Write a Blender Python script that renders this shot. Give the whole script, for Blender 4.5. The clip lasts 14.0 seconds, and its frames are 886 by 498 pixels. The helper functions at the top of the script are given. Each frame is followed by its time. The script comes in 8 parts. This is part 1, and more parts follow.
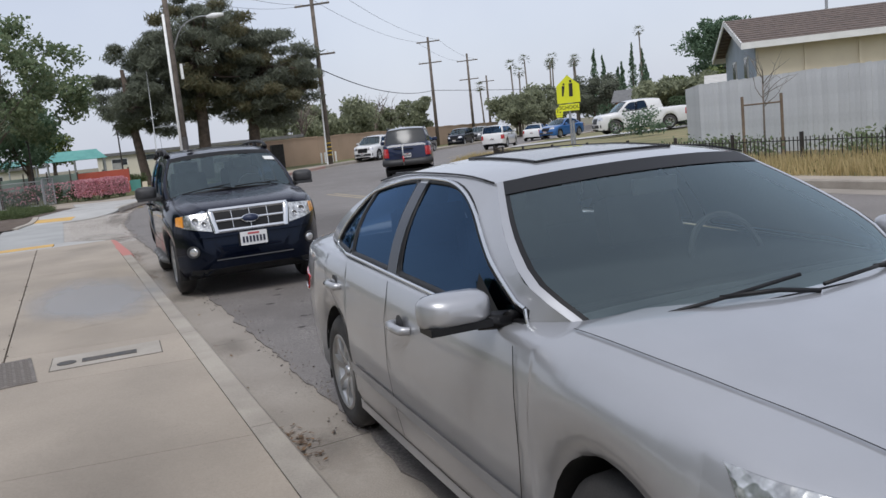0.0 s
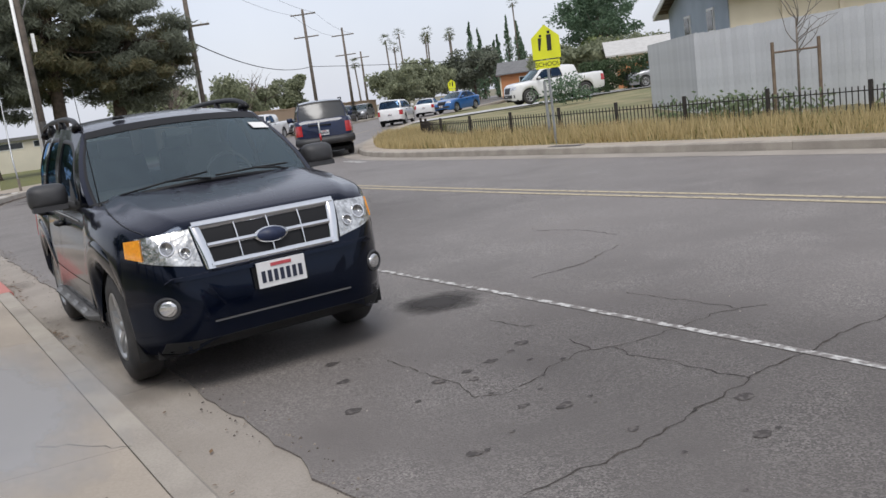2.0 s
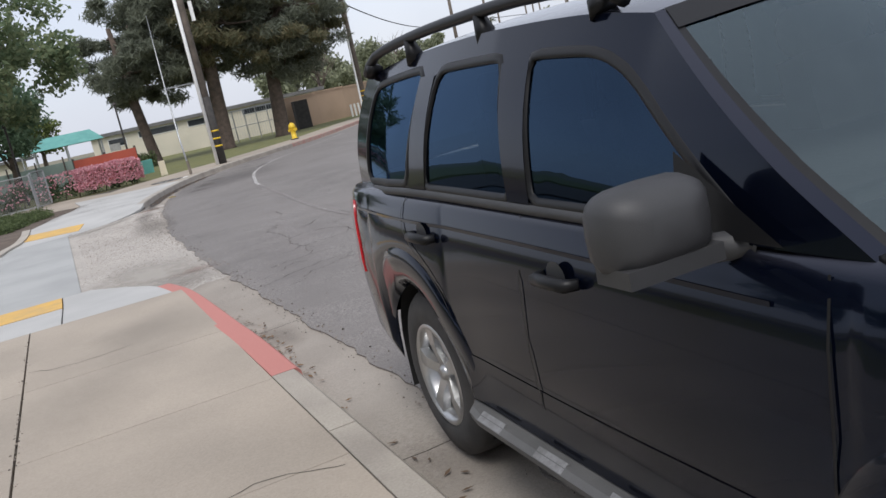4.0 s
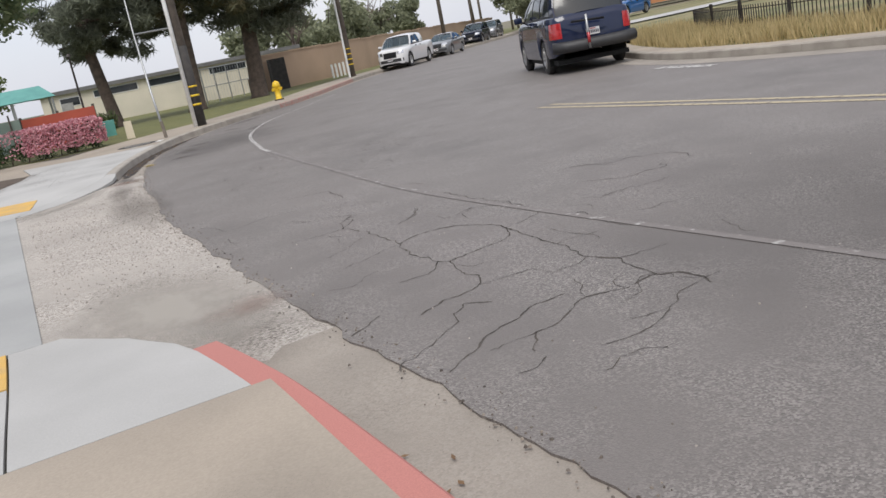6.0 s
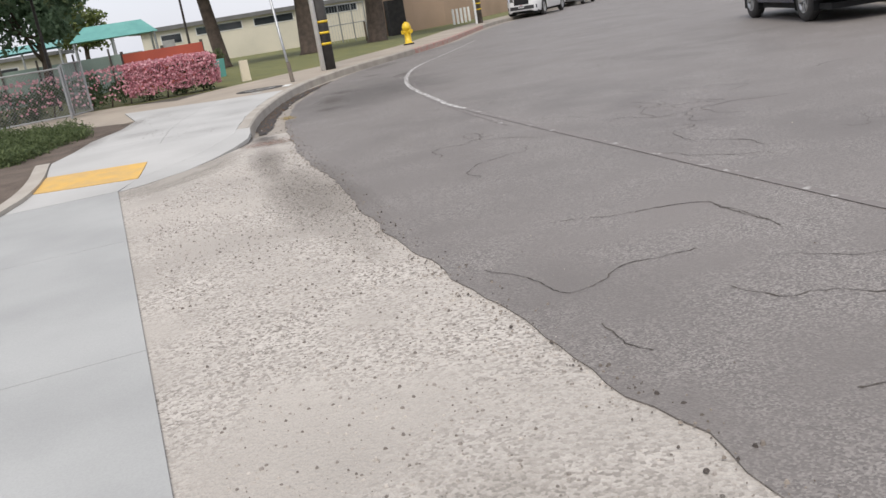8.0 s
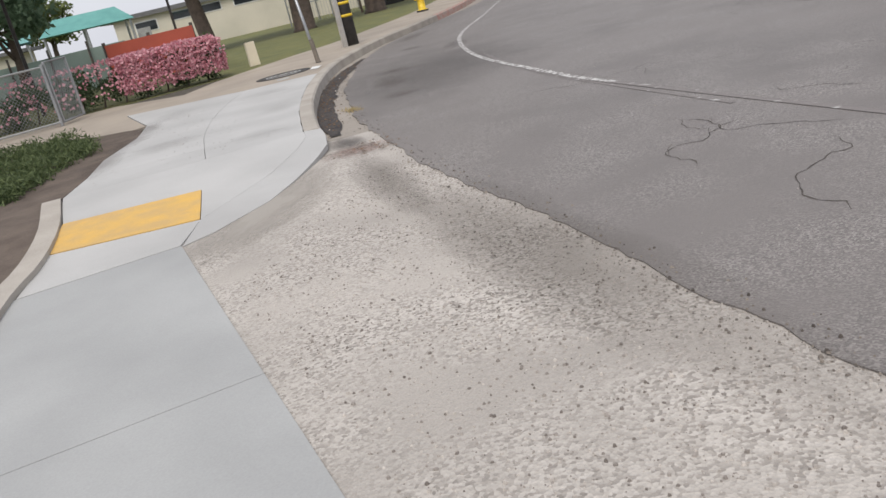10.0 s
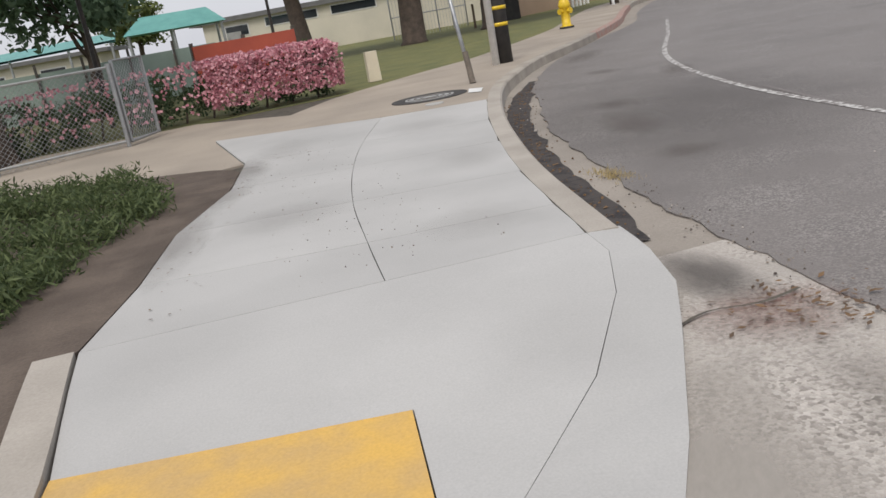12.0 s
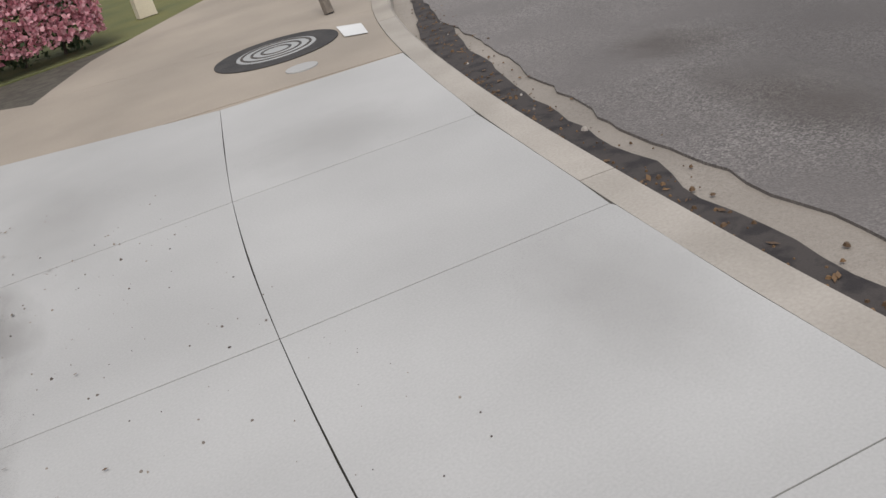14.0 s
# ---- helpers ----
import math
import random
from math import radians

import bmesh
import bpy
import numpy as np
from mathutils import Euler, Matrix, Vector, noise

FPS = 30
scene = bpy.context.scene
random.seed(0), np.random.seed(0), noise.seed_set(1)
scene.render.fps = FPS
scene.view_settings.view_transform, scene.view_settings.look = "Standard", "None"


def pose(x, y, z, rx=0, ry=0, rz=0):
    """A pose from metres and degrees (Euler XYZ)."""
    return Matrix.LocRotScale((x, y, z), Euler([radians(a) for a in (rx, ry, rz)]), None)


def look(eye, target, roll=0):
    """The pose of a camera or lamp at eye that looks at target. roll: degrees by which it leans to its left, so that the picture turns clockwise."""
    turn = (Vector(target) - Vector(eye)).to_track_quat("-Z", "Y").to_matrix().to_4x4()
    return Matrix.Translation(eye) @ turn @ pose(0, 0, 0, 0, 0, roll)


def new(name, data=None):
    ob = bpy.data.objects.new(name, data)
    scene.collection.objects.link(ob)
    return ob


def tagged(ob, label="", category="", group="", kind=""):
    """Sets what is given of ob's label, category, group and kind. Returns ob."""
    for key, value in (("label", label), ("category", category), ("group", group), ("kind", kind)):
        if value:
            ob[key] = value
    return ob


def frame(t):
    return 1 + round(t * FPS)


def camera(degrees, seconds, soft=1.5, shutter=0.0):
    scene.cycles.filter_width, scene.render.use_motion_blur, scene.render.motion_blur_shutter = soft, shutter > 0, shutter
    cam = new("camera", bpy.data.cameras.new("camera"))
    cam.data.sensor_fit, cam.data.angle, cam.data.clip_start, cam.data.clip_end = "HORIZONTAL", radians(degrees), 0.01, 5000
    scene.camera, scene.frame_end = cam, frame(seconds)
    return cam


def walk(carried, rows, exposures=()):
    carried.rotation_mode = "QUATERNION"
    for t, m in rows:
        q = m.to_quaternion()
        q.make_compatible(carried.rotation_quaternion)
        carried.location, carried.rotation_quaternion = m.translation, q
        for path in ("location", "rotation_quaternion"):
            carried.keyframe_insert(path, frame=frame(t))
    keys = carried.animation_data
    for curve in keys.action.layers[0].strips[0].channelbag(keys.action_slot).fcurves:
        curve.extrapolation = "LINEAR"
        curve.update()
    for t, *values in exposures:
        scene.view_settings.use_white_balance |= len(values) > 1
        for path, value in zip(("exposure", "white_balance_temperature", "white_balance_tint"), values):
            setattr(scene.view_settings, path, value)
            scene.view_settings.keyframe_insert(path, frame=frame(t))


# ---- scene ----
cam = camera(55.1, 14.0)
PATH = [
    (0, (-0.719, -7.406, 1.608), (0.071, -5.589, 1.336), -5.9),
    (0.5, (-0.791, -6.152, 1.565), (-0.066, -4.317, 1.235), -7.2),
    (1, (-0.796, -4.882, 1.573), (-0.083, -3.043, 1.239), -8.4),
    (1.5, (-0.693, -3.651, 1.567), (0.274, -1.934, 1.229), -7.0),
    (2, (-0.664, -2.435, 1.54), (0.383, -0.768, 1.187), -7.7),
    (2.5, (-0.735, -1.159, 1.533), (0.189, 0.571, 1.142), -9.0),
    (3, (-0.768, 0.181, 1.544), (-0.046, 2.003, 1.144), -10.6),
    (3.5, (-0.754, 1.347, 1.588), (-0.045, 3.184, 1.239), -12.5),
    (4, (-0.773, 2.618, 1.579), (-0.013, 4.425, 1.185), -12.5),
    (6.3, (-0.72, 8.126, 1.432), (0.144, 9.863, 0.948), -11.0),
    (6.5, (-0.663, 8.626, 1.43), (0.263, 10.334, 0.955), -10.2),
    (7, (-0.564, 9.928, 1.388), (0.446, 11.573, 0.865), -8.9),
    (7.5, (-0.623, 11.258, 1.366), (0.167, 13.014, 0.825), -8.5),
    (7.7, (-0.678, 11.788, 1.325), (-0.033, 13.602, 0.782), -8.8),
    (9.8, (-1.207, 15.297, 1.374), (-0.474, 17.048, 0.743), -13.1),
    (10, (-1.205, 15.722, 1.413), (-0.547, 17.505, 0.791), -13.5),
    (10.5, (-1.175, 16.973, 1.395), (-0.597, 18.789, 0.787), -13.5),
    (11, (-1.033, 18.311, 1.346), (-0.235, 20.041, 0.738), -12.6),
    (11.5, (-1.031, 19.435, 1.347), (-0.441, 21.284, 0.864), -9.8),
    (12, (-1.009, 20.633, 1.31), (-0.47, 22.48, 0.764), -10.3),
    (12.5, (-0.97, 21.665, 1.371), (-0.319, 23.465, 0.79), -12.4),
    (13, (-0.694, 23.027, 1.378), (0.091, 24.765, 0.775), -14.7),
    (13.5, (-0.518, 24.155, 1.434), (0.482, 25.675, 0.602), -13.9),
    (14, (-0.306, 25.204, 1.472), (0.586, 26.761, 0.589), -15.4),
]
walk(cam, [(t, look(eye, target, roll)) for t, eye, target, roll in PATH], [(0, 0.33, 6120, 10), (0.5, 0.44, 6150, 10), (1, 0.56, 6200, 10), (2, 0.5, 6280, 10), (2.5, 0.62, 6300, 10), (3.5, 0.56, 6180, 10), (4, 0.56, 6230, 10), (6.5, 0.58, 6480, 10), (7, 0.6, 6500, 10), (7.5, 0.72, 6500, 10), (10.5, 0.56, 6480, 10), (11, 0.56, 6500, 10), (11.5, 0.43, 6560, 10), (13, 0.44, 6520, 10), (14, 0.36, 6500, 10)])

# ---- world, sun, exposure ----
world = bpy.data.worlds.new("world")
scene.world = world
world.use_nodes = True
wt = world.node_tree
wt.nodes.clear()
w_out = wt.nodes.new("ShaderNodeOutputWorld")
w_bg = wt.nodes.new("ShaderNodeBackground")
w_sky = wt.nodes.new("ShaderNodeTexSky")
w_sky.sky_type, w_sky.sun_disc = "NISHITA", False
w_sky.sun_elevation, w_sky.sun_rotation = radians(52), radians(200)
w_sky.dust_density, w_sky.air_density, w_sky.ozone_density = 3.0, 1.0, 1.0
w_noise = wt.nodes.new("ShaderNodeTexNoise")
w_noise.inputs["Scale"].default_value, w_noise.inputs["Detail"].default_value = 2.2, 5.0
w_ramp = wt.nodes.new("ShaderNodeValToRGB")
w_ramp.color_ramp.elements[0].position, w_ramp.color_ramp.elements[0].color = 0.3, (6.6, 6.75, 7.5, 1)
w_ramp.color_ramp.elements[1].position, w_ramp.color_ramp.elements[1].color = 0.75, (8.6, 8.6, 9.0, 1)
w_mix = wt.nodes.new("ShaderNodeMixRGB")
w_mix.inputs[0].default_value = 0.72
wt.links.new(w_noise.outputs["Fac"], w_ramp.inputs[0])
wt.links.new(w_sky.outputs[0], w_mix.inputs[1])
wt.links.new(w_ramp.outputs[0], w_mix.inputs[2])
wt.links.new(w_mix.outputs[0], w_bg.inputs[0])
wt.links.new(w_bg.outputs[0], w_out.inputs[0])
w_bg.inputs[1].default_value = 0.088
sun = new("sun", bpy.data.lights.new("sun", "SUN"))
sun.data.energy, sun.data.angle, sun.data.color = 1.45, radians(25), (1.0, 0.96, 0.9)
sun.matrix_world = look((0, 0, 60), (18, 30, 0))


# ---- materials ----
def mat(name, col, col2=None, rough=0.7, metal=0.0, scale=6.0, fine=60.0, bump=0.15, spec=0.5, coat=0.0, big=0.25, rand=0.0, spread=(0.35, 0.65)):
    """A surface with two scales of variation: patches (scale) and grain (fine)."""
    m = bpy.data.materials.new(name)
    m.use_nodes = True
    nt = m.node_tree
    b = nt.nodes["Principled BSDF"]
    tc = nt.nodes.new("ShaderNodeTexCoord")
    n1, n2 = nt.nodes.new("ShaderNodeTexNoise"), nt.nodes.new("ShaderNodeTexNoise")
    n1.inputs["Scale"].default_value, n1.inputs["Detail"].default_value = scale, 6
    n2.inputs["Scale"].default_value, n2.inputs["Detail"].default_value = fine, 4
    nt.links.new(tc.outputs["Object"], n1.inputs["Vector"])
    nt.links.new(tc.outputs["Object"], n2.inputs["Vector"])
    ramp = nt.nodes.new("ShaderNodeValToRGB")
    col2 = col2 or tuple(c * (1 - big) for c in col)
    ramp.color_ramp.elements[0].position, ramp.color_ramp.elements[0].color = spread[0], (*col2, 1)
    ramp.color_ramp.elements[1].position, ramp.color_ramp.elements[1].color = spread[1], (*col, 1)
    nt.links.new(n1.outputs["Fac"], ramp.inputs[0])
    hsv = nt.nodes.new("ShaderNodeHueSaturation")
    mr = nt.nodes.new("ShaderNodeMapRange")
    mr.inputs["From Min"].default_value, mr.inputs["From Max"].default_value = 0.25, 0.75
    mr.inputs["To Min"].default_value, mr.inputs["To Max"].default_value = 1 - big * 0.6, 1 + big * 0.6
    nt.links.new(n2.outputs["Fac"], mr.inputs["Value"])
    val = mr.outputs["Result"]
    if rand:
        oi, ml = nt.nodes.new("ShaderNodeObjectInfo"), nt.nodes.new("ShaderNodeMath")
        mr2 = nt.nodes.new("ShaderNodeMapRange")
        mr2.inputs["To Min"].default_value, mr2.inputs["To Max"].default_value = 1 - rand, 1 + rand
        nt.links.new(oi.outputs["Random"], mr2.inputs["Value"])
        ml.operation = "MULTIPLY"
        nt.links.new(val, ml.inputs[0])
        nt.links.new(mr2.outputs["Result"], ml.inputs[1])
        val = ml.outputs[0]
    nt.links.new(val, hsv.inputs["Value"])
    nt.links.new(ramp.outputs[0], hsv.inputs["Color"])
    nt.links.new(hsv.outputs[0], b.inputs["Base Color"])
    b.inputs["Roughness"].default_value, b.inputs["Metallic"].default_value = rough, metal
    b.inputs["Specular IOR Level"].default_value, b.inputs["Coat Weight"].default_value = spec, coat
    b.inputs["Coat Roughness"].default_value = 0.04
    if bump:
        bp = nt.nodes.new("ShaderNodeBump")
        bp.inputs["Strength"].default_value, bp.inputs["Distance"].default_value = bump, 0.01
        nt.links.new(n2.outputs["Fac"], bp.inputs["Height"])
        nt.links.new(bp.outputs[0], b.inputs["Normal"])
    m["ramp"] = 1
    return m


def leaf_mat(name, col, col2, trans=0.25, rough=0.6):
    """Leaves: colour varies from leaf to leaf."""
    m = bpy.data.materials.new(name)
    m.use_nodes = True
    nt = m.node_tree
    b = nt.nodes["Principled BSDF"]
    g = nt.nodes.new("ShaderNodeNewGeometry")
    r = nt.nodes.new("ShaderNodeValToRGB")
    r.color_ramp.elements[0].color, r.color_ramp.elements[1].color = (*col2, 1), (*col, 1)
    nt.links.new(g.outputs["Random Per Island"], r.inputs[0])
    nt.links.new(r.outputs[0], b.inputs["Base Color"])
    b.inputs["Roughness"].default_value = rough
    b.inputs["Specular IOR Level"].default_value = 0.25
    tr, mx = nt.nodes.new("ShaderNodeBsdfTranslucent"), nt.nodes.new("ShaderNodeMixShader")
    nt.links.new(r.outputs[0], tr.inputs[0])
    mx.inputs[0].default_value = trans
    nt.links.new(b.outputs[0], mx.inputs[1])
    nt.links.new(tr.outputs[0], mx.inputs[2])
    nt.links.new(mx.outputs[0], nt.nodes["Material Output"].inputs[0])
    return m


def glass_mat(name, tint, gloss=0.03, film=(0.95, 0.97, 1), ior=1.6):
    """Window glass: tinted see-through with a sky reflection that grows at grazing angles."""
    m = bpy.data.materials.new(name)
    m.use_nodes = True
    nt = m.node_tree
    nt.nodes.clear()
    out, mx = nt.nodes.new("ShaderNodeOutputMaterial"), nt.nodes.new("ShaderNodeMixShader")
    tr, gl, fr = nt.nodes.new("ShaderNodeBsdfTransparent"), nt.nodes.new("ShaderNodeBsdfGlossy"), nt.nodes.new("ShaderNodeFresnel")
    tr.inputs[0].default_value = (*tint, 1)
    gl.inputs[0].default_value, gl.inputs["Roughness"].default_value = (*film, 1), gloss
    fr.inputs[0].default_value = ior
    nt.links.new(fr.outputs[0], mx.inputs[0])
    nt.links.new(tr.outputs[0], mx.inputs[1])
    nt.links.new(gl.outputs[0], mx.inputs[2])
    nt.links.new(mx.outputs[0], out.inputs[0])
    return m


def paint_mat(name, col, rough=0.28, metal=0.0, coat=1.0, dust=0.12, dustcol=(0.3, 0.28, 0.26), spec=0.5, settled=0.0):
    """Car paint under a clear coat, with thin road dust that breaks the gloss."""
    m = mat(name, col, tuple(c * 0.93 for c in col), rough, metal, 3.0, 900.0, 0.0, spec, coat, 0.06)
    nt = m.node_tree
    b = nt.nodes["Principled BSDF"]
    src = b.inputs["Base Color"].links[0].from_socket
    n, r, mx = nt.nodes.new("ShaderNodeTexNoise"), nt.nodes.new("ShaderNodeMapRange"), nt.nodes.new("ShaderNodeMixRGB")
    n.inputs["Scale"].default_value, n.inputs["Detail"].default_value = 5.0, 8
    r.inputs["From Min"].default_value, r.inputs["From Max"].default_value = 0.35, 0.8
    r.inputs["To Max"].default_value = dust
    nt.links.new(n.outputs["Fac"], r.inputs["Value"])
    nt.links.new(r.outputs["Result"], mx.inputs[0])
    nt.links.new(src, mx.inputs[1])
    mx.inputs[2].default_value = (*dustcol, 1)
    nt.links.new(mx.outputs[0], b.inputs["Base Color"])
    rr = nt.nodes.new("ShaderNodeMapRange")
    rr.inputs["From Min"].default_value, rr.inputs["From Max"].default_value = 0.3, 0.8
    rr.inputs["To Min"].default_value, rr.inputs["To Max"].default_value = 0.015, 0.08
    nt.links.new(n.outputs["Fac"], rr.inputs["Value"])
    nt.links.new(rr.outputs["Result"], b.inputs["Coat Roughness"])
    b.inputs["Coat IOR"].default_value = 1.42
    if settled:
        # dust lies thicker on faces that look up
        gm, sx, up = nt.nodes.new("ShaderNodeNewGeometry"), nt.nodes.new("ShaderNodeSeparateXYZ"), nt.nodes.new("ShaderNodeMapRange")
        up.inputs["From Min"].default_value, up.inputs["From Max"].default_value, up.inputs["To Max"].default_value = 0.6, 0.95, settled
        nt.links.new(gm.outputs["Normal"], sx.inputs[0])
        nt.links.new(sx.outputs["Z"], up.inputs["Value"])
        film, add = nt.nodes.new("ShaderNodeMixRGB"), nt.nodes.new("ShaderNodeMath")
        film.inputs[2].default_value = (*dustcol, 1)
        nt.links.new(up.outputs["Result"], film.inputs[0])
        nt.links.new(mx.outputs[0], film.inputs[1])
        nt.links.new(film.outputs[0], b.inputs["Base Color"])
        nt.links.new(rr.outputs["Result"], add.inputs[0])
        nt.links.new(up.outputs["Result"], add.inputs[1])
        nt.links.new(add.outputs[0], b.inputs["Coat Roughness"])
    return m


def worn_mat(name, paint, under, scale, keep, rough=0.8):
    """Paint worn through to what lies under it. keep: share of paint left."""
    m = mat(name, paint, under, rough, 0, scale, 180.0, 0.2, 0.3, 0, 0.2, spread=(1 - keep - 0.06, 1 - keep + 0.06))
    return m


def speckle_mat(name, base, stone, dark, scale=55.0, amount=0.5, patch=0.7, rough=0.85, bump=0.5):
    """Ground with stones showing in it: small cells of light and dark over a patchy base."""
    m = mat(name, base, tuple(c * 0.78 for c in base), rough, 0, patch, 140.0, 0.0, 0.5, 0, 0.22)
    nt = m.node_tree
    b = nt.nodes["Principled BSDF"]
    src = b.inputs["Base Color"].links[0].from_socket
    tc = nt.nodes.new("ShaderNodeTexCoord")
    v = nt.nodes.new("ShaderNodeTexVoronoi")
    v.inputs["Scale"].default_value = scale
    nt.links.new(tc.outputs["Object"], v.inputs["Vector"])
    sep = nt.nodes.new("ShaderNodeSeparateColor")
    nt.links.new(v.outputs["Color"], sep.inputs[0])
    r = nt.nodes.new("ShaderNodeValToRGB")
    r.color_ramp.elements[0].position, r.color_ramp.elements[0].color = 0.0, (*dark, 1)
    r.color_ramp.elements[1].position, r.color_ramp.elements[1].color = 1.0, (*stone, 1)
    e = r.color_ramp.elements.new(0.5)
    e.color = (*base, 1)
    nt.links.new(sep.outputs[0], r.inputs[0])
    mx, n, mr = nt.nodes.new("ShaderNodeMixRGB"), nt.nodes.new("ShaderNodeTexNoise"), nt.nodes.new("ShaderNodeMapRange")
    n.inputs["Scale"].default_value, n.inputs["Detail"].default_value = 1.3, 5
    nt.links.new(tc.outputs["Object"], n.inputs["Vector"])
    mr.inputs["From Min"].default_value, mr.inputs["From Max"].default_value, mr.inputs["To Max"].default_value = 0.35, 0.7, amount
    nt.links.new(n.outputs["Fac"], mr.inputs["Value"])
    nt.links.new(mr.outputs["Result"], mx.inputs[0])
    nt.links.new(src, mx.inputs[1])
    nt.links.new(r.outputs[0], mx.inputs[2])
    nt.links.new(mx.outputs[0], b.inputs["Base Color"])
    bp = nt.nodes.new("ShaderNodeBump")
    bp.inputs["Strength"].default_value, bp.inputs["Distance"].default_value = bump, 0.006
    nt.links.new(v.outputs["Distance"], bp.inputs["Height"])
    nt.links.new(bp.outputs[0], b.inputs["Normal"])
    return m


M = {}
M["asphalt"] = speckle_mat("asphalt", (0.176, 0.158, 0.146), (0.35, 0.325, 0.3), (0.078, 0.07, 0.066), 120, 0.8, 0.35, 0.62, 0.4)
M["patch"] = speckle_mat("asphalt_patch", (0.075, 0.068, 0.065), (0.14, 0.13, 0.12), (0.04, 0.04, 0.04), 70, 0.5, 0.5, 0.85, 0.35)
M["crack"] = mat("crack", (0.045, 0.039, 0.035), (0.09, 0.076, 0.064), 0.95, scale=4, bump=0)
M["oil"] = worn_mat("oil_stain", (0.06, 0.053, 0.05), (0.125, 0.112, 0.104), 30, 0.55)
M["slab_old"] = mat("old_concrete", (0.366, 0.314, 0.255), (0.292, 0.252, 0.206), 0.85, scale=0.9, fine=90, bump=0.25, big=0.16, rand=0.05)
M["slab_new"] = mat("new_concrete", (0.436, 0.43, 0.414), (0.376, 0.37, 0.356), 0.8, scale=0.9, fine=120, bump=0.12, big=0.12, rand=0.03)
M["slab_grey"] = mat("smooth_grey_concrete", (0.37, 0.372, 0.362), (0.305, 0.307, 0.3), 0.8, scale=0.8, fine=110, bump=0.12, big=0.1)
M["kerb_pale"] = mat("pale_kerb_concrete", (0.39, 0.355, 0.31), (0.32, 0.29, 0.25), 0.85, scale=2.5, fine=80, bump=0.25, big=0.15, rand=0.03)
M["damp"] = worn_mat("damp_gutter_dirt", (0.032, 0.028, 0.028), (0.06, 0.052, 0.048), 9, 0.45)
M["kerb"] = mat("kerb_concrete", (0.36, 0.325, 0.275), (0.27, 0.24, 0.205), 0.85, scale=2.5, fine=80, bump=0.3, big=0.2, rand=0.05)
M["gutter"] = speckle_mat("gutter_concrete", (0.31, 0.275, 0.235), (0.38, 0.35, 0.31), (0.16, 0.14, 0.12), 90, 0.35, 1.1, 0.85, 0.25)
M["apron"] = speckle_mat("worn_apron_concrete", (0.42, 0.385, 0.345), (0.56, 0.52, 0.475), (0.15, 0.132, 0.115), 72, 1.0, 0.8, 0.9, 0.85)
M["joint"] = mat("joint_dirt", (0.06, 0.052, 0.042), (0.1, 0.09, 0.07), 0.95, scale=12, bump=0.2)
M["red"] = worn_mat("red_kerb_paint", (0.44, 0.185, 0.16), (0.38, 0.27, 0.23), 9, 0.75)
M["yellow_pad"] = mat("yellow_pad_paint", (0.62, 0.38, 0.09), (0.5, 0.33, 0.13), 0.75, scale=5, fine=90, bump=0.2, big=0.14)
M["line_white"] = worn_mat("worn_white_line", (0.5, 0.49, 0.47), (0.19, 0.175, 0.165), 14, 0.49)
M["line_faint"] = worn_mat("faint_white_line", (0.42, 0.41, 0.39), (0.185, 0.168, 0.16), 9, 0.36)
M["red_faded"] = worn_mat("faded_red_kerb_paint", (0.36, 0.2, 0.17), (0.34, 0.27, 0.23), 7, 0.5)
M["lamp_base"] = mat("lamp_inside", (0.75, 0.75, 0.72), (0.36, 0.36, 0.35), 0.25, 0.7, scale=22, bump=0, big=0.2, coat=1)
lb = M["lamp_base"].node_tree
lv, lp, lc = lb.nodes.new("ShaderNodeTexVoronoi"), lb.nodes.new("ShaderNodeBump"), lb.nodes.new("ShaderNodeTexCoord")
lv.inputs["Scale"].default_value = 34
lp.inputs["Strength"].default_value, lp.inputs["Distance"].default_value = 0.35, 0.012
lb.links.new(lc.outputs["Object"], lv.inputs["Vector"])
lb.links.new(lv.outputs["Distance"], lp.inputs["Height"])
lb.links.new(lp.outputs[0], lb.nodes["Principled BSDF"].inputs["Normal"])
lb.nodes["Principled BSDF"].inputs["Metallic"].default_value = 0.95
M["line_yellow"] = worn_mat("worn_yellow_line", (0.42, 0.36, 0.25), (0.18, 0.165, 0.15), 14, 0.6)
M["soil"] = mat("bare_soil", (0.125, 0.096, 0.075), (0.08, 0.06, 0.047), 0.95, scale=3, fine=60, bump=0.6, big=0.3)
M["lawn"] = mat("lawn_green", (0.16, 0.155, 0.055), (0.11, 0.12, 0.045), 0.95, scale=1.5, fine=70, bump=0.8, big=0.3)
M["dry"] = mat("dry_grass_ground", (0.25, 0.215, 0.115), (0.14, 0.145, 0.065), 0.95, scale=0.6, fine=40, bump=0.8, big=0.3)
M["ground"] = mat("earth", (0.2, 0.18, 0.12), (0.13, 0.12, 0.08), 0.95, scale=0.15, fine=8, bump=0.4)
M["iron"] = mat("cast_iron", (0.09, 0.088, 0.085), (0.14, 0.12, 0.1), 0.6, 0.6, scale=14, bump=0.3)
M["worn_iron"] = mat("worn_iron_plate", (0.2, 0.175, 0.155), (0.13, 0.115, 0.1), 0.7, 0.15, scale=9, bump=0.3, big=0.3)
M["steel"] = mat("galvanised_steel", (0.42, 0.43, 0.43), (0.34, 0.35, 0.36), 0.45, 0.8, scale=8, bump=0.05)
M["black_iron"] = mat("black_iron_paint", (0.025, 0.023, 0.022), (0.05, 0.04, 0.035), 0.5, 0.2, scale=20, bump=0.1)
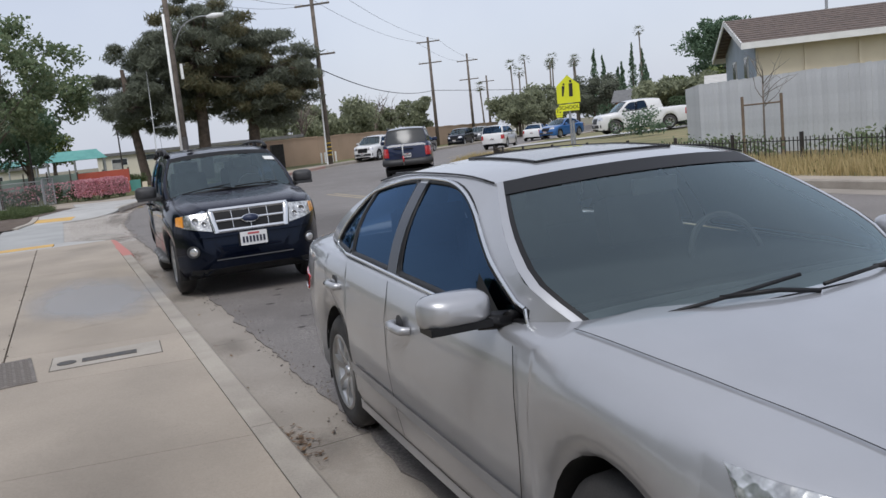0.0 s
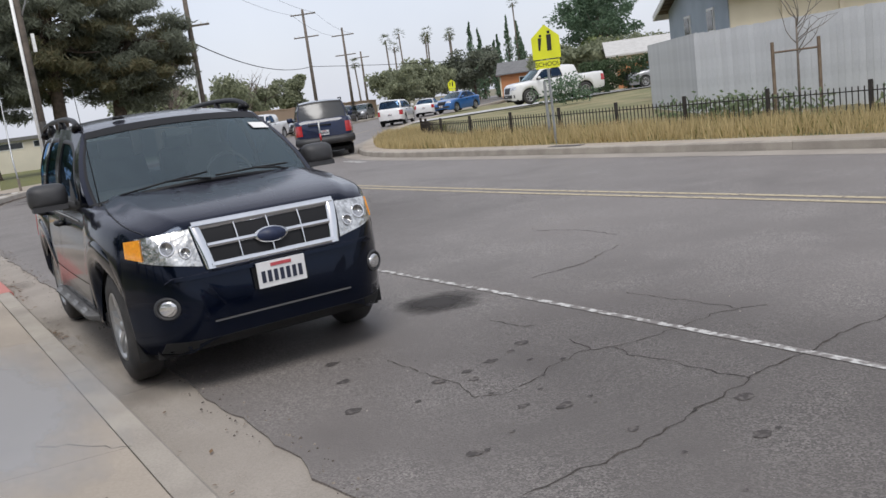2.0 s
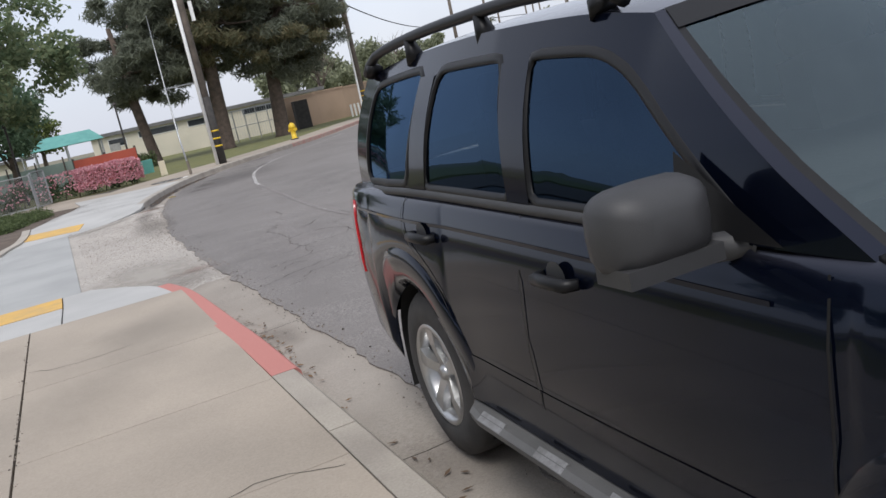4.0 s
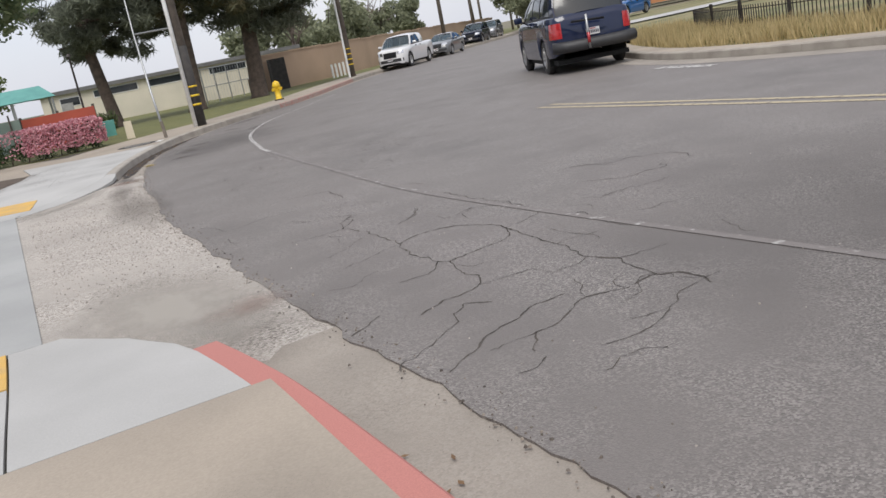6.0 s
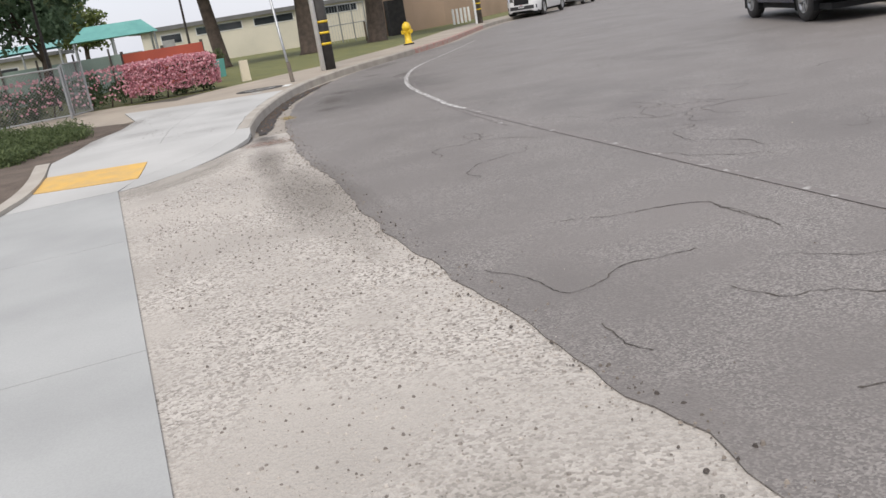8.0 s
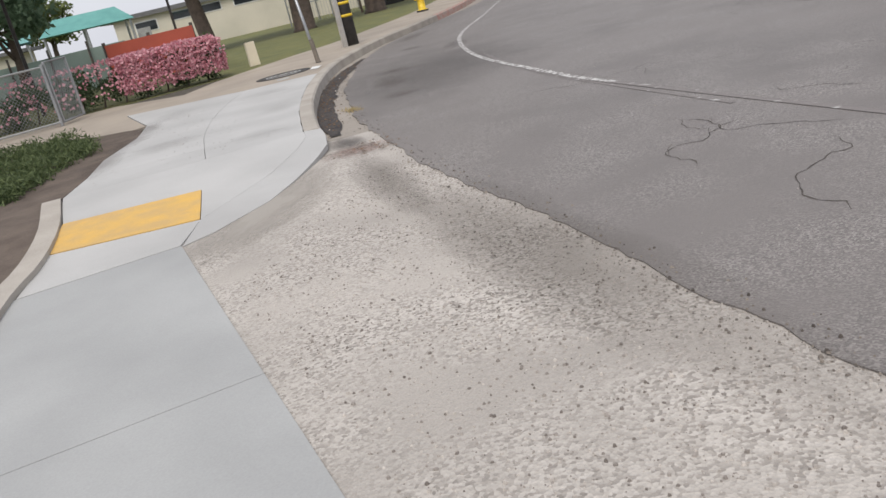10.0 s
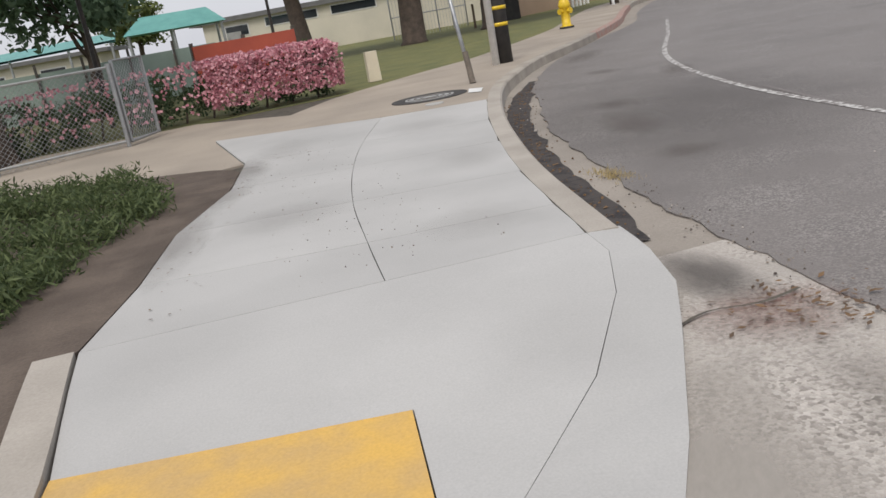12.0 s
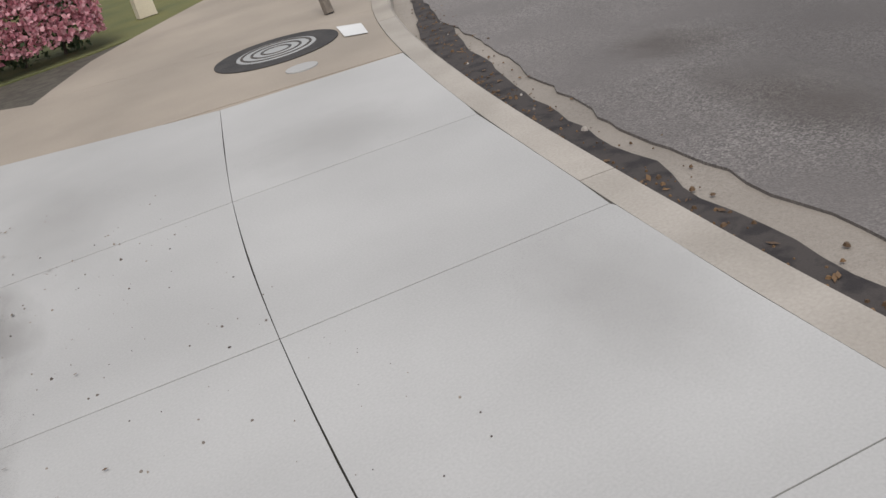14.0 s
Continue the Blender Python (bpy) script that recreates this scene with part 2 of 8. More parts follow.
M["pole_wood"] = mat("weathered_pole_wood", (0.17, 0.14, 0.115), (0.1, 0.085, 0.07), 0.9, scale=3, fine=120, bump=0.5, big=0.35)
M["pole_tar"] = mat("tarred_pole_base", (0.035, 0.033, 0.032), (0.055, 0.05, 0.046), 0.8, scale=6, bump=0.4)
M["white_pipe"] = mat("white_conduit", (0.82, 0.82, 0.8), (0.72, 0.72, 0.7), 0.5, scale=8, bump=0.05)
M["hyd"] = mat("hydrant_yellow", (0.75, 0.52, 0.02), (0.62, 0.4, 0.02), 0.45, scale=10, bump=0.1)
M["sign_yellow"] = mat("sign_yellow", (0.72, 0.74, 0.02), (0.64, 0.66, 0.02), 0.4, scale=3, bump=0, big=0.05)
M["black"] = mat("black_paint", (0.015, 0.015, 0.015), None, 0.6, scale=8, bump=0)
M["fence_wood"] = mat("whitewashed_boards", (0.6, 0.61, 0.62), (0.52, 0.53, 0.54), 0.85, scale=2, fine=60, bump=0.3, big=0.12, rand=0.06)
M["stake"] = mat("stake_wood", (0.2, 0.15, 0.105), (0.14, 0.1, 0.07), 0.9, scale=6, bump=0.4)
M["cream"] = mat("cream_stucco", (0.72, 0.65, 0.5), (0.65, 0.58, 0.45), 0.9, scale=1, fine=60, bump=0.4, big=0.08)
M["blue_stucco"] = mat("blue_grey_stucco", (0.33, 0.38, 0.44), (0.28, 0.33, 0.38), 0.9, scale=1, fine=60, bump=0.4, big=0.08)
M["shingle"] = mat("brown_shingle", (0.15, 0.115, 0.1), (0.1, 0.08, 0.07), 0.9, scale=5, fine=40, bump=0.6, big=0.3)
M["white_trim"] = mat("white_trim", (0.7, 0.7, 0.68), (0.62, 0.62, 0.6), 0.6, scale=3, bump=0.05, big=0.08)
M["white_wall"] = mat("off_white_wall", (0.62, 0.58, 0.48), (0.55, 0.52, 0.43), 0.9, scale=0.6, fine=40, bump=0.3, big=0.1)
M["beige_wall"] = mat("beige_block_wall", (0.42, 0.3, 0.21), (0.36, 0.26, 0.18), 0.9, scale=0.5, fine=30, bump=0.4, big=0.12)
M["red_wall"] = mat("red_painted_panel", (0.5, 0.1, 0.06), (0.42, 0.085, 0.055), 0.7, scale=1.2, bump=0.1, big=0.12)
M["green_panel"] = mat("grey_green_panel", (0.26, 0.33, 0.29), (0.21, 0.27, 0.24), 0.8, scale=1.0, bump=0.1, big=0.12)
M["teal"] = mat("teal_metal_roof", (0.13, 0.36, 0.32), (0.1, 0.3, 0.27), 0.5, 0.2, scale=2, bump=0.1, big=0.12)
M["grey_roof"] = mat("grey_roof", (0.16, 0.16, 0.16), (0.12, 0.12, 0.12), 0.85, scale=2, bump=0.2)
M["pale_roof"] = mat("pale_gravel_roof", (0.5, 0.49, 0.47), (0.42, 0.41, 0.39), 0.9, scale=3, bump=0.3, big=0.12)
M["orange_wall"] = mat("orange_wall", (0.5, 0.22, 0.1), (0.42, 0.19, 0.09), 0.9, scale=1, bump=0.2, big=0.1)
M["bark"] = mat("pine_bark", (0.12, 0.09, 0.07), (0.07, 0.055, 0.045), 0.95, scale=5, fine=30, bump=0.9, big=0.35)
M["bark_grey"] = mat("grey_bark", (0.2, 0.17, 0.14), (0.13, 0.11, 0.09), 0.95, scale=5, fine=30, bump=0.9, big=0.3)
M["pine"] = leaf_mat("pine_needles", (0.23, 0.25, 0.185), (0.135, 0.15, 0.115), 0.5)
M["pine_dry"] = leaf_mat("dry_pine_needles", (0.218, 0.189, 0.110), (0.138, 0.151, 0.091), 0.55)
M["leaf"] = leaf_mat("olive_leaves", (0.263, 0.303, 0.169), (0.133, 0.190, 0.107), 0.55)
M["leaf_dark"] = leaf_mat("dark_leaves", (0.189, 0.266, 0.171), (0.106, 0.168, 0.106), 0.55)
# far trees: the haze before them is put into this paler leaf colour
M["leaf_far"] = leaf_mat("hazy_leaves", (0.35, 0.37, 0.24), (0.18, 0.2, 0.13), 0.5)
M["leaf_light"] = leaf_mat("light_leaves", (0.17, 0.2, 0.07), (0.08, 0.11, 0.04))
M["juniper"] = leaf_mat("juniper_leaves", (0.16, 0.2, 0.085), (0.055, 0.08, 0.035), 0.4)
M["hedge"] = leaf_mat("hedge_leaves", (0.115, 0.164, 0.084), (0.049, 0.074, 0.037), 0.5)
M["pink"] = leaf_mat("pink_blossom", (0.78, 0.47, 0.5), (0.55, 0.22, 0.27), 0.2)
M["palm"] = leaf_mat("palm_frond", (0.28, 0.3, 0.21), (0.15, 0.17, 0.11), 0.5)
M["straw"] = leaf_mat("dry_grass", (0.6, 0.48, 0.26), (0.36, 0.29, 0.14), 0.35)
M["grass"] = leaf_mat("green_grass", (0.18, 0.2, 0.06), (0.1, 0.12, 0.035), 0.35)
M["bare"] = leaf_mat("bare_twigs", (0.2, 0.16, 0.13), (0.12, 0.1, 0.085), 0.0)
M["dead_leaf"] = leaf_mat("dead_leaves", (0.2, 0.12, 0.06), (0.09, 0.06, 0.04), 0.1)
M["rubber"] = mat("tyre_rubber", (0.028, 0.027, 0.027), (0.045, 0.042, 0.04), 0.8, scale=9, fine=140, bump=0.2)
M["plastic"] = mat("grey_black_plastic", (0.038, 0.038, 0.04), (0.03, 0.03, 0.032), 0.55, scale=6, fine=400, bump=0.1, big=0.1)
M["plastic_grey"] = mat("scuffed_grey_plastic", (0.1, 0.098, 0.096), (0.075, 0.074, 0.073), 0.6, scale=7, fine=300, bump=0.1, big=0.15)
M["trim_black"] = mat("black_trim", (0.01, 0.01, 0.011), None, 0.42, spec=0.25, scale=6, bump=0, big=0.1)
M["well"] = mat("wheel_well", (0.012, 0.012, 0.012), None, 0.9, scale=6, bump=0)
M["alloy"] = mat("alloy_wheel", (0.5, 0.5, 0.5), (0.4, 0.4, 0.4), 0.3, 0.85, scale=5, bump=0, big=0.08)
M["chrome"] = mat("chrome", (0.72, 0.73, 0.74), (0.66, 0.67, 0.68), 0.12, 1.0, scale=5, bump=0, big=0.04)
M["lamp_refl"] = mat("lamp_reflector", (0.8, 0.8, 0.8), (0.6, 0.6, 0.6), 0.18, 0.9, scale=14, bump=0.0, big=0.1)
M["amber"] = mat("amber_lens", (0.85, 0.36, 0.03), (0.78, 0.28, 0.02), 0.15, scale=20, bump=0.1, coat=1)
M["red_lens"] = mat("red_lens", (0.45, 0.02, 0.025), (0.36, 0.015, 0.02), 0.15, scale=20, bump=0.05, coat=1)
M["plate"] = mat("plate_white", (0.72, 0.72, 0.72), (0.66, 0.66, 0.66), 0.4, scale=12, bump=0, big=0.05)
M["ink"] = mat("plate_ink", (0.02, 0.025, 0.05), None, 0.5, scale=6, bump=0)
M["ink_red"] = mat("plate_red_ink", (0.5, 0.08, 0.09), None, 0.5, scale=6, bump=0)
M["logo_blue"] = mat("badge_dark", (0.02, 0.03, 0.075), None, 0.5, scale=6, bump=0)
M["seat"] = mat("grey_seat_cloth", (0.16, 0.155, 0.15), (0.12, 0.117, 0.112), 0.9, scale=4, fine=200, bump=0.2)
M["dash"] = mat("dark_dashboard", (0.05, 0.05, 0.052), None, 0.7, scale=4, bump=0.1)
M["glass"] = glass_mat("window_glass", (0.74, 0.82, 0.82), 0.02, (0.78, 0.95, 1.0), 1.95)
M["glass_tint"] = glass_mat("tinted_window_glass", (0.16, 0.19, 0.22), 0.012, (0.25, 0.42, 0.69), 1.8)
M["glass_dark"] = mat("dark_window_pane", (0.03, 0.035, 0.04), None, 0.08, scale=2, bump=0, big=0.1)
M["sunroof"] = mat("sunroof_glass", (0.16, 0.16, 0.165), (0.14, 0.14, 0.145), 0.25, 0.0, scale=5, bump=0, big=0.05, coat=0.6)
M["silver"] = paint_mat("silver_paint", (0.42, 0.425, 0.445), 0.35, 0.55, 1.0, 0.1)
M["navy"] = paint_mat("black_blue_paint", (0.0016, 0.0026, 0.007), 0.13, 0.0, 0.3, 0.004, (0.1, 0.1, 0.13), 0.2, 0.24)
# blue tint puts the colour of a bluer sky into the paint's reflections
M["navy"].node_tree.nodes["Principled BSDF"].inputs["Specular Tint"].default_value = (0.42, 0.6, 1.0, 1)
M["tread"] = mat("worn_tread_pad", (0.2, 0.2, 0.205), (0.12, 0.118, 0.115), 0.6, scale=14, fine=120, bump=0.2)
M["dark_blue"] = paint_mat("dark_blue_paint", (0.008, 0.016, 0.05), 0.5, 0.0, 1.0, 0.04, (0.2, 0.18, 0.16), 0.1)
M["white_car"] = paint_mat("white_paint", (0.72, 0.72, 0.72), 0.3, 0, 1.0, 0.08)
M["blue_car"] = paint_mat("bright_blue_paint", (0.02, 0.12, 0.36), 0.3, 0.2, 1.0, 0.05)
M["grey_car"] = paint_mat("grey_paint", (0.16, 0.165, 0.17), 0.3, 0.4, 1.0, 0.08)
M["blue_sheet"] = mat("blue_tarpaulin", (0.06, 0.13, 0.28), (0.045, 0.1, 0.22), 0.5, scale=3, bump=0.3)
M["ac"] = mat("grey_box", (0.35, 0.35, 0.34), None, 0.7, scale=4, bump=0.1)


# ---- mesh helpers ----
class Build:
    """Collects vertices and faces of one mesh."""

    def __init__(self):
        self.v, self.f = [], []

    def add(self, vs, fs):
        k = len(self.v)
        self.v += [tuple(p) for p in vs]
        self.f += [tuple(i + k for i in q) for q in fs]
        return self

    def box(self, c, s, m=None, taper=1.0):
        x, y, z = (a / 2 for a in s)
        vs = [Vector((i * x * (taper if k > 0 else 1), j * y * (taper if k > 0 else 1), k * z)) for k in (-1, 1) for j in (-1, 1) for i in (-1, 1)]
        r = m.to_3x3() if m else Matrix.Identity(3)
        return self.add([r @ p + Vector(c) for p in vs], [(0, 2, 3, 1), (4, 5, 7, 6), (0, 1, 5, 4), (2, 6, 7, 3), (0, 4, 6, 2), (1, 3, 7, 5)])

    def rings(self, rings, cap=True, closed=True):
        n = len(rings[0])
        vs = [p for r in rings for p in r]
        fs = []
        for i in range(len(rings) - 1):
            for j in range(n if closed else n - 1):
                a, b = i * n + j, i * n + (j + 1) % n
                fs.append((a, b, b + n, a + n))
        if cap:
            fs += [tuple(range(n - 1, -1, -1)), tuple(range(len(vs) - n, len(vs)))]
        return self.add(vs, fs)

    def tube(self, pts, rad, n=8, cap=True):
        pts = [Vector(p) for p in pts]
        rad = rad if isinstance(rad, (list, tuple)) else [rad] * len(pts)
        rings, ref = [], None
        for i, p in enumerate(pts):
            d = (pts[min(i + 1, len(pts) - 1)] - pts[max(i - 1, 0)]).normalized()
            if ref is None:
                ref = d.orthogonal().normalized()
            ref = (ref - d * ref.dot(d)).normalized()
            u = d.cross(ref)
            rings.append([p + (ref * math.cos(a) + u * math.sin(a)) * rad[i] for a in (2 * math.pi * k / n for k in range(n))])
        return self.rings(rings, cap)

    def grid(self, rows):
        n = len(rows[0])
        return self.add([p for r in rows for p in r], [(i * n + j, i * n + j + 1, (i + 1) * n + j + 1, (i + 1) * n + j) for i in range(len(rows) - 1) for j in range(n - 1)])

    def prism(self, poly, z0, z1):
        n = len(poly)
        vs = [(x, y, z0) for x, y in poly] + [(x, y, z1) for x, y in poly]
        return self.add(vs, [tuple(range(n - 1, -1, -1)), tuple(range(n, 2 * n))] + [(i, (i + 1) % n, n + (i + 1) % n, n + i) for i in range(n)])

    def ribbon(self, pts, width, z):
        """A flat strip along a line in plan; width may vary from point to point."""
        p = np.array([q[:2] for q in pts], float)
        d = np.gradient(p, axis=0)
        d /= np.linalg.norm(d, axis=1)[:, None] + 1e-9
        nrm = np.c_[-d[:, 1], d[:, 0]]
        w = np.broadcast_to(np.asarray(width, float), (len(p),))[:, None] / 2
        zz = [z(*q) if callable(z) else z for q in p]
        return self.grid([[(a[0], a[1], h), (b[0], b[1], h)] for a, b, h in zip(p + nrm * w, p - nrm * w, zz)])

    def mesh(self, name, smooth=False):
        me = bpy.data.meshes.new(name)
        me.from_pydata(self.v, [], self.f)
        if smooth:
            me.polygons.foreach_set("use_smooth", [True] * len(me.polygons))
        me.update()
        return me


def part(name, b, material, parent=None, label="", smooth=False, fix=True):
    """One mesh object, under a thing or a part where parent is given."""
    me = b if isinstance(b, bpy.types.Mesh) else b.mesh(name, smooth)
    if fix and not isinstance(b, bpy.types.Mesh):
        bm = bmesh.new()
        bm.from_mesh(me)
        bmesh.ops.recalc_face_normals(bm, faces=bm.faces)
        bm.to_mesh(me)
        bm.free()
    if material and not me.materials:
        me.materials.append(material)
    ob = new(name, me)
    ob.parent = parent
    if label:
        tagged(ob, label)
    return ob


def thing(name, label, category, m=None, group="", kind=""):
    ob = new(name)
    ob.empty_display_size = 0.2
    if m:
        ob.matrix_world = m
    return tagged(ob, label, category, group, kind)


def solid(name, b, material, label, category, group="", kind="", smooth=False):
    return tagged(part(name, b, material, None, "", smooth), label, category, group, kind)


def curve(pts, step):
    """A smooth line through points, walked in even steps."""
    p = np.array(pts, float)
    q = [p[0]]
    for i in range(len(p) - 1):
        a, b, c, d = p[max(i - 1, 0)], p[i], p[i + 1], p[min(i + 2, len(p) - 1)]
        n = max(2, int(np.linalg.norm(c[:2] - b[:2]) / step))
        for k in range(1, n + 1):
            t = k / n
            q.append(0.5 * (2 * b + (c - a) * t + (2 * a - 5 * b + 4 * c - d) * t * t + (3 * b - a - 3 * c + d) * t ** 3))
    return np.array(q)


def shifted(line, off):
    """The line moved sideways: plus is to the right of its way."""
    d = np.gradient(line[:, :2], axis=0)
    d /= np.linalg.norm(d, axis=1)[:, None]
    return line[:, :2] + np.c_[d[:, 1], -d[:, 0]] * np.asarray(off).reshape(-1, 1)


def stain_mat(name, col, strength, scale=2.2, lo=0.62, hi=1.3):
    """A soft-edged patch, such as a stain: a thin dark film that fades out unevenly from its middle."""
    m = bpy.data.materials.new(name)
    m.use_nodes = True
    nt = m.node_tree
    b = nt.nodes["Principled BSDF"]
    b.inputs["Base Color"].default_value, b.inputs["Roughness"].default_value = (*col, 1), 0.85
    tc, gr, n = nt.nodes.new("ShaderNodeTexCoord"), nt.nodes.new("ShaderNodeTexGradient"), nt.nodes.new("ShaderNodeTexNoise")
    gr.gradient_type = "SPHERICAL"
    n.inputs["Scale"].default_value, n.inputs["Detail"].default_value, n.inputs["Roughness"].default_value = scale, 9, 0.65
    ad, mr = nt.nodes.new("ShaderNodeMath"), nt.nodes.new("ShaderNodeMapRange")
    nt.links.new(tc.outputs["Object"], gr.inputs[0])
    nt.links.new(tc.outputs["Object"], n.inputs["Vector"])
    oi = nt.nodes.new("ShaderNodeObjectInfo")
    n.noise_dimensions = "4D"
    sh = nt.nodes.new("ShaderNodeMath")
    sh.operation = "MULTIPLY"
    sh.inputs[1].default_value = 40.0
    nt.links.new(oi.outputs["Random"], sh.inputs[0])
    nt.links.new(sh.outputs[0], n.inputs["W"])
    nt.links.new(gr.outputs["Fac"], ad.inputs[0])
    nt.links.new(n.outputs["Fac"], ad.inputs[1])
    mr.inputs["From Min"].default_value, mr.inputs["From Max"].default_value, mr.inputs["To Max"].default_value = lo, hi, strength
    nt.links.new(ad.outputs[0], mr.inputs["Value"])
    tr, mx = nt.nodes.new("ShaderNodeBsdfTransparent"), nt.nodes.new("ShaderNodeMixShader")
    nt.links.new(mr.outputs["Result"], mx.inputs[0])
    nt.links.new(tr.outputs[0], mx.inputs[1])
    nt.links.new(b.outputs[0], mx.inputs[2])
    nt.links.new(mx.outputs[0], nt.nodes["Material Output"].inputs[0])
    return m


M["stain_dark"] = stain_mat("oily_stain", (0.03, 0.026, 0.024), 1.0)
M["stain_dirt"] = stain_mat("brown_dirt_stain", (0.1, 0.08, 0.065), 0.24)
M["stain_grey"] = stain_mat("grey_water_stain", (0.16, 0.145, 0.13), 0.1)
M["stain_edge"] = stain_mat("dark_edge_dirt", (0.1, 0.085, 0.07), 0.34)
# soft film that darkens wide parts of the asphalt and old slabs
M["dark_film"] = stain_mat("wide_dark_film", (0.045, 0.04, 0.037), 0.24, 1.4)
M["blue_film"] = stain_mat("faded_blue_paint", (0.385, 0.395, 0.415), 0.5, 1.6, 0.6, 1.0)
M["fines"] = stain_mat("smooth_cement_skin", (0.37, 0.34, 0.3), 0.8, 3.0)
M["wet"] = stain_mat("damp_smear", (0.06, 0.052, 0.048), 0.5, 2.6)
M["stain_rust"] = stain_mat("red_brown_stain", (0.22, 0.1, 0.07), 0.45)
M["pebble"] = leaf_mat("worn_stones", (0.52, 0.475, 0.43), (0.15, 0.13, 0.115), 0.0, 0.85)
M["pebble_dark"] = leaf_mat("dark_grit", (0.3, 0.26, 0.22), (0.07, 0.06, 0.055), 0.0, 0.9)


# ---- ground, road, pavement ----
rng = random.Random(7)
g = Build()
S = 3000
g.grid([[(x, y, -0.12) for x in (-S, -200, -60, 0, 60, 200, S)] for y in (-S, -200, -40, 0, 60, 200, S)])
solid("ground", g, M["ground"], "flat dry earth reaching to the horizon", "ground", kind="structure")

# line of the asphalt's near edge and of the far kerb's foot
EDGE = [(0.6, -30), (0.6, -6), (0.62, 0), (0.62, 6), (0.6, 10), (0.56, 13), (0.6, 15.2), (0.7, 18), (0.9, 19.6), (1.02, 21.5), (1.3, 23.4), (1.58, 25), (1.9, 26.2), (2.3, 27.7), (2.68, 28.7), (3.4, 30.4), (3.95, 31.7), (5.8, 34.7), (8.2, 37.5), (11.2, 40.9), (14, 45.3), (17.8, 50.4), (21.8, 54.4), (26.8, 59.4), (32.7, 65.8), (45.7, 79.3), (60.7, 96.3), (110, 150)]
FAR = [(10.9, -30), (10.9, -6), (10.95, 4), (11.1, 12), (11.25, 17.5), (11.5, 19.8), (12.1, 22), (13.3, 24.5), (15.2, 27.6), (18.5, 32.2), (23, 38.6), (27, 43.6), (31.5, 48.8), (37, 54.4), (44, 61.2), (57, 74), (72, 91), (121, 144)]
edge = curve(EDGE, 0.12)
far = curve(FAR, 0.5)


def even(line, n):
    s = np.r_[0, np.cumsum(np.linalg.norm(np.diff(line[:, :2], axis=0), axis=1))]
    t = np.linspace(0, s[-1], n)
    return np.c_[np.interp(t, s, line[:, 0]), np.interp(t, s, line[:, 1])]


ne = edge.copy()
for i, p in enumerate(ne):
    if p[1] < 34:
        ne[i, 0] += 0.045 * noise.noise((p[0] * 3, p[1] * 3.1, 1)) + 0.035 * noise.noise((p[0] * 11, p[1] * 12, 5))
fe = even(far, len(ne))
b = Build()
b.grid([[(p[0], p[1], -0.03), (p[0], p[1], 0.004)] + [(p[0] + (q[0] - p[0]) * k, p[1] + (q[1] - p[1]) * k, 0.004) for k in (0.3, 0.7, 1)] for p, q in zip(ne, fe)])
solid("road", b, M["asphalt"], "grey-brown cracked asphalt street that bends away", "road", kind="structure")


def rz(x, y):
    """Height of the footway: it dips to the crossing between the two ramps."""
    if y < 18:
        t = min(max((y - 10.6) / 2.4, 0), 1)
        return 0.15 - 0.12 * t * t * (3 - 2 * t)
    t = min(max((y - 22.0) / 2.2, 0), 1)
    return 0.03 + 0.12 * t * t * (3 - 2 * t)


def kerb_run(line, heights, width, gap, mats, parent, foot=0.02, seg=3.05, start=0.0):
    """Kerb stones along the line of the kerb's back, cut at joints."""
    back, front, low = line, shifted(line, width), shifted(line, width + foot)
    s = start + np.r_[0, np.cumsum(np.linalg.norm(np.diff(line[:, :2], axis=0), axis=1))]
    k0 = 0
    while k0 < len(line) - 1:
        k1 = k0 + 1
        while k1 < len(line) - 1 and int(s[k1] / seg) == int(s[k0] / seg):
            k1 += 1
        rows = []
        for i in range(k0, k1 + 1):
            h = heights[i]
            bk, fr, lo = back[i], front[i], low[i]
            r = min(0.022, h * 0.4)
            mid = bk + (fr - bk) * (1 - r / width)
            rows.append([(bk[0], bk[1], -0.1), (bk[0], bk[1], h), (mid[0], mid[1], h), (fr[0], fr[1], h - r), (lo[0], lo[1], -0.1)])
        d = (Vector(rows[-1][1]) - Vector(rows[-2][1])).normalized() * gap
        rows[-1] = [tuple(Vector(p) - d) for p in rows[-1]]
        bb = Build()
        bb.rings([r for r in rows], True, True)
        part("kerb_stone", bb, mats(line[(k0 + k1) // 2]), parent)
        k0 = k1


kerb = thing("kerb", "worn concrete kerb with a faded red painted end", "kerb", kind="structure")
near = curve([(0, -30, 0.15), (0, -6, 0.15), (0, 0, 0.15), (0, 7.3, 0.15), (-0.03, 9.0, 0.15), (-0.07, 10.6, 0.14), (-0.11, 11.4, 0.1), (-0.16, 12.05, 0.055)], 0.2)
sn = np.r_[0, np.cumsum(np.linalg.norm(np.diff(near[:, :2], axis=0), axis=1))]
cut = int(np.searchsorted(near[:, 1], 7.28))
kerb_run(near[: cut + 1, :2], near[: cut + 1, 2], 0.15, 0.008, lambda p: M["kerb"], kerb, seg=3.05, start=0.5)
kerb_run(near[cut:, :2], near[cut:, 2], 0.17, 0.008, lambda p: M["red"], kerb, seg=9)
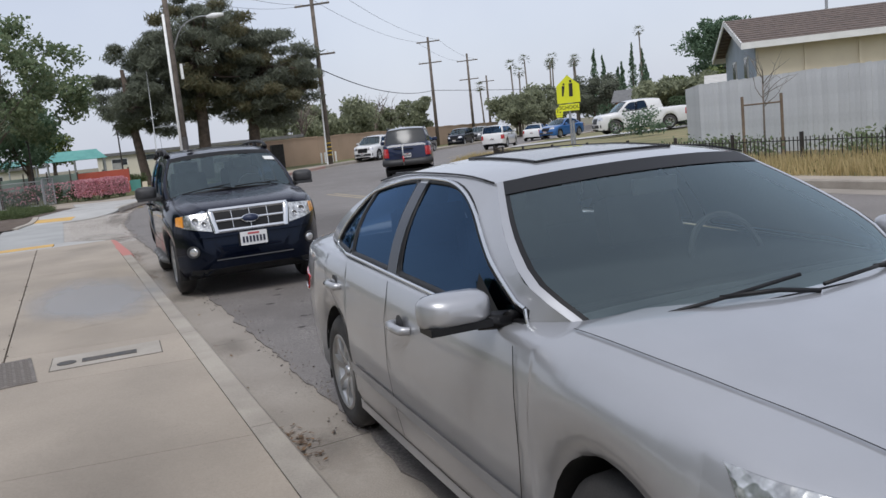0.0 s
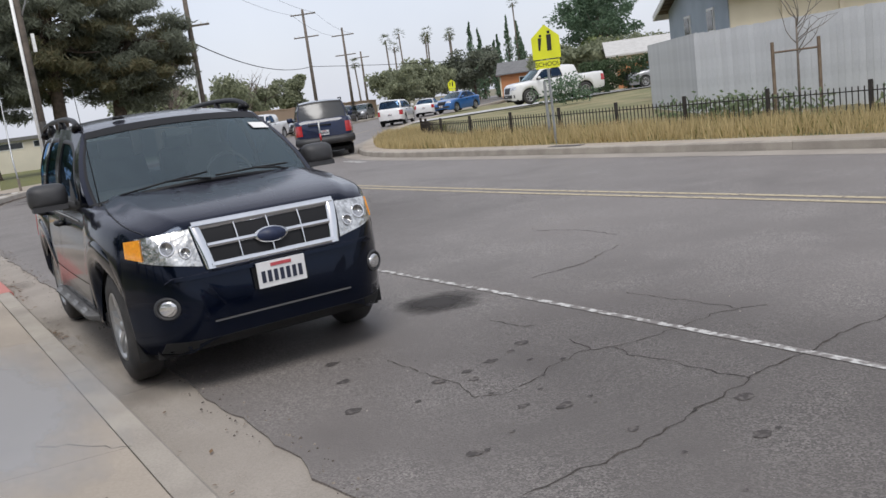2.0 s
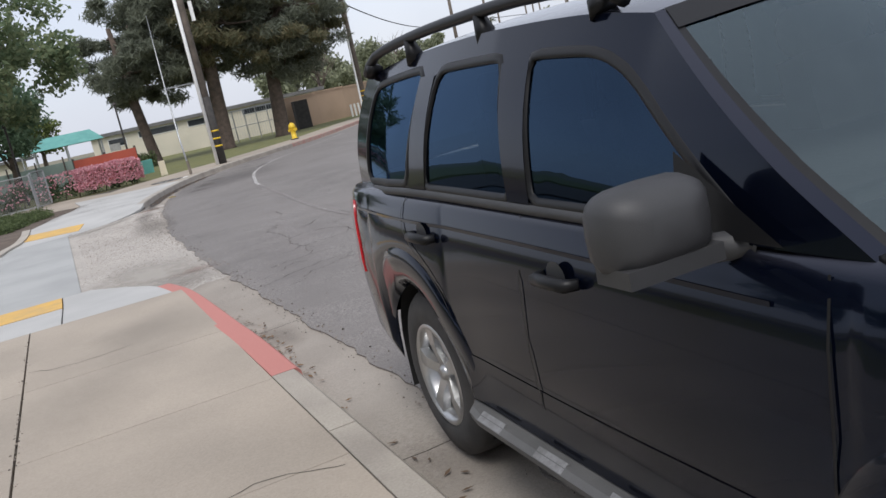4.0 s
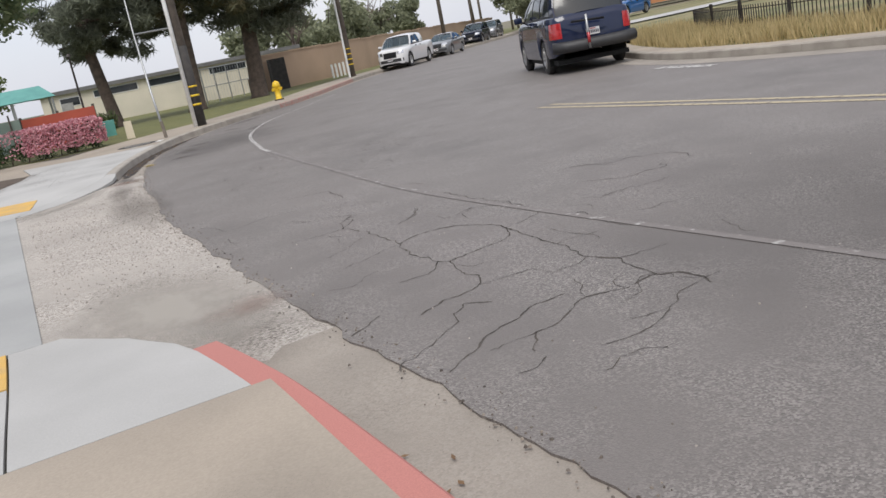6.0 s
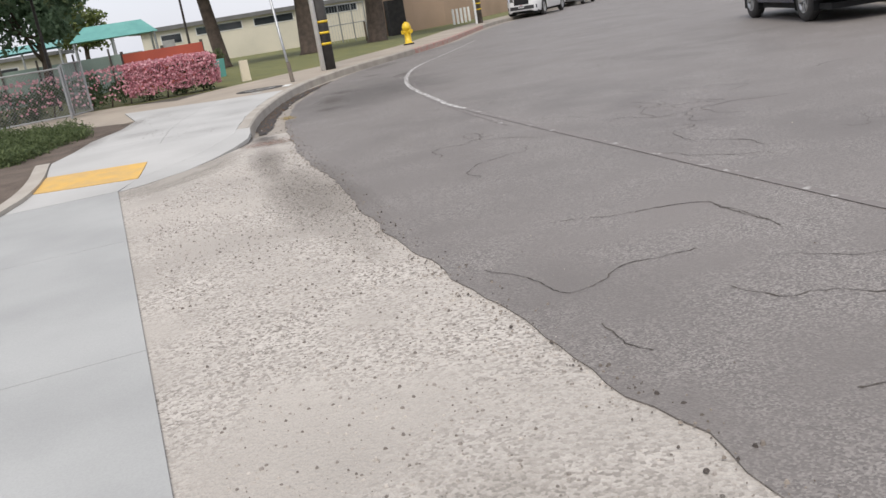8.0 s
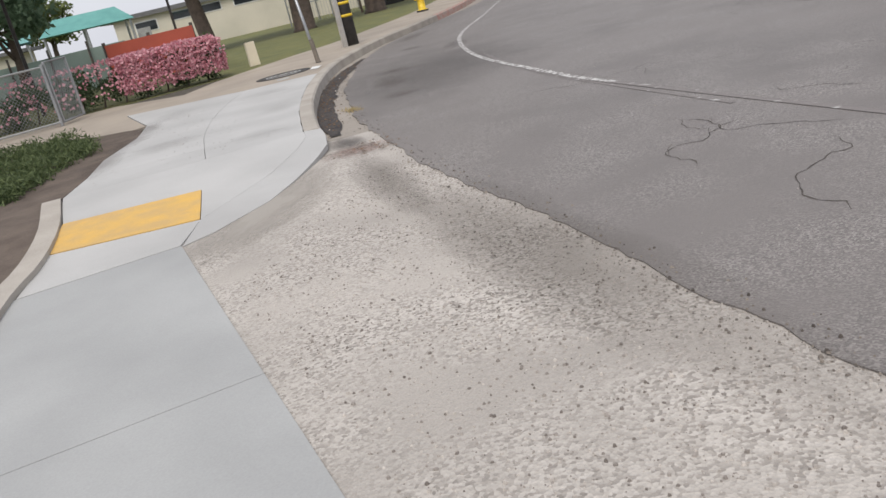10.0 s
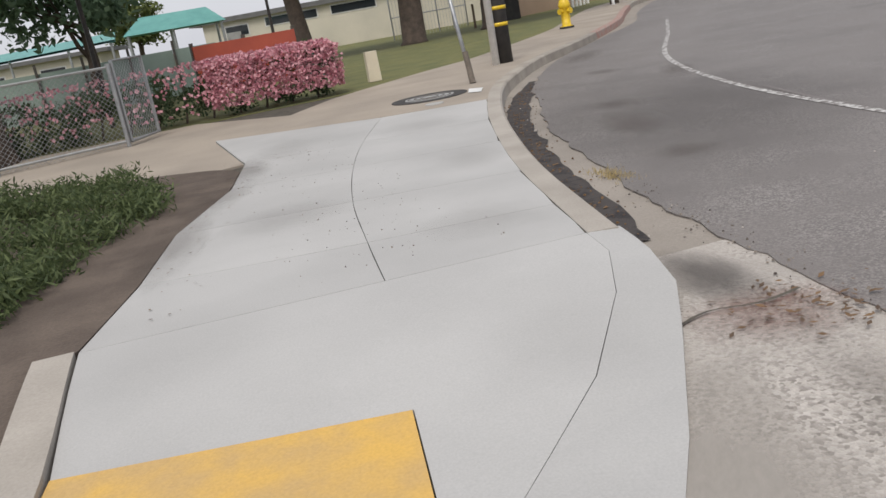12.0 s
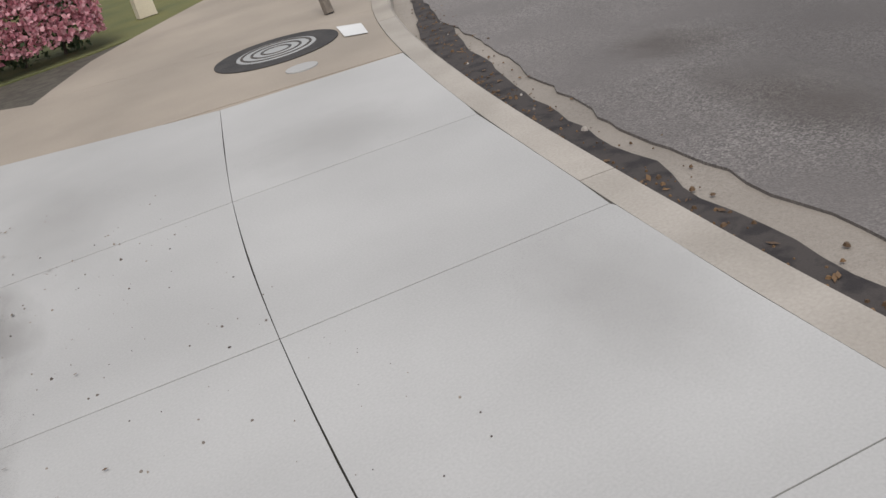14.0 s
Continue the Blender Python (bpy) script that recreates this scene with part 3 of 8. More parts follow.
bend = curve([(0.76, 24.2, 0.15), (0.9, 24.8, 0.15), (1.17, 25.9, 0.15), (1.56, 27.2, 0.15), (2.2, 29.05, 0.15), (3.02, 31, 0.15), (3.85, 32.5, 0.15), (5.3, 34.6, 0.15), (7.4, 36.95, 0.15), (10.6, 41, 0.15), (13.5, 45.5, 0.15), (17.2, 50.9, 0.15), (21.2, 54.9, 0.15), (26.2, 59.9, 0.15), (32, 66.4, 0.15), (45, 80, 0.15), (60, 97, 0.15), (109, 151, 0.15)], 0.3)
kerb_run(bend[:, :2], bend[:, 2], 0.17, 0.006, lambda p: M["red_faded"] if 36.5 < p[1] < 47 else M["kerb_pale"] if p[1] < 31 else M["kerb"], kerb, seg=4.2, start=0.9)

# gutter pans
gut = thing("gutter", "stained concrete gutter pans with dirt in the joints", "gutter", kind="structure")
gl = curve([(0.155, -30), (0.155, -6), (0.155, 0), (0.155, 7.3), (0.14, 9), (0.1, 10.6), (0.02, 11.4), (-0.1, 11.9)], 0.2)
rows_y = np.arange(-30, 12.0, 0.2)
k = 0
while k < len(rows_y) - 1:
    k2 = min(k + 15, len(rows_y) - 1)
    bb = Build()
    bb.grid([[(np.interp(y, gl[:, 1], gl[:, 0]), y, -0.012), (np.interp(y, gl[:, 1], gl[:, 0]) + 0.2, y, -0.018), (0.75, y, -0.002)] for y in list(rows_y[k:k2]) + [rows_y[k2] - 0.008]])
    part("gutter_pan", bb, M["gutter"], gut)
    k = k2
gb = curve(bend[:, :2], 0.6)
gb = np.vstack([[(0.6, 23.6)], gb])
gi, go = shifted(gb, 0.17), shifted(gb, 0.85)
k = 0
while k < len(gb) - 1 and gb[k][1] < 60:
    k2 = min(k + 7, len(gb) - 1)
    bb = Build()
    bb.grid([[(gi[i][0], gi[i][1], -0.014), (gi[i][0] * 0.6 + go[i][0] * 0.4, gi[i][1] * 0.6 + go[i][1] * 0.4, -0.014), (go[i][0], go[i][1], -0.002)] for i in range(k, k2 + 1)])
    part("gutter_pan", bb, M["gutter"], gut)
    k = k2
# joint dirt below the pans
bb = Build()
bb.grid([[(-0.2, y, -0.03), (1.4, y, -0.03)] for y in (-30, 12)])
part("bedding", bb, M["joint"], gut)

# damp dirt lying in the curved gutter
bb = Build()
dl = curve([(1.1, 24.3), (1.47, 25.9), (1.86, 27.2), (2.5, 28.95), (3.32, 30.7), (4.3, 32.3)], 0.15)
ww = [min(1.0, 0.15 + (p[1] - 24.1) / 0.9) * (0.25 + 0.09 * noise.noise((p[1] * 2.3, 0, 3)) + 0.05 * noise.noise((p[1] * 9, 0, 4))) for p in dl]
bb.ribbon(dl + np.c_[np.array([0.02 * noise.noise((p[1] * 5, 2, 1)) for p in dl]), np.zeros(len(dl))], ww, -0.0015)
part("damp_dirt", bb, M["damp"], gut, "dark damp dirt in the gutter")

# apron of the crossing
ay = np.arange(11.6, 24.01, 0.2)
inner = lambda y: np.interp(y, [11.6, 12.0, 12.4, 12.9, 13.4, 21.6, 21.75, 22.15, 22.55, 23.2, 24.0], [0.06, 0.02, -0.16, -0.44, -0.8, -0.87, -0.62, -0.13, 0.16, 0.6, 0.85])
sink = lambda y: 0.034 * max(0.0, 1 - (y - 11.6) / 0.9)
bb = Build()
bb.grid([[(inner(y) - 0.3, y, 0.018 - sink(y)), (inner(y) * 0.5 + 0.3, y, 0.012 - sink(y)), (np.interp(y, edge[:, 1], edge[:, 0]) + 0.12, y, -0.006 - 0.3 * sink(y))] for y in ay])
solid("driveway_apron", bb, M["apron"], "rough worn concrete driveway apron with exposed stones", "driveway", kind="structure")


def slab(poly, material, parent, top=0.0, name="paving_slab"):
    """One cast slab: outline in plan, following the footway's height, edges eased."""
    c = np.mean(poly, axis=0)
    p = [tuple(np.array(q) + (c - np.array(q)) / np.linalg.norm(c - np.array(q)) * 0.0032) for q in poly]
    bm = bmesh.new()
    vs = [bm.verts.new((x, y, 0)) for x, y in p]
    bm.faces.new(vs)
    ys = [q[1] for q in p]
    if max(ys) > 10.4 and min(ys) < 24.3:
        for yy in np.arange(math.ceil(min(ys) / 0.3) * 0.3, max(ys), 0.3):
            bmesh.ops.bisect_plane(bm, geom=bm.verts[:] + bm.edges[:] + bm.faces[:], plane_co=(0, yy, 0), plane_no=(0, 1, 0))
    for v in bm.verts:
        v.co.z = rz(v.co.x, v.co.y) + top
    ext = bmesh.ops.extrude_face_region(bm, geom=bm.faces[:])
    for v in (e for e in ext["geom"] if isinstance(e, bmesh.types.BMVert)):
        v.co.z -= 0.09
    bmesh.ops.recalc_face_normals(bm, faces=bm.faces)
    me = bpy.data.meshes.new(name)
    bm.to_mesh(me)
    bm.free()
    return part(name, me, material, parent)


pave = thing("pavement", "jointed concrete pavement, tan old slabs and pale new ones", "pavement", kind="structure")
# dirt below the joints
bb = Build()
bb.grid([[(-4.2, y, rz(0, y) - 0.03), (-0.004 if y < 10 else -0.35 if y < 13 else -0.9 if y < 21.6 else -1.2, y, rz(0, y) - 0.03)] for y in (-30, 10, 10.6, 11.2, 11.8, 12.4, 13.0, 21.9)])
part("joint_bed", bb, M["joint"], pave)
J = [-30, -26, -23.1, -20, -17, -14, -11.0, -8.8, -7.6, -6.1, -4.6, -3.05, -1.05, 0.06, 1.55, 3.05, 4.5, 5.9, 7.25, 8.75, 10.95]
for a, c in zip(J[:-1], J[1:]):
    ta, tc = (0.2 if a < 3 else 0.0), (0.2 if c < 3 else 0.0)
    slab([(-0.004, a), (-0.004, c), (-1.35, c + tc), (-1.35, a + ta)], M["slab_old"], pave)
    slab([(-1.36, a + ta), (-1.36, c + tc), (-3.0, c + tc), (-3.0, a + ta)], M["slab_old"], pave)
slab([(-0.09, 10.95), (-0.115, 11.4), (-0.145, 11.9), (-0.2, 12.25), (-0.4, 12.78), (-0.76, 13.3), (-1.08, 13.3), (-1.08, 10.95)], M["slab_new"], pave)
slab([(-1.09, 10.95), (-1.09, 12.45), (-3.0, 12.45), (-3.0, 10.95)], M["slab_new"], pave)
slab([(-1.09, 12.46), (-1.09, 13.3), (-2.2, 13.3), (-2.2, 12.46)], M["yellow_pad"], pave, 0.004, "tactile_pad")
slab([(-2.21, 12.46), (-2.21, 13.3), (-3.0, 13.3), (-3.0, 12.46)], M["slab_new"], pave)
for a, c in ((13.3, 16.4), (16.4, 19.0), (19.0, 21.6)):
    slab([(-0.875, a), (-0.875, c), (-2.5, c), (-2.5, a)], M["slab_grey"], pave)
# far ramp
lip = [(0.935, 24.2), (0.88, 23.85), (0.78, 23.5), (0.6, 23.2), (0.16, 22.52), (-0.13, 22.13), (-0.62, 21.72), (-0.87, 21.6)]
lip_in = [(-0.646, 22.221), (-0.22, 22.63), (0.1, 22.94), (0.49, 23.47), (0.7, 23.89), (0.755, 24.2)]
lip_ob = slab(lip + lip_in, M["slab_new"], pave, 0.0, "ramp_lip")
for v in lip_ob.data.vertices:
    if min(math.hypot(v.co.x - p[0], v.co.y - p[1]) for p in curve(lip, 0.05)) < 0.07 and v.co.z > rz(v.co.x, v.co.y) - 0.01:
        v.co.z = 0.022 + float(np.interp(v.co.y, [22.9, 24.1], [0.25, 0.93])) * (v.co.z - 0.022)
slab([(-0.88, 21.61), (-0.645, 22.21), (-1.76, 22.56), (-1.95, 21.61)], M["slab_new"], pave)
slab([(-0.65, 22.22), (-0.49, 23.08), (-1.62, 23.33), (-1.76, 22.57)], M["yellow_pad"], pave, 0.004, "tactile_pad")
slab([(-0.646, 22.221), (-0.22, 22.63), (0.1, 22.94), (0.49, 23.47), (0.7, 23.89), (0.755, 24.2), (-0.24, 24.3), (-1.6, 24.45), (-1.62, 23.332), (-0.488, 23.082)], M["slab_new"], pave)
KB = [(float(np.interp(y, bend[:, 1], bend[:, 0])) - 0.01, y) for y in (24.2, 24.85, 25.9, 27.23, 28.55, 30.15)]
LJ = [(-0.24, 24.3), (-0.135, 25.05), (0.05, 26.2), (0.37, 27.55), (0.79, 28.9), (1.44, 30.6)]
mid_joint = curve(LJ, 0.2)
DE = [(-1.6, 24.45), (-1.35, 25.35), (-1.12, 26.5), (-0.62, 27.85), (-0.36, 29.2), (-0.45, 31.9)]
for i in range(5):
    kb = [p for p in bend if KB[i][1] < p[1] < KB[i + 1][1]][::2]
    lj = [tuple(p) for p in mid_joint if LJ[i][1] + 0.08 < p[1] < LJ[i + 1][1] - 0.08]
    slab([KB[i]] + [tuple(p[:2]) for p in kb] + [KB[i + 1], LJ[i + 1]] + lj[::-1] + [LJ[i]], M["slab_new"], pave)
    slab([LJ[i]] + lj + [LJ[i + 1], DE[i + 1], DE[i]], M["slab_new"], pave)
# older pavement past the new slabs, in bays along the kerb
old = bend[bend[:, 1] > 30.0]
back = shifted(old, np.interp(old[:, 1], [30, 33, 36, 42, 150], [-3.2, -3.0, -2.0, -1.7, -1.7]))
step = 6
i = 0
while i < len(old) - 1 and old[i][1] < 95:
    j = min(i + step, len(old) - 1)
    if old[i][1] > 30.1:
        slab([tuple(p[:2]) for p in old[i:j + 1]] + [tuple(p) for p in back[i:j + 1][::-1]], M["slab_old"], pave, -0.006)
    i = j
slab([(2.61, 30.2), (2.75, 30.5), (-0.5, 35.2), (-3.4, 35.2), (-3.6, 30.75), (-1.3, 29.7), (-0.72, 29.2), (-0.37, 29.25), (-0.46, 31.88), (1.43, 30.59)], M["slab_old"], pave, -0.011)
bb = Build()
bb.grid([[(x, y, rz(x, y) - 0.032) for x in (x0, x1)] for y, x0, x1 in ((21.7, -1.9, -0.9), (22.6, -1.7, -0.2), (23.7, -1.6, 0.4), (24.3, -1.6, 0.7), (26, -1.2, 1.15), (28, -0.6, 1.7), (30, -0.5, 2.4), (31.5, -3.4, 3.0), (35, -3.4, 5.0), (37, 1, 7.2))])
part("joint_bed", bb, M["joint"], pave)

# kerb edging of the planting bed
bb = Build()
ed = curve([(-2.1, 20.6), (-1.96, 21.6), (-1.775, 22.36), (-1.635, 23.3), (-1.615, 24.45)], 0.25)
e2 = shifted(ed, -0.17)
bb.rings([[(p[0], p[1], -0.05), (p[0], p[1], rz(0, p[1]) + 0.008 + 0.035 * min(1, (24.6 - p[1]) / 2.2)), (q[0], q[1], rz(0, p[1]) + 0.012 + 0.035 * min(1, (24.6 - p[1]) / 2.2)), (q[0], q[1], -0.05)] for p, q in zip(ed, e2)])
solid("bed_edging", bb, M["kerb_pale"], "low concrete edging beside the planting bed", "edging", kind="structure")
bb = Build()
bed_rows = []
for y in np.arange(20.3, 31.01, 0.3):
    x0 = float(np.interp(y, [20.3, 21.6, 22.4, 23.3, 24.4, 24.5, 25.35, 26.5, 27.85, 28.9, 29.3, 29.8, 30.9], [-2.26, -2.1, -1.92, -1.79, -1.77, -1.6, -1.36, -1.13, -0.63, -0.43, -0.7, -1.3, -3.6]))
    h = min(0.147, rz(0, y) + 0.03)
    bed_rows.append([(x0, y, -0.1), (x0, y, h)] + [(x0 - d, y, h + 0.012 * noise.noise((d * 3, y * 3, 1))) for d in (0.3, 0.7, 1.3, 2.2, 4, 8)] + [(-16, y, h)])
bb.grid(bed_rows)
solid("planting_bed", bb, M["soil"], "bare brown soil of a planting bed", "soil", kind="structure")
bb = Build()
bb.prism([(-3.0, 13.3), (-2.5, 13.3), (-2.5, 20.5), (-2.4, 20.6), (-16, 20), (-16, 13.3)], -0.1, 0.012)
solid("driveway", bb, M["patch"], "dark asphalt driveway leading off the street", "driveway", kind="structure")
bb = Build()
bb.prism([(-3.0, -30), (-3.0, 13.3), (-16, 13.3), (-16, -30)], -0.1, 0.14)
solid("lawn", bb, M["lawn"], "short green lawn beside the pavement", "lawn", kind="structure")

# verge and school yard on the near side, past the pavement
bb = Build()
vb = [tuple(p) for p in back if 35.3 < p[1] < 140][::3]
bb.prism([(-40, 36.5), (-3.4, 35.21), (1.8, 35.21)] + vb + [(40, 150), (-40, 150)], -0.1, 0.13)
solid("lawn", bb, M["lawn"], "strip of short yellowing grass before the buildings", "lawn", kind="structure")

# far side: kerb, narrow pavement, rising ground
fk = thing("kerb", "low weathered concrete kerb on the far side", "kerb", kind="structure")
rev = far[::-1]
kerb_run(shifted(rev, -0.17), np.full(len(rev), 0.15), 0.15, 0.006, lambda p: M["kerb"], fk, seg=6)
fw = shifted(far, 0.17)
fb = shifted(far, 0.62)
bb = Build()
bb.grid([[(p[0], p[1], 0.148), (q[0], q[1], 0.15), (q[0], q[1], -0.05)] for p, q in zip(fw, fb)])
solid("pavement", bb, M["slab_old"], "narrow concrete strip behind the far kerb", "pavement", kind="structure")
fg = shifted(far, -0.55)
bb = Build()
bb.grid([[(p[0], p[1], 0.007), (q[0], q[1], 0.007)] for p, q in zip(fg, far[:, :2])])
solid("gutter", bb, M["gutter"], "pale concrete gutter along the far kerb", "gutter", kind="structure")


def yard_z(d):
    t = min(max((d - 1.0) / 14, 0), 1)
    return 0.14 + 0.32 * t


bb = Build()
offs = [0.6, 1.5, 3, 5, 8, 12, 16, 30, 70]
lines = [shifted(far, o) for o in offs]
sel = [i for i in range(len(far)) if far[i][1] < 60][::4]
bb.grid([[(ln[i][0], ln[i][1], yard_z(o) + (0.03 * noise.noise((ln[i][0], ln[i][1], 0)) if 1 < o < 40 else 0)) for ln, o in zip(lines, offs)] for i in sel])
solid("yard", bb, M["dry"], "rising yard of dry yellow grass", "yard", kind="structure")


# ---- vehicles ----
from mathutils.bvhtree import BVHTree


def prof(pairs):
    ys, vs = [p[0] for p in pairs], [p[1] for p in pairs]
    return lambda y: float(np.interp(y, ys, vs))


def smooth_prof(pairs):
    c = curve([(a, b) for a, b in pairs], 0.02)
    return lambda y: float(np.interp(y, c[:, 0], c[:, 1]))


class Car:
    """A vehicle built in its own frame: y runs from the front bumper (0) to the rear, x across, z up from the ground."""

    def __init__(self, name, label, category, m, P, paint, group="", fine=True):
        self.P, self.paint, self.fine = P, paint, fine
        self.root = thing(name, label, category, m, group)
        self.m = m
        self.body()
        self.cabin()
        self.wheels()

    def add(self, name, b, material, label="", smooth=True, parent=None):
        ob = part(name, b, material, None, label, smooth)
        ob.parent = parent or self.root
        return ob

    def body(self):
        P = self.P
        w, zs, zt, zb = smooth_prof(P["w"]), smooth_prof(P["zs"]), smooth_prof(P["zt"]), prof(P["zb"])
        L, R = P["L"], P["arch"]
        ys = set(np.round(np.linspace(0, L, 60 if self.fine else 30), 3)) | {0.015, 0.03, 0.06, 0.09, 0.12, 0.16, 0.2, L - 0.02, L - 0.04, L - 0.07, L - 0.11}
        for a in P["axles"]:
            ys |= {round(a + R * math.cos(math.pi * k / 16), 3) for k in range(17)} | {round(a + s * (R + 0.012), 3) for s in (-1, 1)}
        ys = sorted(y for y in ys if 0 <= y <= L)
        self.w, self.zs, rows = w, zs, []

        def low(y):
            z = zb(y)
            for a in P["axles"]:
                if abs(y - a) < R:
                    z = max(z, P["rad"] + 0.01 + math.sqrt(R * R - (y - a) ** 2))
            return z

        crease = P.get("crease", 0.62)
        for y in ys:
            W, S, T, B = w(y), zs(y), zt(y), min(low(y), zs(y) - 0.06)
            h = S - B
            flare = 0.0
            for a in P["axles"]:
                flare = max(flare, P.get("flare", 0.0) * max(0, 1 - (abs(y - a) / (R + 0.12)) ** 4))
            half = [(W - 0.05 + flare, B), (W - 0.015 + flare, B + 0.12 * h), (W + flare * 0.8, B + 0.38 * h), (W + 0.004 + flare * 0.4, B + crease * h), (W - 0.012, B + 0.82 * h), (W - 0.035, S - 0.02), (W - 0.06, S + 0.1 * (T - S)), (W - 0.1, S + 0.35 * (T - S)),
                    *((W * a, S + k * (T - S)) for a, k in P.get("crown", ((0.78, 0.68), (0.55, 0.88), (0.28, 0.97)))), (0, T)]
            rows.append([(x, y, z) for x, z in half] + [(-x, y, z) for x, z in half[-2::-1]])
        b = Build()
        n = len(rows[0])
        b.add([p for r in rows for p in r], [(i * n + j, i * n + j + 1, (i + 1) * n + j + 1, (i + 1) * n + j) for i in range(len(rows) - 1) for j in range(n - 1)] + [tuple(range(n)), tuple(range((len(rows) - 1) * n, len(rows) * n))])
        self.bvh = BVHTree.FromPolygons([Vector(v) for v in b.v], b.f)
        ob = self.add("body", b, self.paint)
        me = ob.data
        me.materials.append(M["dash"])
        c0, c1 = P["deck"]
        xin = prof(P["xb"])
        for f in me.polygons:
            c = f.center
            if c0 < c.y < c1 and abs(c.x) < xin(c.y) - 0.04 and c.z > zs(c.y):
                f.material_index = 1
        # underside
        bb = Build()
        bb.box((0, L / 2, 0.27), (2 * w(L / 2) - 0.3, L - 0.5, 0.1))
        self.add("underbody", bb, M["well"], "", False)
        for a in P["axles"]:
            for s in (-1, 1):
                bb = Build()
                x0, x1 = s * (w(a) - 0.05), s * (w(a) - 0.42)
                ring = [(0, a + R * math.cos(math.pi * k / 14), P["rad"] + 0.01 + R * math.sin(math.pi * k / 14)) for k in range(15)]
                ring = [(0, a + R, 0.2)] + ring + [(0, a - R, 0.2)]
                bb.grid([[(x, p[1], p[2]) for p in ring] for x in (x0, x1)])
                bb.add([(x1, p[1], p[2]) for p in ring], [tuple(range(len(ring)))])
                self.add("wheel_arch_liner", bb, M["well"], "black wheel arch liner")

    def drape(self, corners, d, nx, nz, off, name, material, label="", thick=0.0, parent=None, smooth=True):
        """A panel laid on the body: four corners, looked at along d."""
        a, b2, c, e = (Vector(q) for q in corners)
        d = Vector(d).normalized()
        rows = []
        for j in range(nz + 1):
            v, row = j / nz, []
            for i in range(nx + 1):
                u = i / nx
                p = (a * (1 - u) + b2 * u) * (1 - v) + (e * (1 - u) + c * u) * v
                hit, nrm, _, _ = self.bvh.ray_cast(p - d * 3, d)
                row.append(hit + (-d * 0.6 - nrm * 0.0 + (nrm if nrm.dot(d) < 0 else -nrm) * 0.4) * off if hit else p - d * off)
            rows.append(row)
        bb = Build()
        bb.grid(rows)
        if thick:
            rim = rows[0] + [r[-1] for r in rows[1:]] + rows[-1][-2::-1] + [r[0] for r in rows[-2:0:-1]]
            bb.grid([rim + [rim[0]], [p + d * thick for p in rim + [rim[0]]]])
        return self.add(name, bb, material, label, smooth, parent)

    def seam(self, pts, d, width, name="panel_gap", material=None, off=0.007):
        """A thin dark gap along a line on the body."""
        d = Vector(d).normalized()
        line = []
        c = curve(pts, 0.05)
        for p in c:
            hit, nrm, _, _ = self.bvh.ray_cast(Vector(p) - d * 3, d)
            if hit:
                line.append(hit - d * off)
        bb = Build()
        rows = []
        for i, p in enumerate(line):
            t = (line[min(i + 1, len(line) - 1)] - line[max(i - 1, 0)]).normalized()
            s = t.cross(d).normalized() * width / 2
            rows.append([p - s, p + s])
        if len(rows) > 1:
            bb.grid(rows)
            self.add(name, bb, material or M["trim_black"])

    def cabin(self):
        P = self.P
        belt, rail = smooth_prof(P["belt"]), smooth_prof(P["rail"])
        xb, xr = prof(P["xb"]), prof(P["xr"])
        cols = P["cols"]
        tall = 0.5

        def skin(s, y, v, out=0.0):
            """A point on the cabin's side: y along the car, v from the belt line (0) to the roof rail (1)."""
            q = Vector((s * xb(y), y, belt(y))).lerp(Vector((s * xr(y), y, rail(y))), v)
            q.x += s * (0.035 * math.sin(math.pi * v) + out)
            return q

        def col_y(c, v):
            return c[0] + (c[1] - c[0]) * v

        def rounded(corners, radii, n=6):
            """A closed outline with rounded corners, in metres on the flattened side."""
            out = []
            for k, p in enumerate(corners):
                p, a, e = np.array(p), np.array(corners[k - 1]), np.array(corners[(k + 1) % len(corners)])
                la, le = np.linalg.norm(a - p), np.linalg.norm(e - p)
                d = min(radii[k], la * 0.48, le * 0.48)
                p0, p1 = p + (a - p) / la * d, p + (e - p) / le * d
                out += [p0 * (1 - t) ** 2 + p * 2 * t * (1 - t) + p1 * t * t for t in np.linspace(0, 1, n)]
            ring = np.array(out + out[:1])
            return even(ring, max(12, int(np.linalg.norm(np.diff(ring, axis=0), axis=1).sum() / 0.035)))[:-1]

        def grown(poly, d):
            t = np.roll(poly, -1, axis=0) - np.roll(poly, 1, axis=0)
            t /= np.linalg.norm(t, axis=1)[:, None] + 1e-9
            return poly + np.c_[t[:, 1], -t[:, 0]] * d

        def inside(poly, y, w):
            hit = False
            for (y0, w0), (y1, w1) in zip(poly, np.roll(poly, -1, axis=0)):
                if (w0 > w) != (w1 > w) and y < (y1 - y0) * (w - w0) / (w1 - w0) + y0:
                    hit = not hit
            return hit

        wins = P.get("wins") or [(c0[2], [(col_y(c0, 0.07) + 0.015, 0.07), (col_y(c1, 0.07) - 0.015, 0.07), (col_y(c1, 0.9) - 0.015, 0.9), (col_y(c0, 0.9) + 0.015, 0.9)], (0.03, 0.03, 0.06, 0.06)) for c0, c1 in zip(cols[:-1], cols[1:]) if c0[2] in ("glass", "quarter")]
        polys = [(kind, rounded([(y, v * tall) for y, v in cs], rad)) for kind, cs, rad in wins]
        glass = M[P.get("side_glass", "glass_tint")]
        nu, nv = (130, 24) if self.fine else (50, 12)
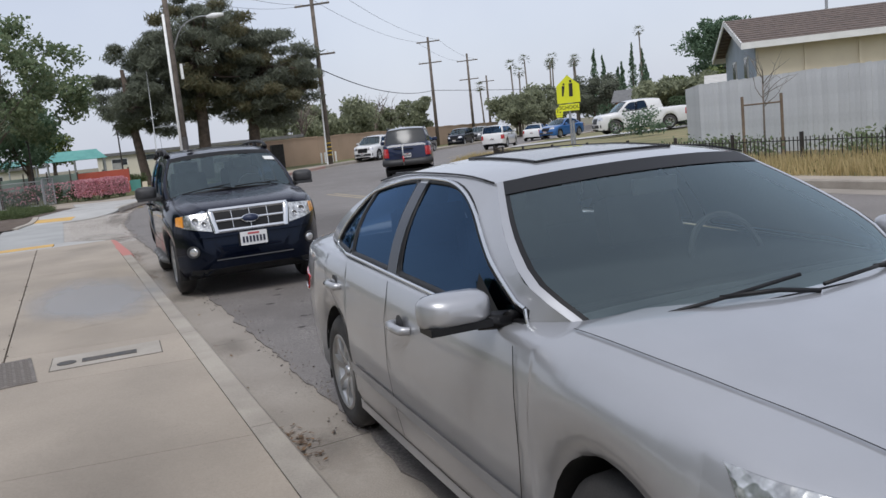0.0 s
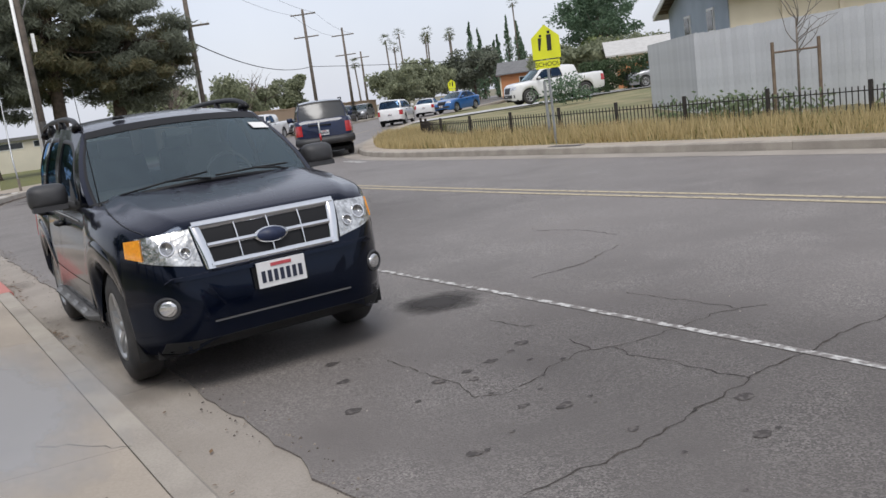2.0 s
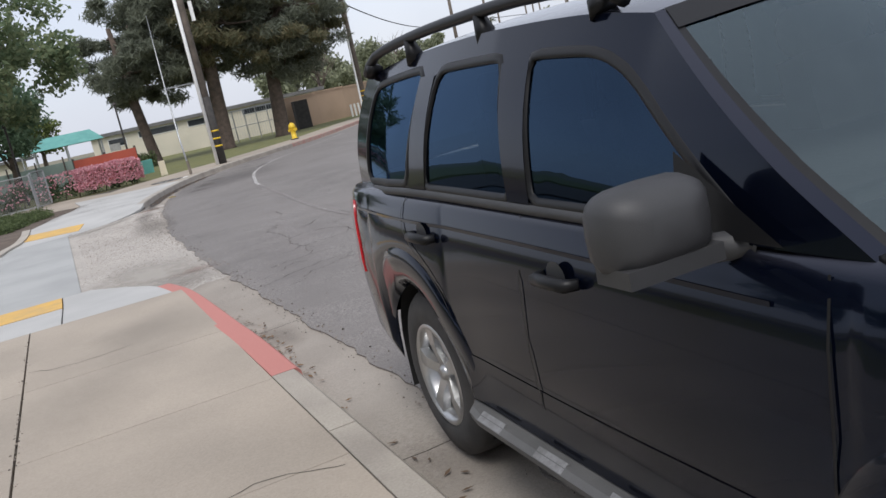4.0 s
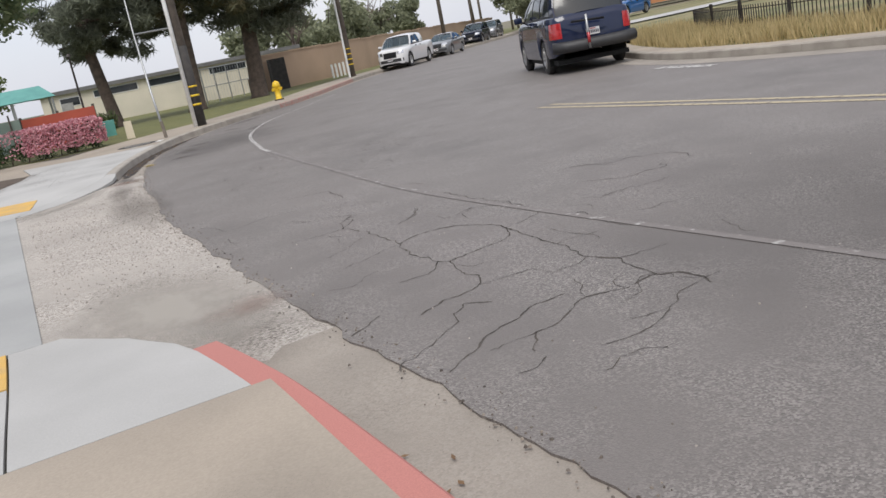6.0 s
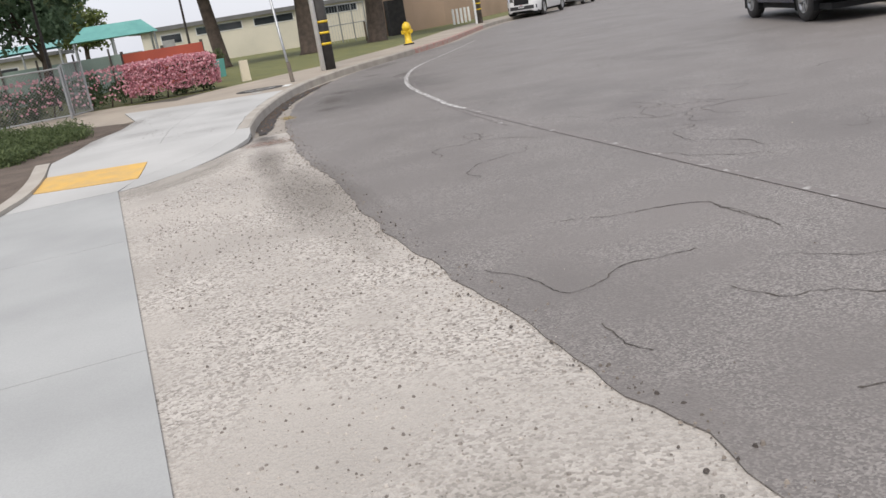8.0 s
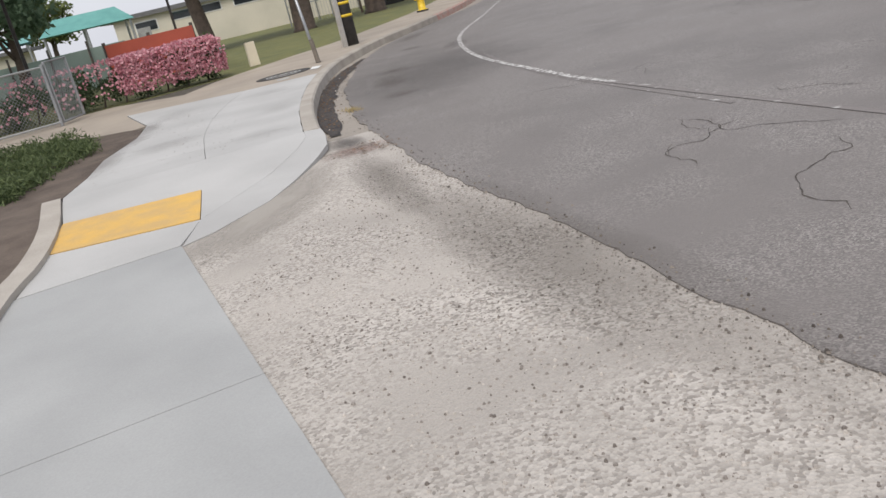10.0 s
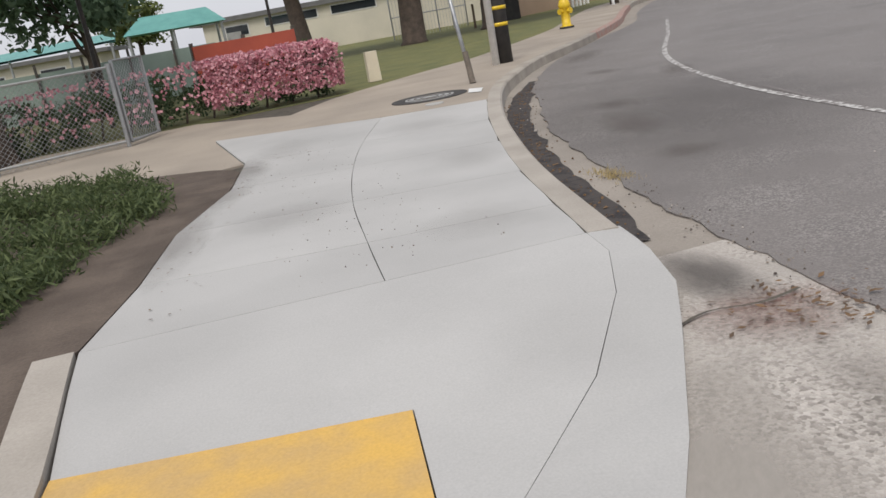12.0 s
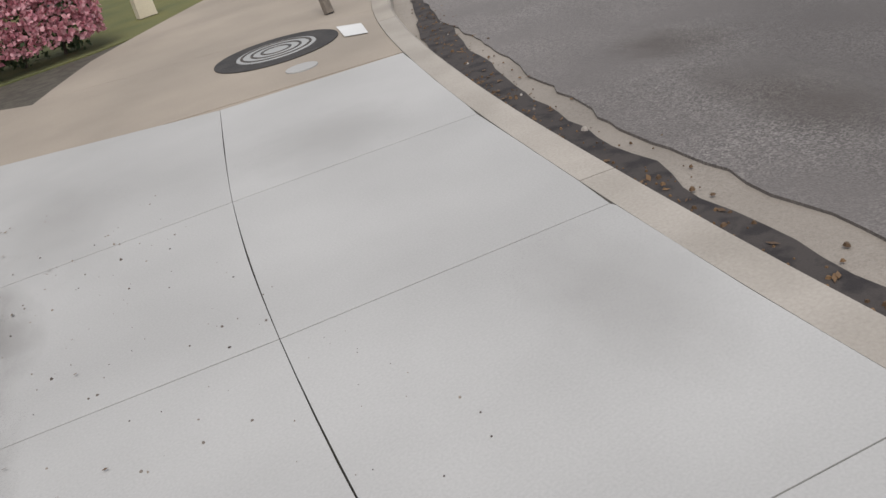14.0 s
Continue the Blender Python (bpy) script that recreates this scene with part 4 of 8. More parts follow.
        for s in (-1, 1):
            at = lambda q, out=0.0: skin(s, q[0], q[1] / tall, out)
            holes = [grown(p, 0.012) for _, p in polys]
            frame_b = Build()
            flat = [[(col_y(cols[0], v) + (col_y(cols[-1], v) - col_y(cols[0], v)) * i / nu, v * tall) for i in range(nu + 1)] for v in np.linspace(0, 1, nv + 1)]
            fs = []
            for a in range(nv):
                for e in range(nu):
                    cy, cw = (flat[a][e][0] + flat[a + 1][e + 1][0]) / 2, (flat[a][e][1] + flat[a + 1][e + 1][1]) / 2
                    if not any(h[:, 0].min() < cy < h[:, 0].max() and inside(h, cy, cw) for h in holes):
                        k = a * (nu + 1) + e
                        fs.append((k, k + 1, k + nu + 2, k + nu + 1))
            frame_b.add([at(q) for r in flat for q in r], fs)
            self.add("pillar_frame", frame_b, self.paint)
            for kind, p in polys:
                c = p.mean(axis=0)
                bb = Build()
                n = len(p)
                rings = [[at(c + (q - c) * k, -0.005) for q in grown(p, 0.004)] for k in (1, 0.75, 0.5, 0.25, 0.02)]
                bb.rings(rings, False)
                bb.add(rings[-1], [tuple(range(n))])
                pane = self.add("door_window" if kind == "glass" else "quarter_window", bb, glass, "dark tinted side window")
                bb = Build()
                bb.rings([[at(q, o) for q in grown(p, d)] for d, o in ((-0.004, -0.006), (0.0, 0.004), (0.012, 0.005), (0.022, 0.004), (0.026, 0.0))], False)
                self.add("window_seal", bb, M["trim_black"], "", True, pane)
            for (_, p), (_, q) in zip(polys[:-1], polys[1:]):
                y0, y1 = [max(p[:, 0][p[:, 1] < 0.2]), max(p[:, 0][p[:, 1] > 0.3])], [min(q[:, 0][q[:, 1] < 0.2]), min(q[:, 0][q[:, 1] > 0.3])]
                if y1[0] - y0[0] < 0.2:
                    bb = Build()
                    top = min(p[:, 1].max(), q[:, 1].max())
                    bb.grid([[at((y0[0] + (y0[1] - y0[0]) * v + (y1[0] - y0[0] + (y1[1] - y0[1] - y1[0] + y0[0]) * v) * k / 3, 0.02 + (top - 0.02) * v), 0.007) for k in range(4)] for v in np.linspace(0, 1, 7)])
                    self.add("door_pillar", bb, M["navy"], "glossy black door pillar")
            y0, y1 = polys[0][1][:, 0].min() - 0.03, polys[-1][1][:, 0].max() + 0.03
            if P.get("chrome"):
                a, e = wins[0][1], wins[-1][1]
                top = [w[1][3] for w in wins[1:]][::-1]
                loop = grown(rounded([(y, v * tall) for y, v in [a[0], e[1], e[2]] + top + [a[3]]], (0.05, 0.03, 0.16) + (0.2,) * len(top) + (0.35,), 10), 0.024)
                bb = Build()
                bb.tube([at(q, 0.008) for q in np.vstack([loop, loop[:1]])], 0.009, 6, False)
                self.add("window_trim", bb, M["chrome"], "bright window trim")
            else:
                bb = Build()
                bb.grid([[at((y0 + (y1 - y0) * k / 24, w_), o) for k in range(25)] for w_, o in ((-0.012, 0.004), (-0.008, 0.012), (0.012, 0.011), (0.018, 0.003))])
                self.add("belt_moulding", bb, M["plastic"], "dull black belt moulding")
        # windscreen, rear window
        us = [-1, -0.96, -0.935] + list(np.linspace(-0.935, 0.935, 11)[1:-1]) + [0.935, 0.96, 1]
        for nm, col, bow, sgn in (("windscreen", cols[0], P["bow"][0], -1), ("rear_window", cols[-1], P["bow"][1], 1)):
            rows, n = [], 14
            for j in range(11):
                v = j / 10
                edge_p = skin(1, col_y(col, v), v)
                row = []
                for u in us:
                    k = 1 - u * u
                    row.append((edge_p.x * u, edge_p.y + sgn * (bow[0] * (1 - v) + bow[1] * v) * k, edge_p.z + (P["lift"][0] * (1 - v) + P["lift"][1] * v) * k))
                rows.append(row)
            bb, fb = Build(), Build()
            bb.grid([r[2:-2] for r in rows[:-1]])
            for q in (rows, [r[::-1] for r in rows]):
                pb = Build()
                pb.grid([r[:2] for r in q])
                self.add("corner_pillar", pb, self.paint)
                fb.grid([r[1:3] for r in q])
            fb.grid([[tuple(Vector(p) + Vector((0, sgn * 0.004, 0.002))) for p in r[1:-1]] for r in (rows[-2], rows[-1])])
            self.add(nm, bb, M["glass"] if nm == "windscreen" else glass, "clear windscreen with a faint green tint" if nm == "windscreen" else "dark rear window")
            self.add(nm + "_surround", fb, M["trim_black"])
            if nm == "windscreen":
                self.screen = rows
            top = rows[-1]
            if nm == "windscreen":
                front_top = top
            else:
                rear_top = top
        # roof
        n, rows = len(front_top), []
        for k in range(17):
            t = k / 16
            y0, y1 = cols[0][1], cols[-1][1]
            y = y0 + (y1 - y0) * t
            ex, ez = xr(y), rail(y)
            row = []
            for i in range(n):
                u = us[i]
                kk = 1 - abs(u) ** 2.6
                yy = y + (front_top[i][1] - y0) * max(0, 1 - t * 4) + (rear_top[i][1] - y1) * max(0, 1 - (1 - t) * 4)
                row.append((ex * u, yy, ez + P["lift"][1] * kk + P.get("dome", 0.03) * math.sin(math.pi * t) * kk))
            rows.append(row)
        bb = Build()
        bb.grid(rows)
        self.roof = rows
        self.add("roof", bb, self.paint)
        if not self.fine:
            return
        # interior: seats, dashboard, steering wheel
        zi = belt(cols[1][0])
        ys1, ys2 = P["seats"]
        for y in (ys1, ys2):
            for x in (-0.36, 0.36):
                bb = Build()
                bb.box((x, y, zi + 0.02), (0.46, 0.14, 0.5), pose(0, 0, 0, -14), 0.82)
                sb = self.add("seat", bb, M["seat"], "grey cloth seat back", False)
                bb = Build()
                bb.tube([(x - 0.12, y + 0.09, zi + 0.34), (x + 0.12, y + 0.09, zi + 0.34)], [0.085, 0.085], 10)
                self.add("headrest", bb, M["seat"], "", True, sb)
        bb = Build()
        yd = cols[0][0]
        bb.tube([(-0.6, yd + 0.25, zi - 0.03), (0, yd + 0.15, zi - 0.01), (0.6, yd + 0.25, zi - 0.03)], 0.08, 10)
        self.add("dashboard", bb, M["dash"])
        bb = Build()
        c = Vector((0.37, yd + 0.62, zi + 0.02))
        ring = [c + Vector((0.18 * math.cos(a), 0.06 * math.sin(a), 0.18 * math.sin(a))) for a in np.linspace(0, 2 * math.pi, 25)]
        bb.tube(ring, 0.014, 6, False)
        bb.box(c, (0.3, 0.03, 0.04))
        self.add("steering_wheel", bb, M["dash"], "dark steering wheel", False)
        bb = Build()
        r8 = self.screen[8]
        bb.box((0, r8[7][1] + 0.08, r8[7][2] - 0.02), (0.2, 0.02, 0.06))
        self.add("interior_mirror", bb, M["dash"], "", False)
        # wipers
        for x0, x1 in P.get("wipers", ((-0.62, -0.02), (0.02, 0.6))):
            bb = Build()
            r0, r1 = self.screen[0], self.screen[1]
            pt = lambda x, v: Vector((x, np.interp(x, [q[0] for q in r0], [q[1] for q in r0]) * (1 - v) + np.interp(x, [q[0] for q in r1], [q[1] for q in r1]) * v - 0.025, np.interp(x, [q[0] for q in r0], [q[2] for q in r0]) * (1 - v) + np.interp(x, [q[0] for q in r1], [q[2] for q in r1]) * v + 0.025))
            bb.tube([pt(x0, 0.05), pt((x0 + x1) / 2, 0.35), pt(x1, 0.7)], 0.007, 6)
            bb.tube([pt(x1, -0.2), pt(x1 - 0.12, 0.2), pt((x0 + x1) / 2, 0.4)], 0.008, 6)
            self.add("wiper", bb, M["trim_black"])

    def wheels(self):
        P = self.P
        r, wd, rr = P["rad"], P.get("tyre_w", 0.21), P["rim"]
        for a in P["axles"]:
            for s in (-1, 1):
                x0 = s * (self.w(a) - P.get("inset", 0.03))
                wheel = new("wheel")
                wheel.parent = self.root
                wheel.location = (x0, a, r)
                seg = 40 if self.fine else 20
                out, inn = 0, -s * wd

                def rev(profile, name, material, label="", sm=True):
                    bb = Build()
                    bb.rings([[(x, q * math.cos(t), q * math.sin(t)) for t in np.linspace(0, 2 * math.pi, seg, endpoint=False)] for x, q in profile], False)
                    ob = part(name, bb, material, wheel, label, sm)
                    return ob

                o = -s
                rev([(o * 0.012, rr - 0.004), (o * 0.0, rr + 0.02), (o * 0.0, (rr + r) / 2), (o * 0.02, r - 0.02), (o * 0.04, r - 0.003), (o * wd / 2, r), (o * (wd - 0.04), r - 0.003), (o * wd, r - 0.05), (o * wd, rr)], "tyre", M["rubber"])
                rev([(o * 0.008, rr + 0.002), (o * 0.0, rr - 0.012), (o * 0.03, rr - 0.03), (o * 0.12, rr - 0.05)], "rim", M[P.get("rim_mat", "alloy")])
                bb = Build()
                ns = P["spokes"]
                for k in range(ns):
                    t = 2 * math.pi * k / ns + 0.2
                    u, v = Vector((0, math.cos(t), math.sin(t))), Vector((0, -math.sin(t), math.cos(t)))
                    rows = []
                    for q, hw, dx in ((0.03, 0.03, 0.035), (0.08, 0.024, 0.022), (rr * 0.6, 0.026, 0.012), (rr - 0.015, 0.04, 0.012)):
                        hw *= P.get("spoke_w", 1.0)
                        c = u * q + Vector((o * dx, 0, 0))
                        rows.append([c - v * hw + Vector((o * 0.035, 0, 0)), c - v * hw * 0.8, c + v * hw * 0.8, c + v * hw + Vector((o * 0.035, 0, 0))])
                    bb.grid(rows)
                part("spokes", bb, M[P.get("rim_mat", "alloy")], wheel)
                rev([(o * 0.02, 0.001), (o * 0.018, 0.025), (o * 0.03, 0.034), (o * 0.06, 0.04)], "hub_cap", M[P.get("rim_mat", "alloy")])
                # near-black brake disc and an added black disc paint the shade between spokes
                rev([(o * 0.1, 0.05), (o * 0.1, rr - 0.075)], "brake_disc", M["pole_tar"])
                rev([(o * 0.135, rr - 0.02), (o * 0.14, 0.02)], "wheel_back", M["well"])

    def mirror(self, s, c, size, shell, base):
        """A door mirror: rounded shell on a short arm."""
        bb = Build()
        x, y, z = c
        sx, sy, sz = size
        rows = []
        for t, k in ((-0.5, 0.78), (-0.42, 0.93), (-0.2, 1.0), (0.15, 0.93), (0.36, 0.72), (0.48, 0.4)):
            ring = []
            for a in np.linspace(0, 2 * math.pi, 20, endpoint=False):
                ca, sa = math.cos(a), math.sin(a)
                ring.append((x + sx / 2 * k * math.copysign(abs(ca) ** 0.55, ca), y - t * sy, z + sz / 2 * k * math.copysign(abs(sa) ** 0.55, sa)))
            rows.append(ring)
        bb.rings(rows)
        ob = self.add("door_mirror", bb, shell, "door mirror housing")
        bb = Build()
        bb.tube([(s * (abs(x) - sx * 0.3), y, z - sz * 0.42), (s * (abs(x) - sx * 0.75), y - 0.01, z - sz * 0.5), (s * (self.w(y) - 0.09), y - 0.03, z - sz * 0.55)], [0.03, 0.032, 0.045], 8)
        self.add("mirror_arm", bb, base, "", True, ob)
        bb = Build()
        bb.box((x, y, z - sz * 0.42), (sx * 0.86, sy * 0.8, sz * 0.2))
        self.add("mirror_base", bb, base, "", False, ob)

    def handle(self, s, y, z, material):
        x = s * (self.w(y) + 0.012)
        bb = Build()
        bb.tube([(x - s * 0.02, y - 0.1, z), (x + s * 0.014, y - 0.075, z), (x + s * 0.022, y, z + 0.004), (x + s * 0.014, y + 0.075, z), (x - s * 0.02, y + 0.1, z)], [0.016, 0.02, 0.02, 0.02, 0.016], 8)
        self.add("door_handle", bb, material, "door handle")
        bb = Build()
        bb.grid([[(x - s * 0.011 , y + 0.05 * math.cos(a) * k, z + 0.012 + 0.042 * math.sin(a) * k) for a in np.linspace(0, 2 * math.pi, 15)] for k in (0.02, 0.6, 1)])
        self.add("handle_recess", bb, M["plastic"])

    def plate(self, y, z, x=0.0, tilt=0.0, sgn=-1):
        bb = Build()
        bb.box((x, y, z), (0.305, 0.008, 0.155))
        pl = self.add("number_plate", bb, M["plate"], "white number plate with blurred bars", False)
        for k in range(7):
            bb = Build()
            bb.box((x - 0.117 + k * 0.039, y + sgn * 0.006, z - 0.012), (0.024, 0.004, 0.07))
            self.add("plate_bar", bb, M["ink"], "", False, pl)
        bb = Build()
        bb.box((x, y + sgn * 0.006, z + 0.054), (0.13, 0.004, 0.02))
        self.add("plate_header", bb, M["ink_red"], "", False, pl)


SEDAN = dict(
    L=4.701, axles=(0.97, 3.71), rad=0.325, arch=0.37, rim=0.213, spokes=7, spoke_w=0.8, deck=(1.45, 4.04), inset=0.035,
    w=[(0, 0.5), (0.05, 0.64), (0.15, 0.76), (0.35, 0.855), (0.8, 0.9), (1.5, 0.908), (3.6, 0.908), (4.173, 0.885), (4.476, 0.83), (4.623, 0.74), (4.701, 0.6)],
    zs=[(0, 0.52), (0.05, 0.63), (0.15, 0.72), (0.35, 0.81), (0.8, 0.905), (1.3, 0.95), (2.0, 0.97), (3.4, 1.015), (4.087, 1.02), (4.519, 0.99), (4.64, 0.9), (4.701, 0.72)],
    zt=[(0, 0.55), (0.05, 0.67), (0.15, 0.78), (0.35, 0.875), (0.8, 0.98), (1.25, 1.02), (1.6, 1.0), (3.8, 1.03), (4.173, 1.06), (4.536, 1.06), (4.614, 1.01), (4.666, 0.91), (4.701, 0.75)],
    zb=[(0, 0.3), (0.1, 0.2), (0.6, 0.19), (2, 0.2), (4.173, 0.24), (4.606, 0.27), (4.701, 0.36)],
    belt=[(1.1, 0.93), (1.5, 0.95), (2.5, 0.99), (3.5, 1.03), (4.3, 1.045)], rail=[(2.05, 1.39), (2.3, 1.42), (2.7, 1.43), (3.1, 1.42), (3.6, 1.37)],
    xb=[(1.1, 0.68), (1.38, 0.71), (1.56, 0.815), (1.8, 0.845), (3.4, 0.85), (4.3, 0.7)], xr=[(2.05, 0.585), (2.6, 0.605), (3.6, 0.57)],
    cols=[(1.3, 2.07, "paint"), (1.52, 2.16, "glass"), (2.62, 2.7, "black"), (2.75, 2.82, "glass"), (3.46, 3.34, "black"), (3.49, 3.37, "quarter"), (3.68, 3.45, "paint"), (4.14, 3.5, "paint")],
    wins=[("glass", [(1.5, 0.07), (2.6, 0.07), (2.67, 0.91), (2.25, 0.89)], (0.04, 0.02, 0.02, 0.3)), ("glass", [(2.74, 0.07), (3.31, 0.07), (3.42, 0.84), (2.8, 0.91)], (0.02, 0.02, 0.05, 0.02)), ("quarter", [(3.335, 0.07), (3.76, 0.07), (3.49, 0.77), (3.445, 0.81)], (0.02, 0.03, 0.04, 0.02))],
    bow=((0.2, 0.09), (0.1, 0.1)), lift=(0.06, 0.03), dome=0.015, seats=(2.5, 3.4), chrome=True)
SUV = dict(
    L=4.4, axles=(0.8, 3.42), rad=0.365, arch=0.42, rim=0.222, spokes=5, spoke_w=1.2, rim_mat="alloy", deck=(1.3, 4.26), flare=0.018, crease=0.55, inset=0.03,
    w=[(0, 0.46), (0.035, 0.58), (0.12, 0.69), (0.25, 0.775), (0.5, 0.855), (1.2, 0.885), (3.6, 0.885), (4.05, 0.87), (4.32, 0.8), (4.4, 0.72)],
    zs=[(0, 0.5), (0.02, 0.62), (0.06, 0.77), (0.12, 0.91), (0.2, 0.975), (0.4, 1.015), (0.8, 1.065), (1.2, 1.105), (3.5, 1.145), (4.25, 1.14), (4.34, 1.115), (4.4, 1.02)],
    zt=[(0, 0.53), (0.02, 0.66), (0.06, 0.83), (0.12, 0.985), (0.2, 1.04), (0.4, 1.085), (0.8, 1.135), (1.15, 1.175), (1.5, 1.16), (3.5, 1.165), (4.25, 1.175), (4.34, 1.15), (4.4, 1.04)],
    zb=[(0, 0.33), (0.06, 0.26), (0.3, 0.25), (1.3, 0.3), (3.0, 0.3), (4.2, 0.36), (4.4, 0.42)],
    belt=[(1.0, 1.105), (1.4, 1.125), (2.5, 1.145), (3.5, 1.155), (4.4, 1.115)], rail=[(1.85, 1.61), (2.2, 1.655), (2.8, 1.68), (3.6, 1.67), (4.2, 1.62)],
    xb=[(1.0, 0.79), (1.4, 0.825), (3.6, 0.825), (4.4, 0.7)], xr=[(1.85, 0.66), (2.6, 0.685), (4.2, 0.63)],
    crown=((0.8, 0.5), (0.735, 0.9), (0.68, 0.95), (0.4, 0.98)),
    wins=[("glass", [(1.5, 0.07), (2.345, 0.07), (2.37, 0.81), (1.95, 0.8)], (0.04, 0.02, 0.03, 0.16)), ("glass", [(2.485, 0.07), (3.17, 0.07), (3.06, 0.82), (2.545, 0.82)], (0.02, 0.03, 0.06, 0.03)), ("quarter", [(3.37, 0.09), (4.02, 0.09), (3.87, 0.85), (3.22, 0.85)], (0.03, 0.06, 0.07, 0.05))],
    cols=[(1.2, 1.87, "paint"), (1.45, 2.04, "glass"), (2.38, 2.42, "black"), (2.5, 2.54, "glass"), (3.12, 3.12, "paint"), (3.26, 3.25, "quarter"), (3.95, 3.85, "paint"), (4.3, 4.1, "paint")],
    bow=((0.14, 0.08), (0.05, 0.04)), lift=(0.06, 0.04), dome=0.015, seats=(2.25, 3.1))


def sedan_near():
    c = Car("parked_sedan", "silver four-door sedan parked at the kerb, lightly dusty", "car", pose(1.305, -6.6, 0, 0, 0, -2.0), SEDAN, M["silver"])
    P = SEDAN
    for s in (-1, 1):
        d = (-s, 0, 0)
        X = s * 0.9
        # doors, moulding, sill
        for pts in ([(X, 1.45, 0.93), (X, 1.4, 0.6), (X, 1.46, 0.28)], [(X, 2.68, 0.98), (X, 2.68, 0.6), (X, 2.62, 0.28)], [(X, 3.72, 1.01), (X, 3.66, 0.88), (X, 3.48, 0.74), (X, 3.34, 0.6), (X, 3.28, 0.4)], [(X, 1.42, 0.26), (X, 3.28, 0.27)]):
            c.seam(pts, d, 0.007)
        c.seam([(X, 1.42, 0.42), (X, 2.5, 0.44), (X, 3.32, 0.46)], d, 0.045, "side_moulding", M["silver"], 0.012)
        c.seam([(X, 1.42, 0.392), (X, 2.5, 0.412), (X, 3.32, 0.432)], d, 0.008, "side_moulding_shadow", M["trim_black"], 0.004)
        c.seam([(X, 1.36, 0.24), (X, 2.4, 0.235), (X, 3.34, 0.245)], d, 0.05, "sill", M["silver"], 0.014)
        for y, z in ((2.46, 0.815), (3.5, 0.865)):
            c.handle(s, y, z, M["silver"])
        c.mirror(s, (s * 1.0, 1.6, 1.04), (0.25, 0.13, 0.12), M["silver"], M["trim_black"])
        bb = Build()
        bb.add([(s * 0.84, 1.56, 0.955), (s * 0.85, 1.82, 0.965), (s * 0.815, 1.8, 1.11)], [(0, 1, 2)])
        c.add("mirror_foot", bb, M["trim_black"], "", False)
        # lamps
        lamp = c.drape([(s * 0.42, 0.05, 0.64), (s * 0.84, 0.5, 0.7), (s * 0.84, 0.54, 0.845), (s * 0.45, 0.1, 0.765)], (-s * 0.35, 1, 0), 10, 5, 0.008, "headlamp", M["lamp_base"], "clear headlamp", 0.015)
        tl = c.drape([(s * 0.85, 4.27, 0.735), (s * 0.6, 4.64, 0.74), (s * 0.6, 4.64, 0.87), (s * 0.85, 4.2, 0.82)], (-s, -0.75, 0), 10, 6, 0.008, "tail_lamp", M["red_lens"], "red tail lamp", 0.015)
        c.drape([(s * 0.85, 4.3, 0.725), (s * 0.62, 4.63, 0.73), (s * 0.62, 4.63, 0.755), (s * 0.85, 4.3, 0.745)], (-s, -0.75, 0), 8, 3, 0.012, "reversing_lamp", M["lamp_refl"], "pale lower band of the tail lamp", 0.01, tl)
        c.seam([(s * 0.9, 4.25, 0.56), (s * 0.85, 4.5, 0.57)], (-s, -0.3, 0), 0.006)
        c.seam([(s * 0.66, 3.98, 1.2), (s * 0.63, 4.35, 1.2), (s * 0.6, 4.56, 1.2)], (0, 0, -1), 0.006)
        c.seam([(s * 0.755, 1.28, 1.2), (s * 0.737, 1.01, 1.2), (s * 0.717, 0.845, 1.2), (s * 0.683, 0.68, 1.2), (s * 0.629, 0.51, 1.2), (s * 0.57, 0.33, 1.2)], (0, 0, -1), 0.006)
    # sunroof, rear shelf lip, aerial slots
    r = c.roof
    bb = Build()
    bb.grid([[tuple(Vector(p) + Vector((0, 0, 0.004))) for p in row[4:11]] for row in r[2:10]])
    c.add("sunroof", bb, M["sunroof"], "dark closed sunroof panel")
    bb = Build()
    rim = r[2][4:11] + [row[10] for row in r[3:10]] + r[9][9:3:-1] + [row[4] for row in r[8:1:-1]]
    bb.tube([tuple(Vector(p) + Vector((0, 0, 0.003))) for p in rim], 0.007, 5, False)
    c.add("sunroof_seal", bb, M["trim_black"])
    for s in (0, -1):
        bb = Build()
        bb.tube([tuple(Vector(row[s]) + Vector((0.012 if s else -0.012, 0, 0.002))) for row in r], 0.0042, 6)
        c.add("roof_drip_strip", bb, M["trim_black"], "black roof strip")
    c.drape([(-0.34, 0, 0.36), (0.34, 0, 0.36), (0.34, 0.1, 0.5), (-0.34, 0.1, 0.5)], (0, 1, 0), 8, 4, 0.008, "grille", M["trim_black"], "dark grille", 0.01)
    c.plate(4.71, 0.62, 0, 0, 1)
    bb = Build()
    bb.tube([tuple(Vector(q) + Vector((0, -0.012, 0.002))) for q in c.screen[0]], 0.014, 6)
    c.add("cowl", bb, M["trim_black"])
    return c


